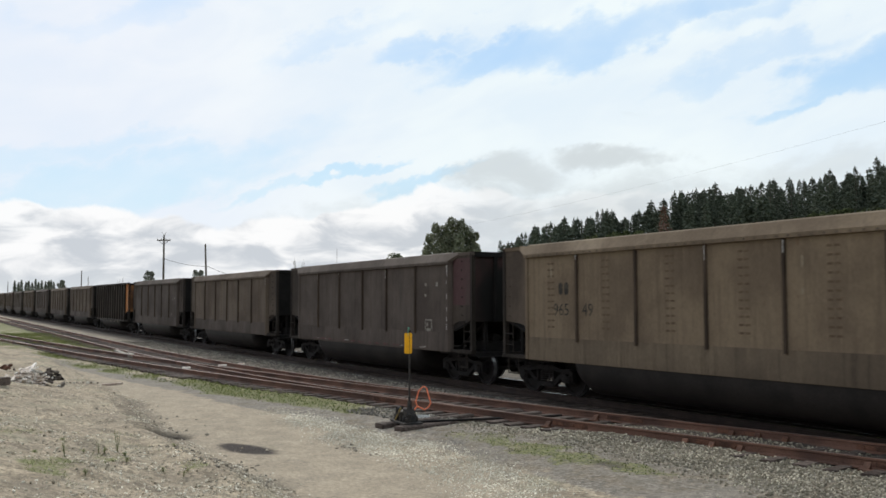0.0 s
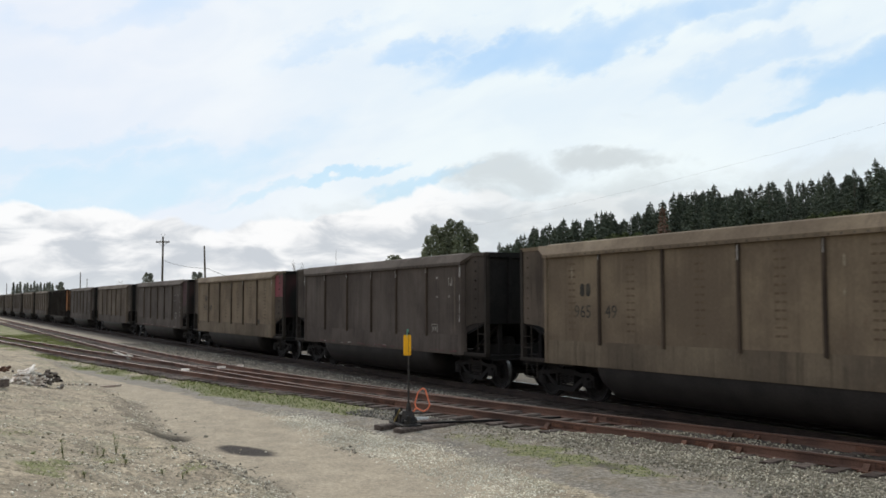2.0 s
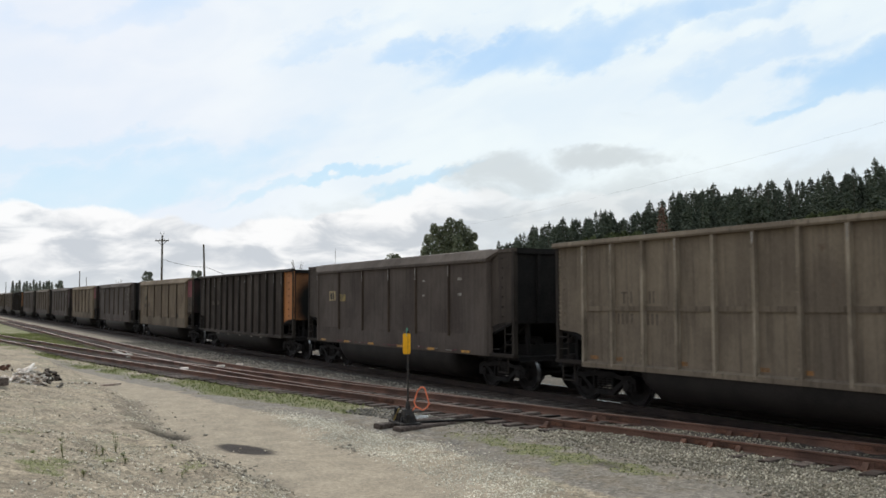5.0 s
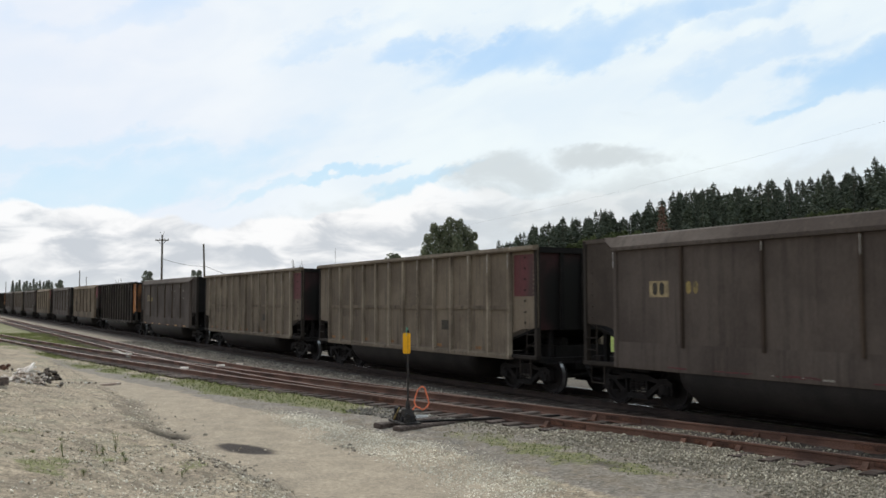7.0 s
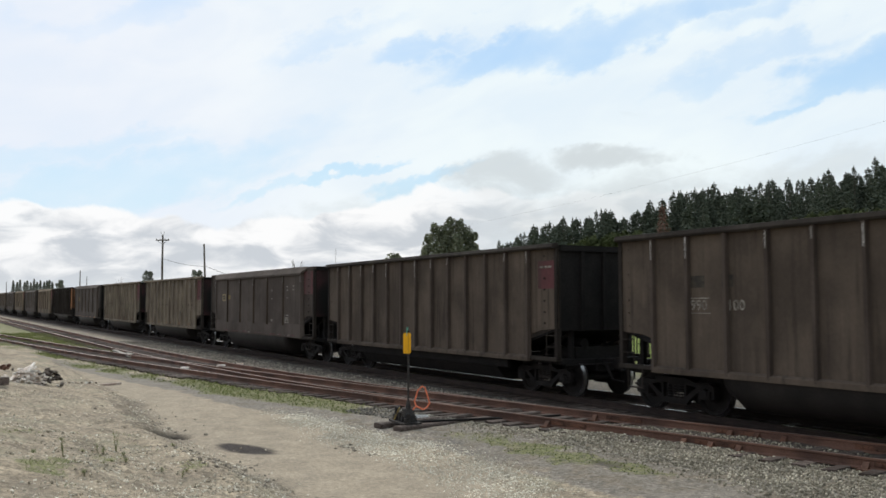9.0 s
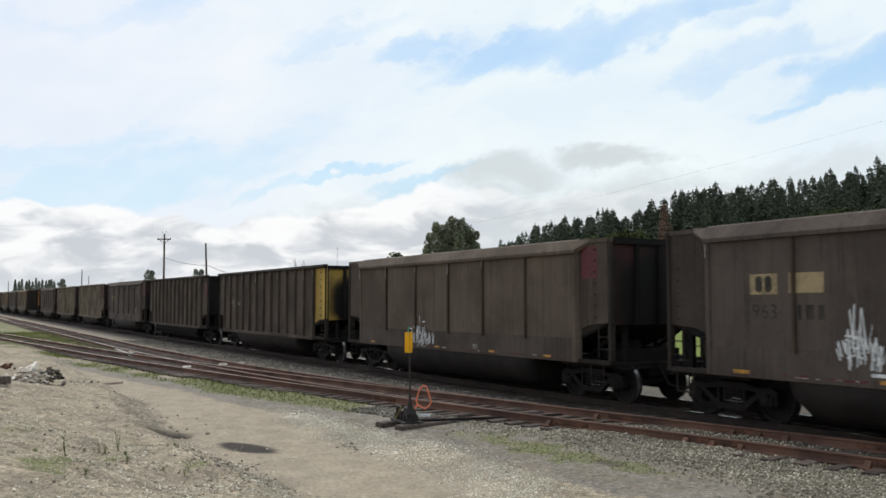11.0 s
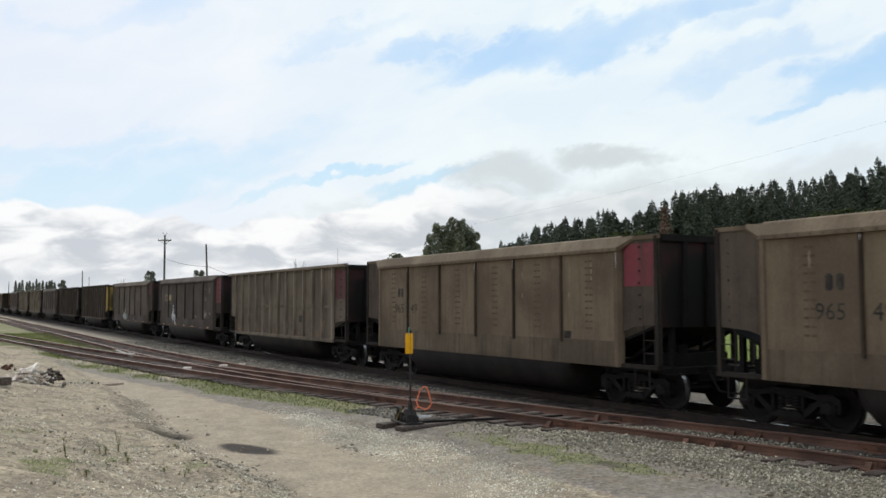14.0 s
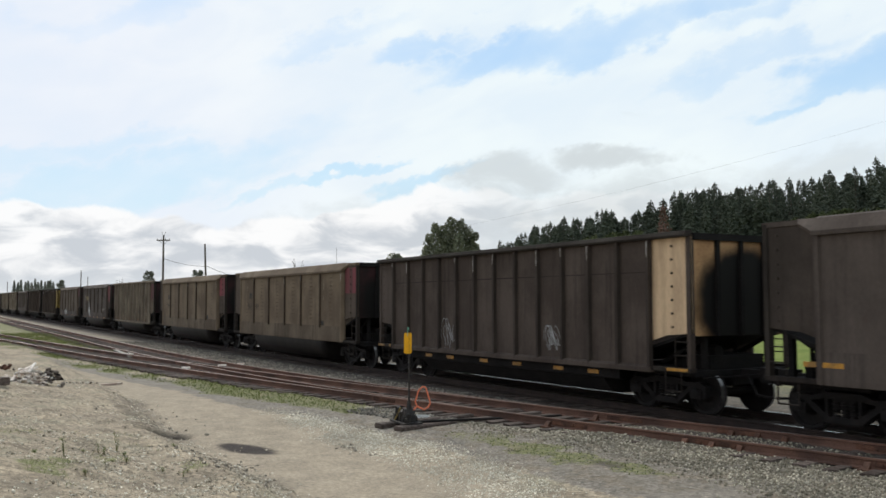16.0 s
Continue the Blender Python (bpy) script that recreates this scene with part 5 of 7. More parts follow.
        company_mark(c, MARK_DARK, -4.82, -1.567, 2.48, 0.27)
        company_mark(c, MARK_GOLD, -3.85, -1.563, 2.50, 0.26)
        sill_flecks(c, 22)
        bars(c, MARK_PALE, [(4.18, 4.22, 1.54, 1.80), (4.58, 4.62, 1.54, 1.80), (4.18, 4.62, 1.50, 1.54), (4.18, 4.62, 1.80, 1.84), (4.27, 4.34, 1.60, 1.75), (4.42, 4.50, 1.60, 1.75), (4.4, 4.52, 2.84, 2.90), (4.4, 4.52, 3.0, 3.06), (4.4, 4.52, 2.52, 2.58), (5.15, 5.27, 2.86, 2.92), (5.15, 5.27, 3.0, 3.08), (2.46, 2.56, 2.85, 2.91), (2.46, 2.56, 2.50, 2.55), (2.4, 2.6, 1.54, 1.62)], -1.562)
    elif kind == "grey_box":
        c = smooth_car("grey", None, 15, False, "dark grey smooth-sided coal car with amber reflectors")
        bars(c, MARK_CREAM, [(-5.10, -4.50, 2.44, 2.80)], -1.562, "mark_panel")
        company_mark(c, MARK_DARK, -4.80, -1.567, 2.48, 0.28)
        bars(c, MARK_GOLD, [(-4.06, -3.58, 2.42, 2.68)], -1.562, "mark_panel")
        sill_flecks(c, 24)
        bars(c, MARK_PALE, [(2.35, 2.5, 3.0, 3.06), (2.35, 2.5, 2.55, 2.61), (4.5, 4.7, 3.0, 3.08), (4.5, 4.7, 2.55, 2.63)], -1.562)
        for x in (-5.43, -3.3, -1.3, 0.9, 2.9, 4.9):
            bm = bmesh.new()
            box(bm, x - 0.22, x + 0.22, -1.579, -1.573, 0.94, 1.01)
            part("reflector", bm, REFLECT, c)
    elif kind == "grey_tag":
        c = smooth_car("grey", "red", 4, False, "dark grey smooth-sided coal car with white graffiti, red end", 0.85)
        bars(c, MARK_CREAM, [(-5.13, -4.5, 2.45, 2.83)], -1.562, "mark_panel")
        company_mark(c, MARK_DARK, -4.81, -1.567, 2.49, 0.30)
        bars(c, MARK_CREAM, [(-4.25, -3.5, 2.47, 2.83)], -1.562, "mark_panel")
        lettering("963", 0.40, MARK_DARK, c, -4.8, -1.561, 2.12)
        bars(c, MARK_DARK, [(-4.06, -3.98, 2.0, 2.26), (-3.88, -3.72, 2.0, 2.26), (-3.62, -3.50, 2.0, 2.26)], -1.562)
        tagged(ghost_tag(c, -3.08, -1.577, 1.16), "white sprayed graffiti", kind="stuff")
        bars(c, SPRAY, [(-2.62, -2.15, 1.08, 1.14)], -1.578)
        bars(c, MARK_PALE, [(4.2, 4.24, 1.55, 1.82), (4.64, 4.68, 1.55, 1.82), (4.2, 4.68, 1.51, 1.55), (4.2, 4.68, 1.82, 1.86), (4.28, 4.40, 1.59, 1.78), (4.46, 4.58, 1.59, 1.78), (5.3, 5.44, 1.70, 1.80), (2.3, 2.6, 1.52, 1.62)], -1.562)
        bars(c, MARK_PALE, [(4.38, 4.55, 2.45, 2.52), (4.38, 4.55, 2.60, 2.64), (4.38, 4.55, 3.05, 3.12), (5.12, 5.3, 2.9, 2.98), (5.15, 5.28, 3.04, 3.12)], -1.562)
        sill_flecks(c, 21)
        for x in (-5.2, -2.15, -0.2, 1.75, 4.95):
            bm = bmesh.new()
            box(bm, x - 0.2, x + 0.2, -1.579, -1.573, 0.97, 1.04)
            part("reflector", bm, REFLECT, c)
    elif kind == "brown":
        c = smooth_car("brown", None, 5, True, BROWN_LABEL)
    elif kind == "brown_tag":
        c = smooth_car("brown", "dim", 6, False, BROWN_LABEL + " and pale graffiti", 0.5)
        tagged(ghost_tag(c, -2.45, -1.578, 1.00, 2.0, 0.86, 78), "white sprayed graffiti", kind="stuff")
        sill_flecks(c, 23)
        for x in (-5.0, -0.6, 2.4, 4.9):
            bm = bmesh.new()
            box(bm, x - 0.15, x + 0.15, -1.579, -1.573, 0.97, 1.03)
            part("reflector", bm, REFLECT, c)
        bars(c, MARK_PALE, [(1.4, 1.65, 1.02, 1.16)], -1.578)
    elif kind == "brown_red":
        c = smooth_car("brown", "dim", 7, True, BROWN_LABEL + ", red end", 0.5)
    elif kind == "orange":
        c = ribbed_car("coal", "orange", 8, True, label="sooty black rib-sided coal car with orange end")
        for x in (-3.5, -1.76, 0.04, 1.82, 3.2):
            bm = bmesh.new()
            box(bm, x - 0.10, x + 0.10, -1.532, -1.490, 0.79, 0.84)
            part("marking", bm, MARK_PALE, c)
        bars(c, FADED, [(-4.92, -4.84, 2.26, 2.46), (-4.76, -4.68, 2.26, 2.46), (-4.60, -4.52, 2.26, 2.46), (-3.95, -3.87, 2.26, 2.46), (-3.79, -3.71, 2.26, 2.46)], -1.502)
    elif kind == "yellow":
        c = ribbed_car("black", "yellow", 9, True, label="sooty black rib-sided coal car with yellow end")
        bars(c, MARK_DARK, [(-5.15, -4.75, 2.62, 2.86), (-4.3, -4.0, 2.62, 2.86)], -1.503)
        bars(c, MARK_PALE, [(-5.2, -4.62, 2.10, 2.12), (-5.2, -4.62, 2.40, 2.42)], -1.503)
        lettering("990", 0.30, MARK_PALE, c, -4.92, -1.501, 2.26)
        lettering("100", 0.30, MARK_PALE, c, -3.95, -1.501, 2.26)
    elif kind == "red_rib":
        c = ribbed_car("black", None, 10, False, label="dark rib-sided coal car with open underframe and red mark")
        bm = bmesh.new()
        box(bm, 6.34, 7.12, -1.474, -1.47, 2.68, 3.38)
        part("marking", bm, DIMRED, c)
        bars(c, MARK_PALE, [(6.50, 6.78, 3.20, 3.25), (6.82, 6.98, 3.20, 3.25)], -1.478)
    elif kind == "cream":
        c = ribbed_car("slate", "cream", 11, False, reflectors=(-3.81, -2.53, -0.70, 0.90, 2.68, 4.0), label="sooty rib-sided coal car with cream end, amber reflectors")
        scrawl(c, -2.90, -1.504, 0.98, 0.80, 0.95, 12, 3.5)
        scrawl(c, 2.22, -1.504, 1.14, 0.72, 0.70, 13, 6.0)
        for x, w, y in ((-6.94, 0.19, -1.532), (-6.30, 0.06, -1.532), (6.78, 0.30, -1.532)):
            bm = bmesh.new()
            box(bm, x - w, x + w, y - 0.008, y, 0.92, 0.98)
            part("reflector", bm, REFLECT, c, "amber reflector strip")
        bm = bmesh.new()
        for k in range(12):
            x = -6.0 + k
            box(bm, x + 0.07, x + 0.93, -1.504, -1.50, 2.97, 2.99)
        tagged(part("panel_seam", bm, PAINT["sooty"], c), kind="stuff")
    else:
        c = ribbed_car("dun", "dim", 14, True, True, label="dun riveted rib-sided coal car with red end patch", painted=0.72)
        bm = bmesh.new()
        for x in (-5.7, -4.9, -2.93, -0.89, 0.05, 2.2, 4.4):
            box(bm, x - 0.15, x + 0.15, -1.504, -1.50, 1.05, 1.13)
        tagged(part("marking", bm, RUSTMARK, c), kind="stuff")
        bars(c, MARK_DARK, [(2.35, 2.75, 1.55, 1.83)], -1.502)
        bars(c, FADED, [(-4.86, -4.80, 2.32, 2.58), (-4.92, -4.72, 2.54, 2.58), (-4.62, -4.57, 2.32, 2.58), (-4.24, -4.19, 2.32, 2.58), (-4.19, -4.08, 2.32, 2.36), (-4.02, -3.97, 2.32, 2.58), (-3.91, -3.86, 2.32, 2.58)]
             + [(x, x + 0.07, 1.86, 2.10) for x in (-5.06, -4.92, -4.78, -4.62, -4.1, -3.96, -3.82)], -1.502)
    return c


# from the front of the train to its tail, as they pass
TRAIN = ["brown", "grey", "brown", "brown_red", "grey", "brown", "grey", "brown", "brown", "orange", "grey", "brown", "grey_dim", "tan", "grey_white", "tan", "orange",
         "grey_box", "dun", "dun", "grey_gold", "red_rib", "yellow", "brown_tag", "grey_tag", "dun", "tan", "tan", "cream", "grey_strip", "grey", "tan", "brown"]
FIRST = 13              # number of the front car; the car numbered 1 stands first in view at the start
CARS = []


def make_train():
    for i, kind in enumerate(TRAIN):
        if kind in PROTO:
            car = copy_thing(PROTO[kind], Matrix())
        else:
            car = PROTO[kind] = build(kind)
        CARS.append((FIRST - i, car))


make_train()

# ------------------------------------------------------------------ trees
def ahead_of(side, depth):
    """Ground place a given way off along the view's axis and to its right."""
    s, c = math.sin(radians(HEADING)), math.cos(radians(HEADING))
    return Vector((-s * depth + c * side * depth, c * depth + s * side * depth))


def conifer_arrays(height, seed, spread=0.13, whorls=62, bare=0.10):
    """Crown of whorled branches hung with small sprays; arrays of places and triangles."""
    r = np.random.RandomState(seed)
    V, F = [], []

    def spray(o, d, length, width):
        side = np.cross(d, r.normal(size=3))
        side *= width / (np.linalg.norm(side) + 1e-9)
        b = len(V)
        V.extend([o, o + d * length * 0.5 + side, o + d * length, o + d * length * 0.5 - side])
        F.extend([(b, b + 1, b + 2), (b, b + 2, b + 3)])

    lop = r.uniform(0.75, 1.25, 8)
    for i in range(whorls):
        t = (i + r.uniform(-.4, .4)) / whorls
        t = min(max(t, 0.0), 0.985)
        z = height * (bare + (1 - bare) * t)
        reach = height * spread * (1 - t) ** 0.72 * r.uniform(0.7, 1.2) + 0.12
        count = int(4 + 2 * (1 - t))
        a0 = r.rand() * 6.28
        for k in range(count):
            a = a0 + 6.28 * k / count + r.uniform(-.35, .35)
            length = reach * r.uniform(0.6, 1.12) * lop[int(a / 6.2832 * 8) % 8]
            d = np.array([math.cos(a), math.sin(a), 0.35 * t - 0.18 + r.uniform(-.12, .12)])
            steps = max(2, int(length / 0.55))
            for j in range(steps):
                q = (j + 0.5) / steps
                o = np.array([0, 0, z]) + d * length * q + np.array([0, 0, -0.22 * length * q * q])
                e = np.array([math.cos(a + r.uniform(-1.0, 1.0)) * 0.8, math.sin(a + r.uniform(-1.0, 1.0)) * 0.8, r.uniform(-1.1, -0.1)])
                spray(o, e / np.linalg.norm(e), 0.62 + 0.55 * (1 - t) * r.rand(), 0.20 + 0.10 * (1 - t))
            tip = np.array([0, 0, z]) + d * length * 0.85 + np.array([0, 0, -0.16 * length])
            spray(tip, d / np.linalg.norm(d), 0.25 * length + 0.2, 0.12)
    for k in range(10):
        spray(np.array([0, 0, height * (0.95 + 0.005 * k)]), np.array([0.25 * math.cos(k * 2.4), 0.25 * math.sin(k * 2.4), 1.0]) / 1.03, height * 0.022 + 0.1, 0.10)
    return np.array(V), np.array(F)


def broadleaf_arrays(lobes, per_lobe, leaf, seed):
    """Leaf clumps scattered through lobes (x, y, z, radius, flatness)."""
    r = np.random.RandomState(seed)
    V, F = [], []
    for x, y, z, rad, flat in lobes:
        n = per_lobe
        d = r.normal(size=(n, 3))
        d /= np.linalg.norm(d, axis=1)[:, None]
        p = d * (rad * r.uniform(0.25, 1.08, n) ** 0.5)[:, None]
        p[:, 2] *= flat
        p += (x, y, z)
        for q in p:
            u, w = r.normal(size=3), r.normal(size=3)
            u /= np.linalg.norm(u)
            w -= u * (w @ u)
            w /= np.linalg.norm(w)
            s = leaf * r.uniform(0.6, 1.4)
            b = len(V)
            V.extend([q - u * s, q + w * s * 0.6, q + u * s, q - w * s * 0.6])
            F.extend([(b, b + 1, b + 2), (b, b + 2, b + 3)])
    return np.array(V), np.array(F)


def tapered_trunk(bm, height, radius, seed, limbs=()):
    r = random.Random(seed)
    p, rad = Vector((0, 0, -0.6)), radius
    for i in range(6):
        q = Vector((r.uniform(-.06, .06) * height * 0.15, r.uniform(-.06, .06) * height * 0.15, height * (i + 1) / 6))
        rod(bm, p, q, rad, 8, rad * 0.82)
        p, rad = q, rad * 0.82
    for x, y, z, *_ in limbs:
        rod(bm, (0, 0, z * 0.55), (x * 0.9, y * 0.9, z), radius * 0.35, 6, radius * 0.08)


TREE_MESHES = []


def make_conifers():
    rnd = random.Random(11)
    protos = [(h, *conifer_arrays(h, 100 + i, sp)) for i, (h, sp) in enumerate(((24, 0.125), (21, 0.155), (26, 0.115), (18, 0.175), (22, 0.14), (16, 0.16), (25, 0.145)))]
    for h, v, f in protos:
        bm = bmesh.new()
        tapered_trunk(bm, h * 0.96, 0.28, int(h))
        TREE_MESHES.append((h, mesh_np("crown", v, f, CONIFER), finish(bm, "trunk", BARK), v, f))

    def plant(side, depth, top, k=None, mats=None):
        p = ahead_of(side, depth)
        z = float(land(p.x, p.y))
        want = max(6.0, top - z)
        h, crown, trunk, v, f = TREE_MESHES[rnd.randrange(7) if k is None else k]
        tree = empty("conifer_tree")
        tree.matrix_basis = pose(p.x, p.y, z, 0, 0, rnd.uniform(0, 360)) @ Matrix.Diagonal((want / h * rnd.uniform(0.8, 1.2),) * 2 + (want / h, 1))
        for name, me in (("trunk", trunk), ("crown", crown)):
            ob = new(name, me)
            ob.parent = tree
        return tagged(tree, "tall dark green conifer on the wooded hillside", "tree", "conifers along the skyline")

    # heights of the skyline: (side, tangent of the elevation)
    line = [(0.062, 0.062), (0.082, 0.068), (0.100, 0.0775), (0.114, 0.079), (0.134, 0.088), (0.150, 0.087), (0.175, 0.097), (0.200, 0.094), (0.232, 0.105), (0.258, 0.116),
            (0.300, 0.124), (0.340, 0.121), (0.365, 0.128), (0.400, 0.130), (0.430, 0.139), (0.462, 0.146), (0.490, 0.153), (0.530, 0.160), (0.570, 0.165)]
    ls, lt = [a for a, _ in line], [b + 0.0045 for _, b in line]
    side = 0.062
    while side < 0.56:
        depth = rnd.uniform(232, 285)
        e = float(np.interp(side, ls, lt)) * rnd.choice((0.88, 0.92, 0.955, 0.97, 0.99, 1.01))
        plant(side, depth, EYE[2] + e * depth)
        side += rnd.choice((0.002, 0.004, 0.005, 0.006, 0.009))
    for s, e, k in ((0.1005, 0.0795, 3), (0.1135, 0.080, 3), (0.1755, 0.0975, 2), (0.134, 0.0885, 0), (0.256, 0.1175, 2), (0.301, 0.1265, 0), (0.362, 0.1295, 2), (0.429, 0.142, 6), (0.481, 0.156, 2)):
        plant(s, 240, EYE[2] + (e + 0.003) * 240, k)
    # one dead reddish tree among them
    tree = plant(0.2435, 204, EYE[2] + 0.1045 * 204, 1)
    tagged(tree, "dead reddish-brown conifer among green ones", "tree")
    crown = next(o for o in tree.children if o.name.startswith("crown"))
    crown.data = crown.data.copy()
    crown.data.materials[0] = DEADTREE
    # the mass of the wood behind and below the skyline
    V, F, base = [], [], 0
    for i in range(300):
        s = rnd.uniform(0.06, 0.62)
        d = rnd.uniform(215, 310)
        e = float(np.interp(s, ls, lt)) * rnd.uniform(0.74, 0.955)
        p = ahead_of(s, d)
        z = float(land(p.x, p.y))
        want = max(5.0, EYE[2] + e * d - z)
        h, _, _, v, f = TREE_MESHES[rnd.randrange(7)]
        a = rnd.uniform(0, 6.28)
        c, sn = math.cos(a), math.sin(a)
        fat = want / h * rnd.uniform(1.1, 1.6)
        w = v * (fat, fat, want / h)
        V.append(np.stack([w[:, 0] * c - w[:, 1] * sn + p.x, w[:, 0] * sn + w[:, 1] * c + p.y, w[:, 2] + z], -1))
        F.append(f + base)
        base += len(v)
    tagged(new("wood", mesh_np("wood", np.concatenate(V), np.concatenate(F), CONIFER)), "dense dark conifer wood covering the hillside", "wood", kind="stuff")


def broad_tree(name, side, depth, width, top, bottom, seed, mat, label, lobes=16, per=230, leaf=0.42, spire=1.0):
    """A leafy tree whose crown spans the given width; heights are over the ground there."""
    r = random.Random(seed)
    p = ahead_of(side, depth)
    tree = empty(name, pose(p.x, p.y, float(land(p.x, p.y))))
    L = []
    for i in range(lobes):
        t = (i + 0.5) / lobes
        z = bottom + (top - bottom) * (0.12 + 0.78 * t)
        rr = width / 2 * (1 - abs(t - 0.38) ** 1.5 * spire) * 0.62
        a = i * 2.4 + r.uniform(-.4, .4)
        L.append((math.cos(a) * rr, math.sin(a) * rr, z, width * r.uniform(0.17, 0.25), r.uniform(0.9, 1.25)))
    for i in range(5):
        a = r.uniform(0, 6.28)
        L.append((math.cos(a) * width * 0.2, math.sin(a) * width * 0.2, top - width * r.uniform(0.08, 0.2), width * 0.10, 1.4))
    bm = bmesh.new()
    tapered_trunk(bm, top * 0.8, max(0.12, width * 0.03), seed, L)
    part("trunk", bm, BARK, tree)
    ob = new("crown", mesh_np("crown", *broadleaf_arrays(L, per, leaf, seed), mat))
    ob.parent = tree
    return tagged(tree, label, "tree")


def plume_tree():
    """A big many-stemmed tree: upright plumes of leaves that make an uneven outline."""
    r = random.Random(12)
    p = ahead_of(0.0065, 150)
    tree = empty("leafy_tree", pose(p.x, p.y, float(land(p.x, p.y)), 0, 0, HEADING))
    L = []
    for x, y, top, w in ((-3.8, 0, 10.6, 1.1), (-2.9, 0.8, 12.8, 1.2), (-2.0, -0.6, 14.4, 1.15), (-1.0, 0.5, 14.0, 1.25), (0.0, -0.4, 15.4, 1.2), (0.9, 0.7, 14.9, 1.2), (1.9, -0.5, 15.1, 1.15), (2.9, 0.3, 13.9, 1.15), (3.7, -0.3, 12.9, 1.0),
                         (4.3, 0.4, 11.0, 0.85), (-4.3, 0.3, 8.4, 0.9), (-0.5, 1.8, 12.5, 1.4), (1.5, -1.8, 12.5, 1.4)):
        top += 1.5
        z = top - w * 0.7
        k = 0.62
        while z > 3:
            L.append((x * (0.8 + 0.02 * z) + r.uniform(-.35, .35), y + r.uniform(-.5, .5), z, w * k * r.uniform(0.85, 1.15), 1.35))
            z -= w * 0.95
            k = min(1.25, k + 0.16)
    bm = bmesh.new()
    tapered_trunk(bm, 12, 0.35, 3, L[::6])
    part("trunk", bm, BARK, tree)
    ob = new("crown", mesh_np("crown", *broadleaf_arrays(L, 230, 0.19, 5), BROADLEAF))
    ob.parent = tree
    tagged(tree, "large dark green leafy tree standing alone behind the railway", "tree")


def poplar(px, top, depth, seed):
    r = random.Random(seed)
    p = ahead_of((px - 784) / FOCAL, depth)
    h = EYE[2] + (535 - top) / FOCAL * depth + 0.8
    tree = empty("poplar", pose(p.x, p.y, float(land(p.x, p.y))))
    L = []
    z = 2.0
    while z < h - 0.3:
        f = (z / h)
        L.append((r.uniform(-.12, .12), r.uniform(-.12, .12), z, 1.15 * math.sin(math.pi * min(1, 0.18 + f * 0.8)) ** 0.8 + 0.1, 1.3))
        z += 0.6
    bm = bmesh.new()
    tapered_trunk(bm, h * 0.85, 0.16, seed)
    part("trunk", bm, BARK, tree)
    ob = new("crown", mesh_np("crown", *broadleaf_arrays(L, 80, 0.26, seed), HAZYLEAF))
    ob.parent = tree
    tagged(tree, "slim upright poplar in a distant row", "tree", "poplar row")


def make_trees():
    make_conifers()
    plume_tree()
    broad_tree("bush", 0.046, 170, 4.6, 11.8, 5, 4, SHRUB, "rounded light green bush beside the large tree", 8, 160, 0.3)
    broad_tree("bush", 0.026, 175, 3.6, 10.2, 5, 5, SHRUB, "low light green bush beside the large tree", 8, 120, 0.3)
    for s, e, w, k in ((0.162, 0.068, 9, 31), (0.185, 0.072, 10, 32), (0.208, 0.074, 9, 33), (0.222, 0.070, 7, 34), (0.40, 0.094, 10, 35), (0.43, 0.097, 9, 36), (0.455, 0.099, 10, 37), (0.49, 0.10, 10, 38), (0.147, 0.062, 6, 39)):
        broad_tree("hillside_bush", s, 205, w, EYE[2] + e * 205 - float(land(*ahead_of(s, 205))), 2, k, SHRUB, "light green broad-leaved growth at the foot of the wood", 9, 170, 0.45)
    for s, e, w, k in ((-0.326, 0.0295, 3.3, 41), (-0.272, 0.0300, 3.8, 42)):
        broad_tree("small_tree", s, 210, w, EYE[2] + e * 210 + 1.2, 3.4, k, HAZYLEAF, "small round dark tree far behind the train", 12, 130, 0.18)
    broad_tree("small_tree", -0.052, 320, 9, EYE[2] + 0.0475 * 320, 6, 43, BROADLEAF, "low dark tree far behind the train", 8, 130, 0.5)
    # a row of poplars on the plain
    r = random.Random(9)
    for i, (px, top) in enumerate(((24, 501), (31, 503), (36, 499), (44, 503), (49, 500), (55, 504), (61, 498), (66, 503), (72, 500), (79, 503), (84, 500), (88, 499), (93, 503))):
        d = 520 + r.uniform(-20, 20)
        poplar(px, top, d, 60 + i)
    broad_tree("small_tree", (107 - 784) / FOCAL, 500, 5.2, EYE[2] + 36 / FOCAL * 500, 3, 80, HAZYLEAF, "taller round-topped tree closing the poplar row", 9, 110, 0.5, 0.5)
    # bare twigs showing over the cars
    for px, top, d in ((525, 455, 190), (212, 491, 330)):
        p = ahead_of((px - 784) / FOCAL, d)
        h = EYE[2] + (531 - top) / FOCAL * d + 0.6
        tree = empty("bare_tree", pose(p.x, p.y, float(land(p.x, p.y))))
        bm = bmesh.new()
        tapered_trunk(bm, h * 0.75, 0.16, 5)
        rr = random.Random(px)
        for i in range(11):
            a = rr.uniform(0, 6.28)
            z0 = h * rr.uniform(0.45, 0.75)
            rod(bm, (0, 0, z0), (math.cos(a) * 1.5, math.sin(a) * 1.5, h * rr.uniform(0.85, 1.0)), 0.07, 5, 0.015)
        part("trunk", bm, BARK, tree)
        tagged(tree, "leafless twiggy tree far behind the train", "tree")


make_trees()

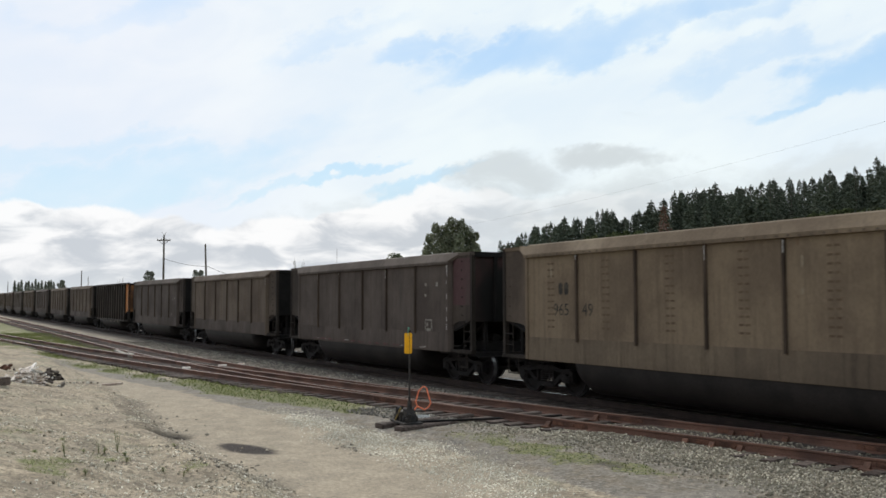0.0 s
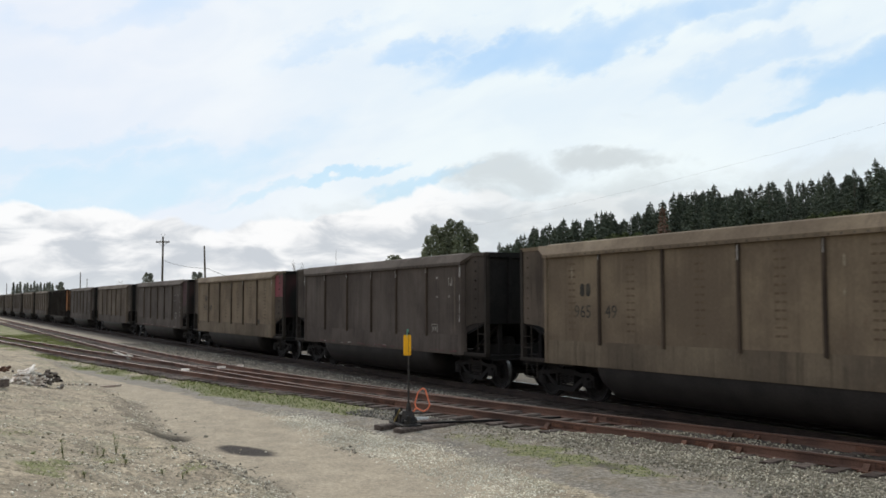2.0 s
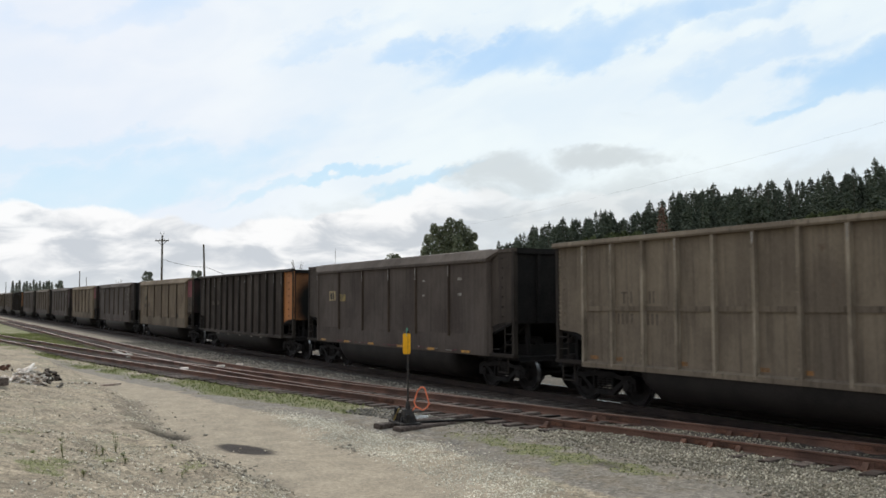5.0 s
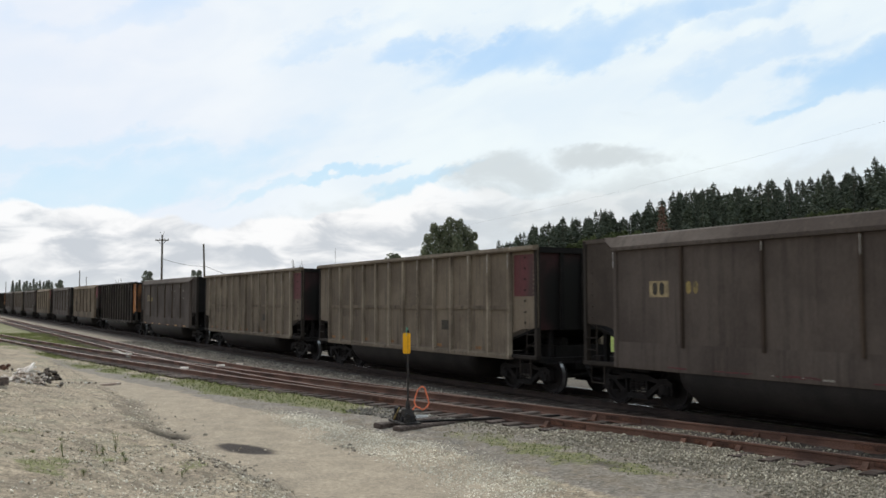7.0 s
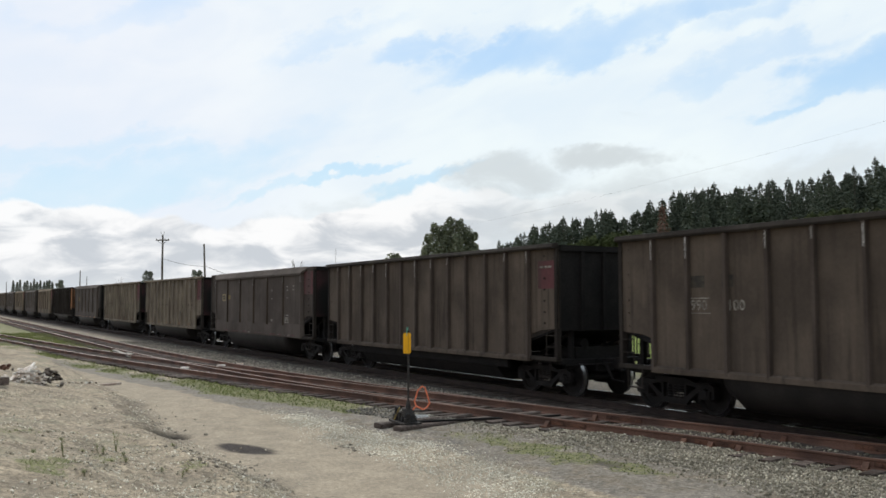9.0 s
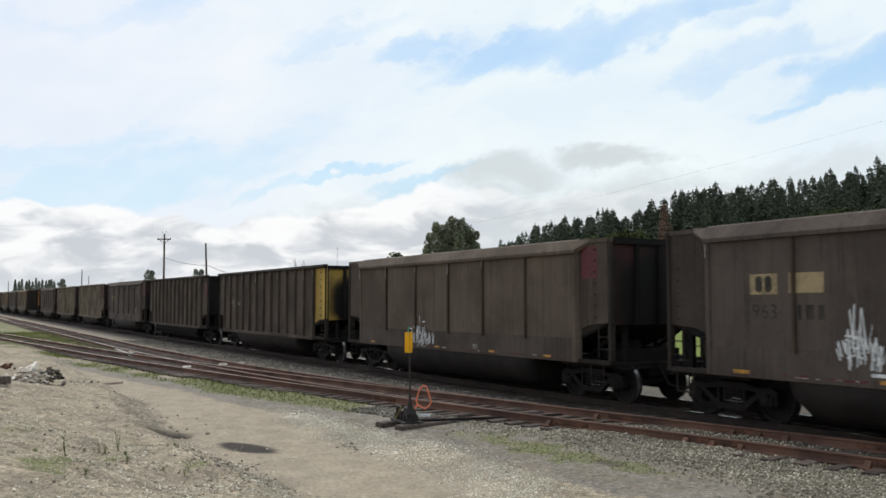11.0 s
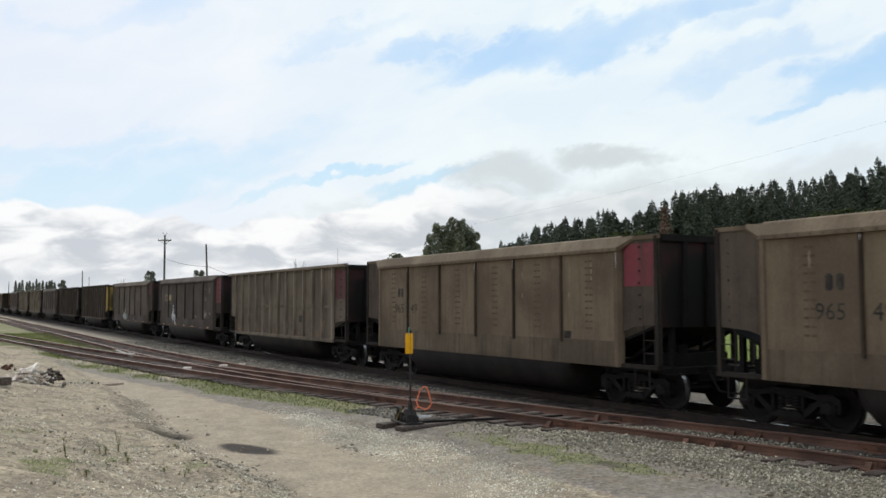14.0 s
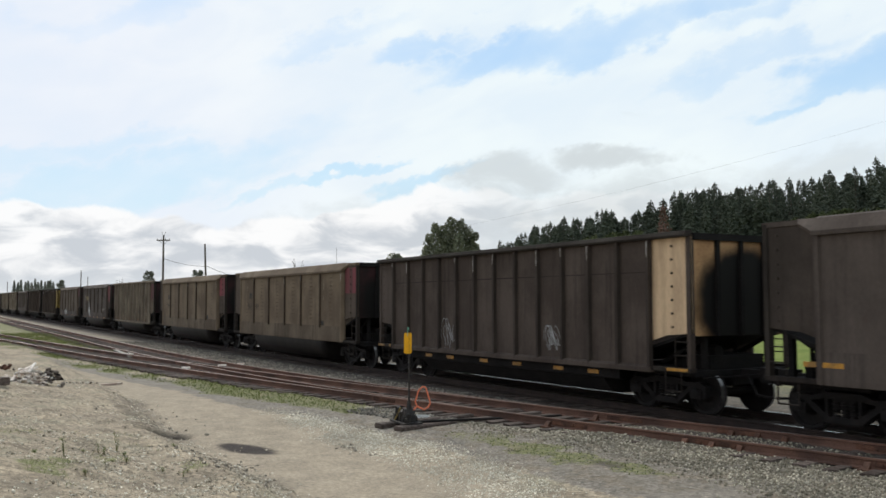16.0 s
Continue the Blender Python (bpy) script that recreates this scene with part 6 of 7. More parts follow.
# ------------------------------------------------------------------ poles and wires
def utility_pole(px, top_y, depth, lean=0.0, arm=False, radius=0.15, label=""):
    p = ahead_of((px - 784) / FOCAL, depth)
    z0 = float(land(p.x, p.y))
    h = EYE[2] + (531 - top_y) / FOCAL * depth - z0
    pole = empty("utility_pole", pose(p.x, p.y, z0, 0, 0, HEADING) @ pose(0, 0, 0, 0, lean, 0))
    bm = bmesh.new()
    rod(bm, (0, 0, -0.5), (0, 0, h), radius, 10, radius * 0.62)
    part("pole", bm, OLDWOOD, pole)
    if arm:
        bm = bmesh.new()
        box(bm, -0.85, 0.85, -0.15, -0.04, h - 0.75, h - 0.60)
        part("crossarm", bm, OLDWOOD, pole)
        for x in (-0.78, -0.3, 0.3, 0.78):
            bm = bmesh.new()
            rod(bm, (x, -0.095, h - 0.60), (x, -0.095, h - 0.44), 0.05, 8, 0.03)
            part("insulator", bm, PALE_GREY, pole)
        for s in (-1, 1):
            bm = bmesh.new()
            rod(bm, (s * 0.6, -0.1, h - 0.72), (0, -0.05, h - 1.25), 0.025, 6)
            part("brace", bm, IRON, pole)
        for x in (-0.22, 0.22):
            bm = bmesh.new()
            rod(bm, (0, 0, h - 0.1), (x, 0, h + 0.28), 0.02, 6)
            rod(bm, (x, 0, h + 0.24), (x, 0, h + 0.38), 0.045, 8, 0.03)
            part("insulator", bm, PALE_GREY, pole)
    tagged(pole, label, "utility pole")
    return p, z0, h


def wire(a, b, sag, r=0.022):
    cu = bpy.data.curves.new("wire", "CURVE")
    cu.dimensions, cu.bevel_depth, cu.bevel_resolution = "3D", r, 1
    sp = cu.splines.new("POLY")
    n = 14
    sp.points.add(n)
    for i in range(n + 1):
        t = i / n
        q = a.lerp(b, t) - Vector((0, 0, sag * 4 * t * (1 - t)))
        sp.points[i].co = (*q, 1)
    cu.materials.append(BLACKIRON)
    tagged(new("wire", cu), "thin dark wire strung between wooden poles", "wire")


def make_poles():
    pa, za, ha = utility_pole(287, 416, 115, 0, True, 0.17, "wooden utility pole with crossarm and insulators behind the train")
    pb, zb, hb = utility_pole(366, 432, 112, -2.2, False, 0.16, "leaning bare wooden pole behind the train")
    utility_pole(142, 479, 210, 0, False, 0.16, "plain wooden pole far down the line")
    utility_pole(154, 490, 260, 0, False, 0.13, "short plain pole far down the line")
    utility_pole(12, 499, 330, 0, False, 0.18, "plain wooden pole far down the line")
    p, z, h = utility_pole(594, 440, 170, 0, False, 0.045, "thin metal mast rising behind the train")
    a = Vector((pa.x, pa.y, za + ha - 3.0))
    b = Vector((pb.x, pb.y, zb + hb - 2.8))
    wire(a, b, 0.25)
    pc, zc, hc = utility_pole(470, 500, 108, 0, False, 0.13, "short wooden pole hidden behind the train")
    pd, zd, hd = utility_pole(790, 404, 152, 0, False, 0.14, "wooden pole standing inside the large tree's crown")
    pe, ze, he = utility_pole(1720, 168, 95, 0, False, 0.17, "tall wooden pole beyond the near end of the train")
    wire(Vector((pd.x, pd.y, zd + hd - 0.1)), Vector((pe.x, pe.y, ze + he - 0.1)), 0.9, 0.006)
    wire(b, Vector((pc.x, pc.y, zc + hc - 0.1)), 0.3)


make_poles()

# ------------------------------------------------------------------ the switch stand
def make_switch_stand():
    x, y = -16.72, 8.86
    g = float(land(x, y))
    for k, (hx, hy) in enumerate(((-17.03, 8.30), (-16.42, 8.44))):
        bm = bmesh.new()
        along_y(bm, [(-0.125, -0.12), (0.125, -0.12), (0.125, 0.10), (0.10, 0.125), (-0.10, 0.125), (-0.125, 0.10)], 0, 4.3)
        ob = new("head_block", finish(bm, "head_block", TIEWOOD))
        ob.matrix_basis = pose(hx, hy, g - 0.04, 0, 0, 9)
        tagged(ob, "long dark timber head block carrying the switch stand", "timber", "head blocks")
    top = g + 0.085
    stand = empty("switch_stand", pose(x, y, top, 0, 0, -7))
    bm = bmesh.new()
    box(bm, -0.52, 0.26, -0.24, 0.20, 0.0, 0.035)
    part("base_plate", bm, BLACKIRON, stand)
    bm = bmesh.new()
    along_y(bm, [(-0.13, 0.03), (0.14, 0.03), (0.12, 0.16), (0.05, 0.30), (-0.05, 0.30), (-0.09, 0.16)], -0.12, 0.10)
    for s in (-1, 1):
        rod(bm, (s * 0.17, -0.13, 0.0), (s * 0.17, -0.13, 0.12), 0.035, 8)
    rod(bm, (0, 0, 0.28), (0, 0, 0.46), 0.06, 12, 0.04)
    rod(bm, (-0.16, -0.06, 0.20), (0.16, -0.06, 0.16), 0.05, 10)
    rod(bm, (0.02, -0.16, 0.10), (0.02, 0.16, 0.10), 0.06, 10)
    box(bm, -0.20, -0.10, -0.16, 0.02, 0.03, 0.22)
    part("housing", bm, BLACKIRON, stand, "black cast-iron housing")
    bm = bmesh.new()
    rod(bm, (0, 0, 0.45), (0, 0, 1.92), 0.022, 10)
    part("mast", bm, BLACKIRON, stand)
    bm = bmesh.new()
    w, r = 0.080, 0.03
    ring = []
    for cx, cz, a0 in ((w - r, 0.43 - r, 0), (-w + r, 0.43 - r, 90), (-w + r, r, 180), (w - r, r, 270)):
        ring += [(cx + r * math.cos(radians(a0 + k * 30)), cz + r * math.sin(radians(a0 + k * 30))) for k in range(4)]
    along_y(bm, ring, -0.006, 0.006)
    tgt = part("target", bm, YELLOW, stand, "yellow rounded sheet-metal target")
    tgt.matrix_basis = pose(0, -0.03, 1.435, 0, 0, 60)
    bm = bmesh.new()
    box(bm, -0.006, 0.006, -0.08, 0.08, 1.80, 1.98)
    ob = part("second_target", bm, GREENP, stand, "green target seen nearly edge-on")
    ob.matrix_basis = pose(-0.06, 0.0, 0.0, 0, 0, 58)
    bm = bmesh.new()
    rod(bm, (-0.40, -0.12, 0.03), (-0.40, -0.10, 0.30), 0.055, 8, 0.05)
    rod(bm, (-0.40, -0.10, 0.26), (-0.24, -0.08, 0.30), 0.04, 8)
    box(bm, -0.46, -0.34, -0.18, -0.04, 0.03, 0.16)
    part("foot_latch", bm, BLACKIRON, stand)
    bm = bmesh.new()
    rod(bm, (-0.30, -0.20, 0.05), (-0.06, -0.17, 0.32), 0.018, 8)
    part("throw_lever", bm, MARK_GOLD, stand, "worn yellow throw lever")
    bm = bmesh.new()
    pts = [Vector((0.5 * a, 0.865 * a, h)) for a, h in ((0.03, 0.20), (0.165, 0.353), (0.13, 0.447), (0.20, 0.68), (0.294, 0.765), (0.353, 0.73), (0.447, 0.42), (0.40, 0.34), (0.318, 0.28), (0.165, 0.353))]
    for a, b in zip(pts, pts[1:]):
        rod(bm, a, b, 0.016, 8)
    part("handle_loop", bm, HOSE, stand, "bent orange handle loop")
    bm = bmesh.new()
    rod(bm, (0.05, 0.15, 0.03), (0.02, 2.1, 0.0), 0.025, 8)
    box(bm, 0.0, 0.07, 1.9, 3.6, -0.03, 0.01)
    part("throw_rod", bm, IRON, stand)
    tagged(stand, "black iron switch stand with tall mast and yellow target", "switch stand")


make_switch_stand()


# ------------------------------------------------------------------ small things on the ground
def chunk(bm, c, size, r, flat=0.6):
    m = Matrix.Translation(c) @ Euler((r.uniform(-.4, .4), r.uniform(-.4, .4), r.uniform(0, 6))).to_matrix().to_4x4()
    ret = bmesh.ops.create_icosphere(bm, subdivisions=1, radius=1, matrix=Matrix.Identity(4))
    for v in ret["verts"]:
        v.co = m @ Vector((v.co.x * size * r.uniform(.7, 1.2), v.co.y * size * r.uniform(.7, 1.1) * flat, v.co.z * size * flat * r.uniform(.7, 1.2)))


DARKCLOD = material("dark_clod", (0.085, 0.068, 0.055), (0.15, 0.12, 0.10), 5, 0.95, 0, 0.4, 30)
WHITEWOOD = material("sun_bleached_board", (0.86, 0.78, 0.70), (0.70, 0.60, 0.52), 4.0, 0.85, 0, 0.2, 40)
RUBBLE = material("pale_rubble", (0.70, 0.65, 0.58), (0.48, 0.43, 0.37), 5, 0.9, 0, 0.3, 40)


def make_rubble():
    r = random.Random(21)
    cx, cy = -27.4, 2.92
    g = float(land(cx, cy))
    pile = empty("rubble_pile", pose(cx, cy, g) @ Matrix.Scale(1.3, 4))
    # view-wise: pale splintered wood paints the sunlit flank, dark clods the shaded one
    for i in range(64):
        a, d = r.uniform(0, 6.28), abs(r.gauss(0, 0.30))
        x, y = -0.06 + math.cos(a) * d * 0.5, 0.22 + math.sin(a) * d * 0.9
        bm = bmesh.new()
        chunk(bm, (x, y, max(0.02, 0.34 - 0.45 * d) * r.uniform(0.3, 1.0)), r.uniform(0.04, 0.10), r, 0.5)
        part("lump", bm, (DARKCLOD, GRIME_SHADE, DARKCLOD, TIEWOOD, OLDWOOD)[i % 5], pile)
    for i in range(120):
        d = abs(r.gauss(0, 0.29))
        a = r.uniform(0, 6.28)
        x, y = 0.06 + math.cos(a) * d * 0.5, -0.24 + math.sin(a) * d * 0.95
        z = max(0.03, 0.42 - 0.50 * d) * r.uniform(0.2, 1.05)
        L, w = r.uniform(0.09, 0.30), r.uniform(0.03, 0.075)
        bm = bmesh.new()
        along_x(bm, [(-w, -0.02), (w * 0.8, -0.025), (w, 0.02), (-w * 0.7, 0.025)], -L, L)
        turn = Euler((r.uniform(-.35, .35), r.uniform(-.45, .45), r.uniform(0, 6.28))).to_matrix()
        for v in bm.verts:
            k = v.co.x / L
            v.co = turn @ (v.co * (1 - 0.3 * abs(k)) + Vector((0, 0.05 * k * k, -0.06 * k * k))) + Vector((x, y, z))
        part("splinter", bm, (WHITEWOOD, RUBBLE, WHITEWOOD, PALEWOOD)[i % 4], pile)
    for i in range(10):
        t = i / 9
        bm = bmesh.new()
        chunk(bm, (0.15 + r.uniform(-.08, .08), 0.55 + 0.6 * t, 0.03 - 0.02 * t), r.uniform(0.025, 0.05), r, 0.5)
        part("lump", bm, (RUBBLE, DARKCLOD)[i % 2], pile)
    tagged(pile, "heap of broken wood and rubble, pale lit flank, dark shaded flank", "rubble pile")
    g2 = float(land(-24.5, 1.74))
    bm = bmesh.new()
    box(bm, -0.2, 0.2, -0.16, 0.16, -0.03, 0.15)
    bmesh.ops.bevel(bm, geom=bm.edges[:], offset=0.02, segments=1)
    ob = new("timber_block", finish(bm, "timber_block", TIEWOOD))
    ob.matrix_basis = pose(-24.5, 1.74, g2, 0, 0, 25)
    tagged(ob, "short dark sawn timber block lying on sand", "timber")
    heap = empty("debris_heap", pose(-31.5, 2.30, float(land(-31.5, 2.30))))
    for i in range(16):
        bm = bmesh.new()
        chunk(bm, (r.gauss(0, 0.14), r.gauss(0, 0.2), r.uniform(0.0, 0.14)), r.uniform(0.06, 0.13), r, 0.6)
        part("lump", bm, (FRESHRUST, DARKCLOD)[i % 3 == 2], heap)
    tagged(heap, "low heap of reddish-brown debris on the sand", "rubble pile")


def board(x, y, z, l, w, turn, mat, label):
    bm = bmesh.new()
    box(bm, -l / 2, l / 2, -w / 2, w / 2, -0.03, 0.035)
    bmesh.ops.bevel(bm, geom=bm.edges[:], offset=0.01, segments=1)
    r = random.Random(int(x * 10))
    for v in bm.verts:
        v.co += Vector((r.uniform(-.02, .02), r.uniform(-.01, .01), r.uniform(-.006, .006)))
    ob = new("board", finish(bm, "board", mat))
    ob.matrix_basis = pose(x, y, z, 0, 0, turn)
    tagged(ob, label, "board", "loose boards by the track")




def make_boards():
    lab = "short bleached board lying beside the rusty rails"
    for x, y, l, turn in ((-35.2, 8.95, 0.30, 70), (-35.4, 9.80, 0.26, 70), (-35.5, 10.45, 0.30, 65), (-36.2, 11.42, 0.26, 60)):
        board(x, y, float(land(x, y)) + 0.09, l, 0.15, turn, WHITEWOOD, lab)
    for x, y, l, turn in ((-47.4, 8.75, 3.6, 176), (-44.4, 8.55, 2.8, 177), (-45.8, 8.95, 2.2, 172)):
        board(x, y, float(land(x, y)) + 0.12, l, 0.22, turn, MARK_PALE, "long weathered plank lying between the rails")
    board(-17.56, 9.64, float(land(-17.56, 9.64)) + 0.05, 0.28, 0.05, 62, SPRAY, "short white lath lying by the switch stand")
    board(-30.5, 5.35, float(land(-30.5, 5.35)) + 0.03, 0.9, 0.09, 120, PALEWOOD, "thin bleached stick lying on the sandy road")


make_rubble()
make_boards()

OCT_V = np.array([(1, 0, 0), (-1, 0, 0), (0, 1, 0), (0, -1, 0), (0, 0, 1), (0, 0, -1)], dtype=float)
OCT_F = np.array([(0, 2, 4), (2, 1, 4), (1, 3, 4), (3, 0, 4), (2, 0, 5), (1, 2, 5), (3, 1, 5), (0, 3, 5)])


def scatter_stones(name, x, y, size, seed, mat, label, sink=0.3):
    """Angular stones, each squashed and turned its own way."""
    r = np.random.RandomState(seed)
    n = len(x)
    z = land(x, y)
    V = OCT_V[None] * r.uniform(0.55, 1.25, (n, 6, 1)) * size[:, None, None]
    V = V * r.uniform(0.6, 1.1, (n, 1, 3))
    q = r.normal(size=(n, 4))
    q /= np.linalg.norm(q, axis=1)[:, None]
    w, i, j, k = q.T
    R = np.stack([1 - 2 * (j * j + k * k), 2 * (i * j - k * w), 2 * (i * k + j * w), 2 * (i * j + k * w), 1 - 2 * (i * i + k * k), 2 * (j * k - i * w),
                  2 * (i * k - j * w), 2 * (j * k + i * w), 1 - 2 * (i * i + j * j)], -1).reshape(n, 3, 3)
    V = np.einsum("nij,nvj->nvi", R, V) + np.stack([x, y, z + size * (0.5 - sink)], -1)[:, None]
    F = OCT_F[None] + (np.arange(n) * 6)[:, None, None]
    tagged(new(name, mesh_np(name, V.reshape(-1, 3), F.reshape(-1, 3), mat)), label, "stones", kind="stuff")


def make_stones():
    r = np.random.RandomState(5)
    n = 56000
    x = -4.5 - 15.5 * r.rand(n)
    off = -1.0 + 5.6 * r.rand(n)
    y = lead_y(x) - off
    keep = (off < np.interp(x, (-18, -14, -10, -6), (1.7, 2.0, 2.7, 4.4)) + 0.28 * r.randn(n)) & (r.rand(n) < np.where(off < 0.9, 0.35, 1.0)) & ~((x < -15.3) & (off < 1.45)) & (lead_y(x) - y > -0.6)
    keep &= ~((np.abs(off - 0.75) < 0.1))
    x, y = x[keep], y[keep]
    scatter_stones("ballast_stones", x, y, r.uniform(0.011, 0.036, len(x)), 6, STONES, "loose grey and pale ballast stones beside the rails")
    n = 15000
    x = -17.0 - 45 * r.rand(n) ** 1.6
    y = np.where(r.rand(n) < 0.6, 11.2 + 2.2 * r.rand(n), lead_y(x) - 1.4 - 1.0 * r.rand(n))
    lim = np.maximum(lead_y(x), np.where(branch_y(x) > 50, 0, branch_y(x))) + 1.2
    keep = (y > lim) | ((y < lead_y(x) - 1.3) & (x > -20))
    x, y = x[keep], y[keep]
    scatter_stones("ballast_stones", x, y, r.uniform(0.02, 0.05, len(x)), 7, DARKSTONES, "loose dusty grey ballast stones between the tracks")
    n = 34000
    x = -9.5 - 12.5 * r.rand(n)
    top = np.interp(x, (-22, -20.3, -18, -15.6, -14, -12.6, -11.3, -9.5), (7.7, 7.95, 7.9, 8.05, 8.4, 8.2, 7.95, 7.6))
    deep = np.interp(x, (-21, -17, -13), (0.55, 1.0, 1.35))
    y = top - deep * r.rand(n) ** 1.3 + 0.17 * r.randn(n)
    keep = r.rand(n) < (0.25 + 0.9 * smooth(-0.6, 0.5, lumps(x, y, 1.1, 51))) * smooth(-22.5, -16, x)
    x, y = x[keep], y[keep]
    scatter_stones("gravel", x, y, 0.007 + 0.021 * r.rand(len(x)) ** 2.0, 8, GRAVEL, "pale fine gravel along the road's edge", 0.6)
    n = 90000
    x = -9.5 - 22 * r.rand(n) ** 1.3
    y = bank_edge(x) + 0.15 - 4.2 * r.rand(n) ** 1.25
    clump = lumps(x, y, 0.9, 41) + 0.5 * lumps(x, y, 2.6, 42)
    keep = r.rand(n) < np.clip(0.30 + 0.60 * clump, 0.02, 1) * np.where(y > 4.3, 1.0, 0.75) * (0.25 + 0.75 * smooth(-22, -16.5, x))
    keep &= ((x + 18.5) / 0.8) ** 2 + ((y - 4.28) / 0.8) ** 2 > 1
    x, y = x[keep], y[keep]
    n = 1500
    ex = -10 - 16 * r.rand(n)
    ey = bank_edge(ex) - 0.2 + 0.30 * r.randn(n)
    x, y = np.concatenate([x, ex]), np.concatenate([y, ey])
    n = 170
    cx = np.concatenate([-14.4 + 0.9 * r.randn(n), -20.6 + 1.2 * r.randn(60), -14.9 + 0.6 * r.randn(40)])
    cy = np.concatenate([bank_edge(cx[:n]) - 0.35 + 0.34 * r.randn(n), 4.5 + 0.5 * r.randn(60), 6.9 + 0.12 * r.randn(40)])
    scatter_stones("clods", cx, cy, 0.02 + 0.05 * r.rand(len(cx)) ** 2, 19, CLODS, "brown earth clods along the bank's edge", 0.62)
    scatter_stones("bank_stones", x, y, 0.006 + 0.032 * r.rand(len(x)) ** 4.0, 9, PEBBLES, "scattered pale stones and clods on the sandy bank", 0.55)


def grass_blades(name, x, y, height, seed, mat, label, width=0.008, lean=0.5):
    r = np.random.RandomState(seed)
    n = len(x)
    z = land(x, y)
    a, b = r.uniform(0, 6.28, n), r.uniform(0, 6.28, n)
    base = np.stack([x, y, z - 0.01], -1)
    w = np.stack([np.cos(a), np.sin(a), np.zeros(n)], -1) * width
    tip = base + np.stack([np.cos(b) * lean * height, np.sin(b) * lean * height, height], -1)
    mid = base + (tip - base) * 0.5 + np.stack([np.zeros(n), np.zeros(n), height * 0.12], -1)
    V = np.stack([base - w, base + w, mid + w * 0.7, mid - w * 0.7, tip], 1)
    F = np.array([(0, 1, 2), (0, 2, 3), (3, 2, 4)])[None] + (np.arange(n) * 5)[:, None, None]
    tagged(new(name, mesh_np(name, V.reshape(-1, 3), F.reshape(-1, 3), mat)), label, "grass", kind="stuff")


def make_grass():
    r = np.random.RandomState(15)
    n = 300000
    x = -8.5 - 72 * r.rand(n) ** 1.5
    y = 0.5 + 13.5 * r.rand(n)
    t = masks(x, y)[1]
    keep = r.rand(n) < np.clip(t * 1.1 - 0.12, 0, 1) * 0.62
    x, y = x[keep], y[keep]
    scale = np.where(y < 5, 0.8, np.where((x > -16) & (y < 10.2), 0.55, 1.0)) * (1 + 0.02 * np.maximum(0, -x - 20))
    tall, low = r.uniform(0.025, 0.085, len(x)) * scale, y < 5
    grass_blades("grass", x[~low], y[~low], tall[~low], 16, GRASS, "short patchy green grass beside the rails", 0.010)
    grass_blades("bank_grass", x[low], y[low], tall[low], 17, WEED, "thin pale green grass on the sandy bank", 0.005, 0.8)


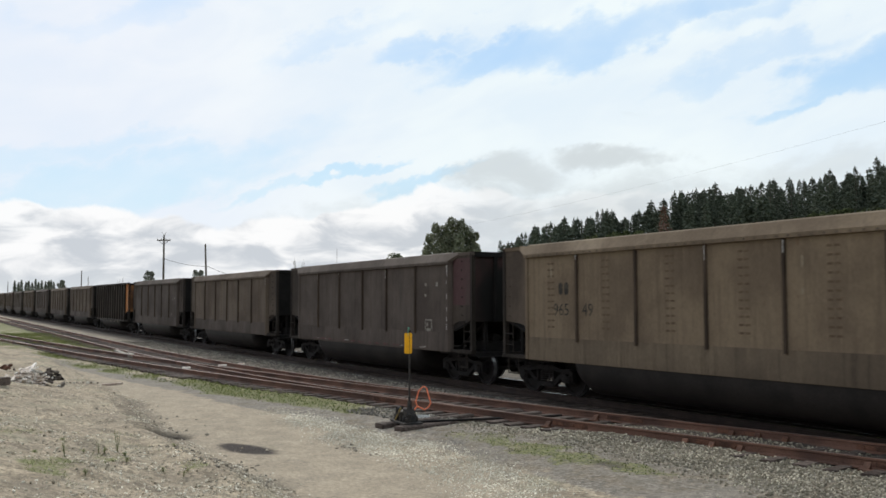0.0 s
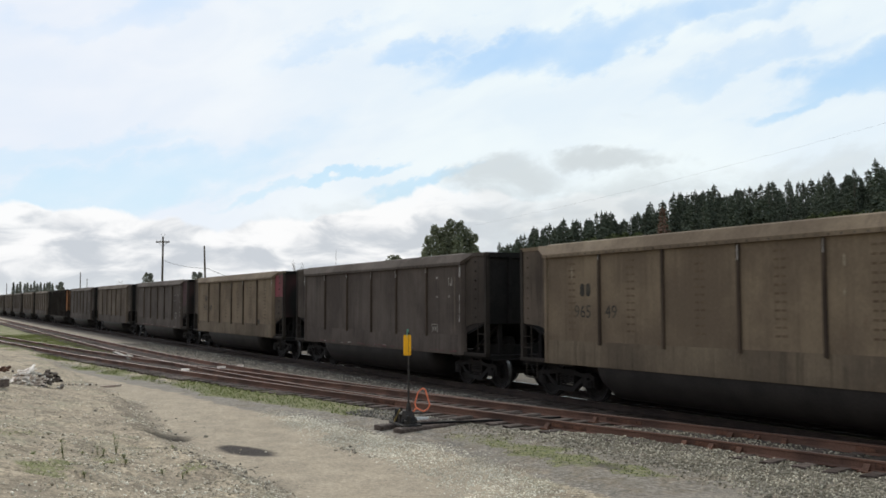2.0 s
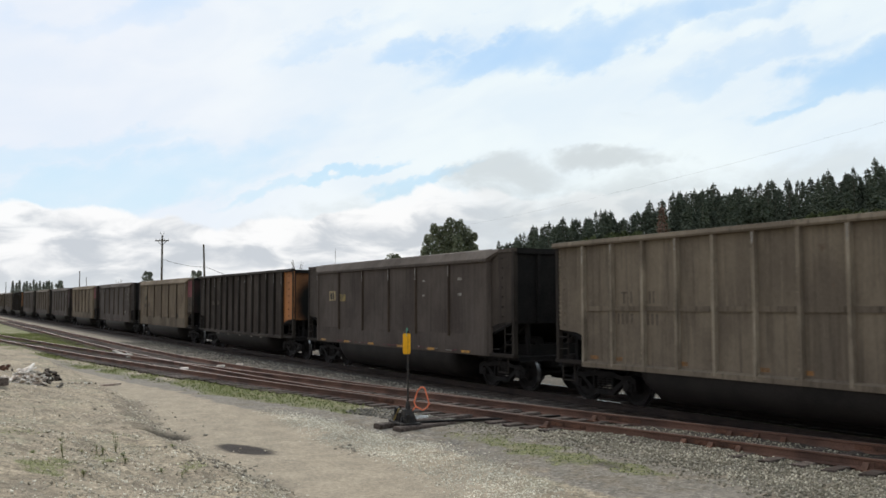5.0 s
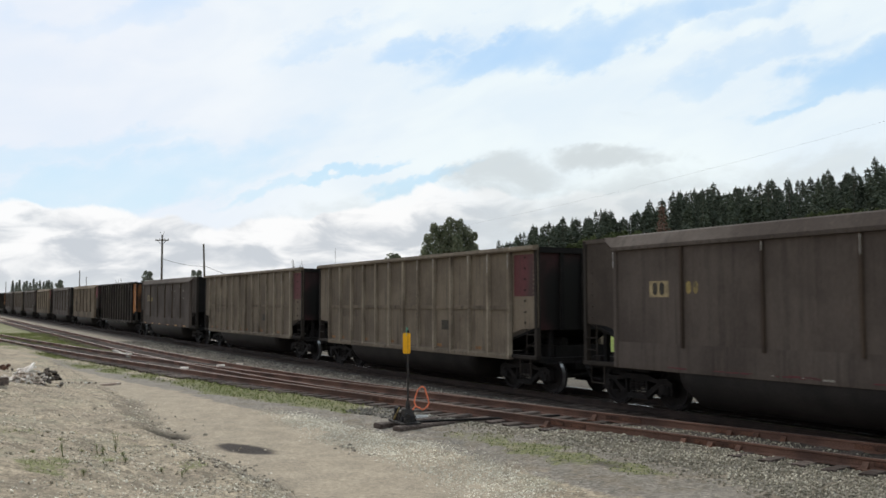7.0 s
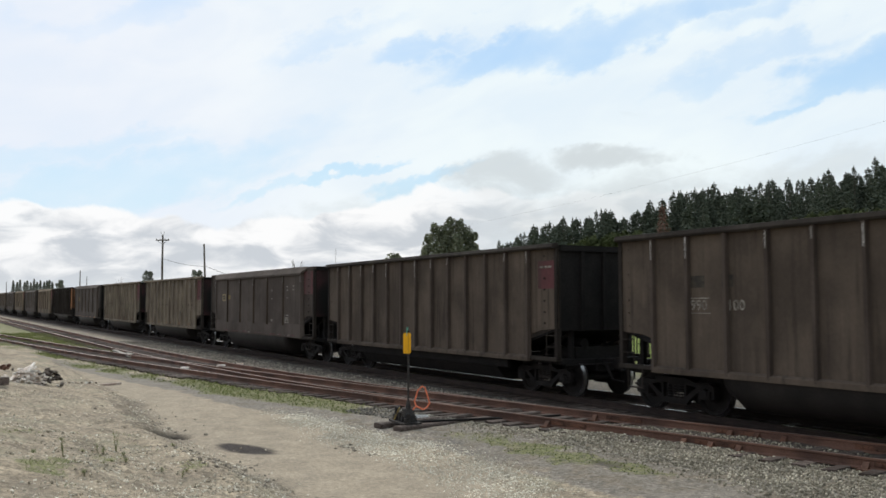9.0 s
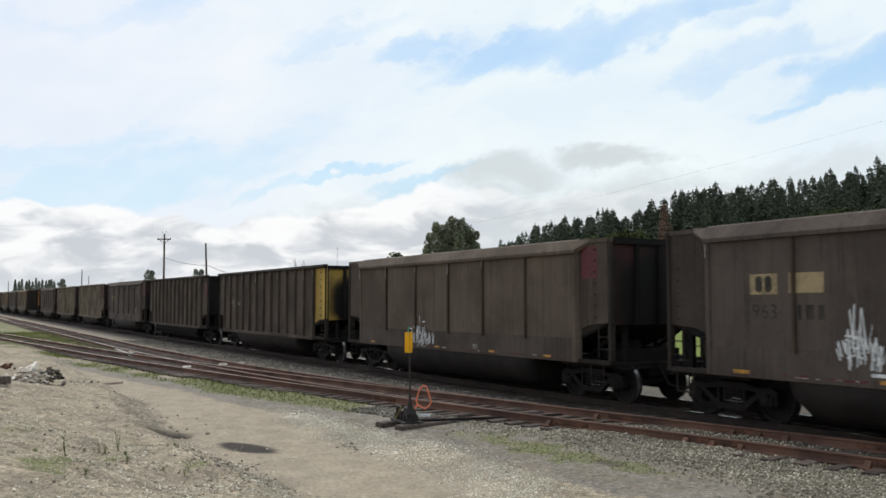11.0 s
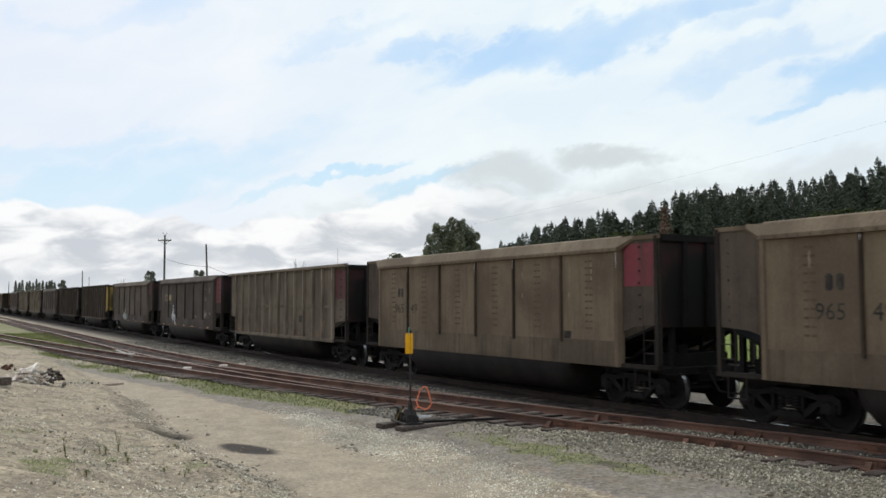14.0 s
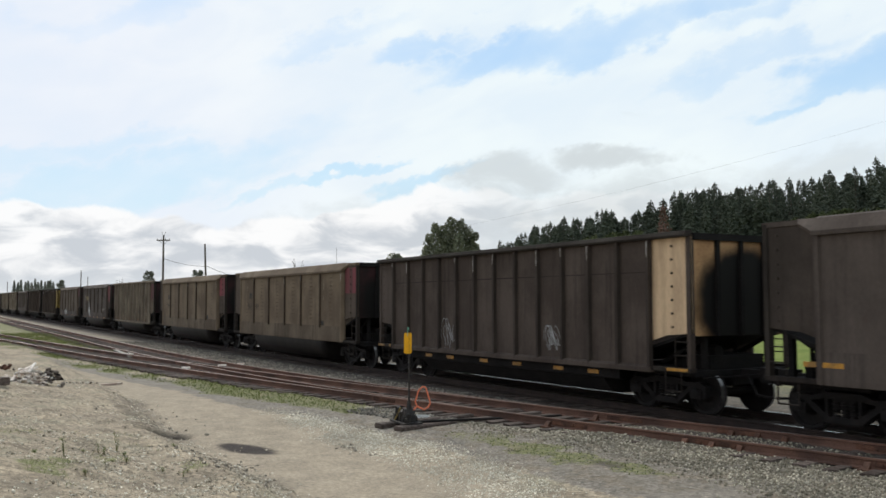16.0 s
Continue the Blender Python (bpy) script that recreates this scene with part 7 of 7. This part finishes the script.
def weed(x, y, h, seed):
    r = random.Random(seed)
    g = float(land(x, y))
    bm = bmesh.new()
    for s in range(r.randint(2, 4)):
        a = r.uniform(0, 6.28)
        tip = Vector((math.cos(a) * h * 0.14, math.sin(a) * h * 0.14, h * r.uniform(0.7, 1.0)))
        rod(bm, (0, 0, -0.02), tip, 0.006, 5, 0.003)
        for k in range(9):
            q = tip * r.uniform(0.25, 1.0)
            b = r.uniform(0, 6.28)
            d = Vector((math.cos(b), math.sin(b), r.uniform(-.1, .6))).normalized()
            w = d.cross(Vector((0, 0, 1))).normalized() * 0.009
            L = r.uniform(0.04, 0.09)
            n = d.cross(w).normalized() * 0.002
            top = [bm.verts.new(p) for p in (q + n, q + d * L * 0.5 + w + n, q + d * L + n, q + d * L * 0.5 - w + n)]
            bm.faces.new(top)
    me = finish(bm, "weed", WEED)
    ob = new("weed", me)
    ob.matrix_basis = pose(x, y, g)
    tagged(ob, "small leafy green weed growing from the sandy bank", "weed", "weeds on the bank")


def make_weeds():
    r = random.Random(31)
    for x, y, h in ((-14.1, 1.87, 0.26), (-15.0, 2.76, 0.36), (-14.8, 2.45, 0.14), (-14.6, 2.50, 0.12)):
        weed(x, y, h, int(h * 100))
    for i in range(12):
        weed(-14.0 + r.gauss(0, 1.0), 2.3 + r.gauss(0, 0.8), r.choice((0.04, 0.05, 0.06, 0.08)), 200 + i)


make_stones()
make_grass()
make_weeds()


# ------------------------------------------------------------------ what moves
SPEED = 15.62           # metres a second, away to the left
# how far each car stands ahead of even spacing, since the kinds differ a little in length
LEAD_BY = {1: 0.23, 0: 0.39, -1: 0.56, -2: 0.65, -3: 0.76, -4: 0.86, -5: 0.87, -6: 0.9, -7: 0.85, -8: 1.2, -9: 0.82, -10: 0.46, -11: 0.42, -12: 0.59, -13: 0.65, -14: 0.76, -15: 0.72}


def car_pose(number, t):
    ahead = LEAD_BY.get(number, 0.23 if number > 0 else 0.68)
    right = 7.78 - (29.26 + PITCH * (number - 1) + SPEED * t + ahead)
    x = right - HALF
    a, b = float(rise(x - TRUCK)), float(rise(x + TRUCK))
    return pose(x, MAIN_Y, (a + b) / 2, 0, -math.degrees(math.atan2(b - a, 2 * TRUCK)), 0)


def motions():
    times = [i * 0.5 for i in range(33)]
    for number, car in CARS:
        walk(car, [(t, car_pose(number, t)) for t in times])
    # every wheelset turns alike: one is keyed, the others follow the same action
    wheels = [o for _, car in CARS for o in car.children_recursive if o.name.startswith("wheelset")]
    per_frame = SPEED / FPS / WHEEL_R
    walk(wheels[0], [(i / FPS, pose(0, 0, 0, 0, -math.degrees(per_frame * i), 0)) for i in range(16 * FPS + 1)])
    keys = wheels[0].animation_data
    for w in wheels[1:]:
        w.rotation_mode = "QUATERNION"
        w.animation_data_create()
        w.animation_data.action = keys.action
        w.animation_data.action_slot = keys.action_slot


motions()
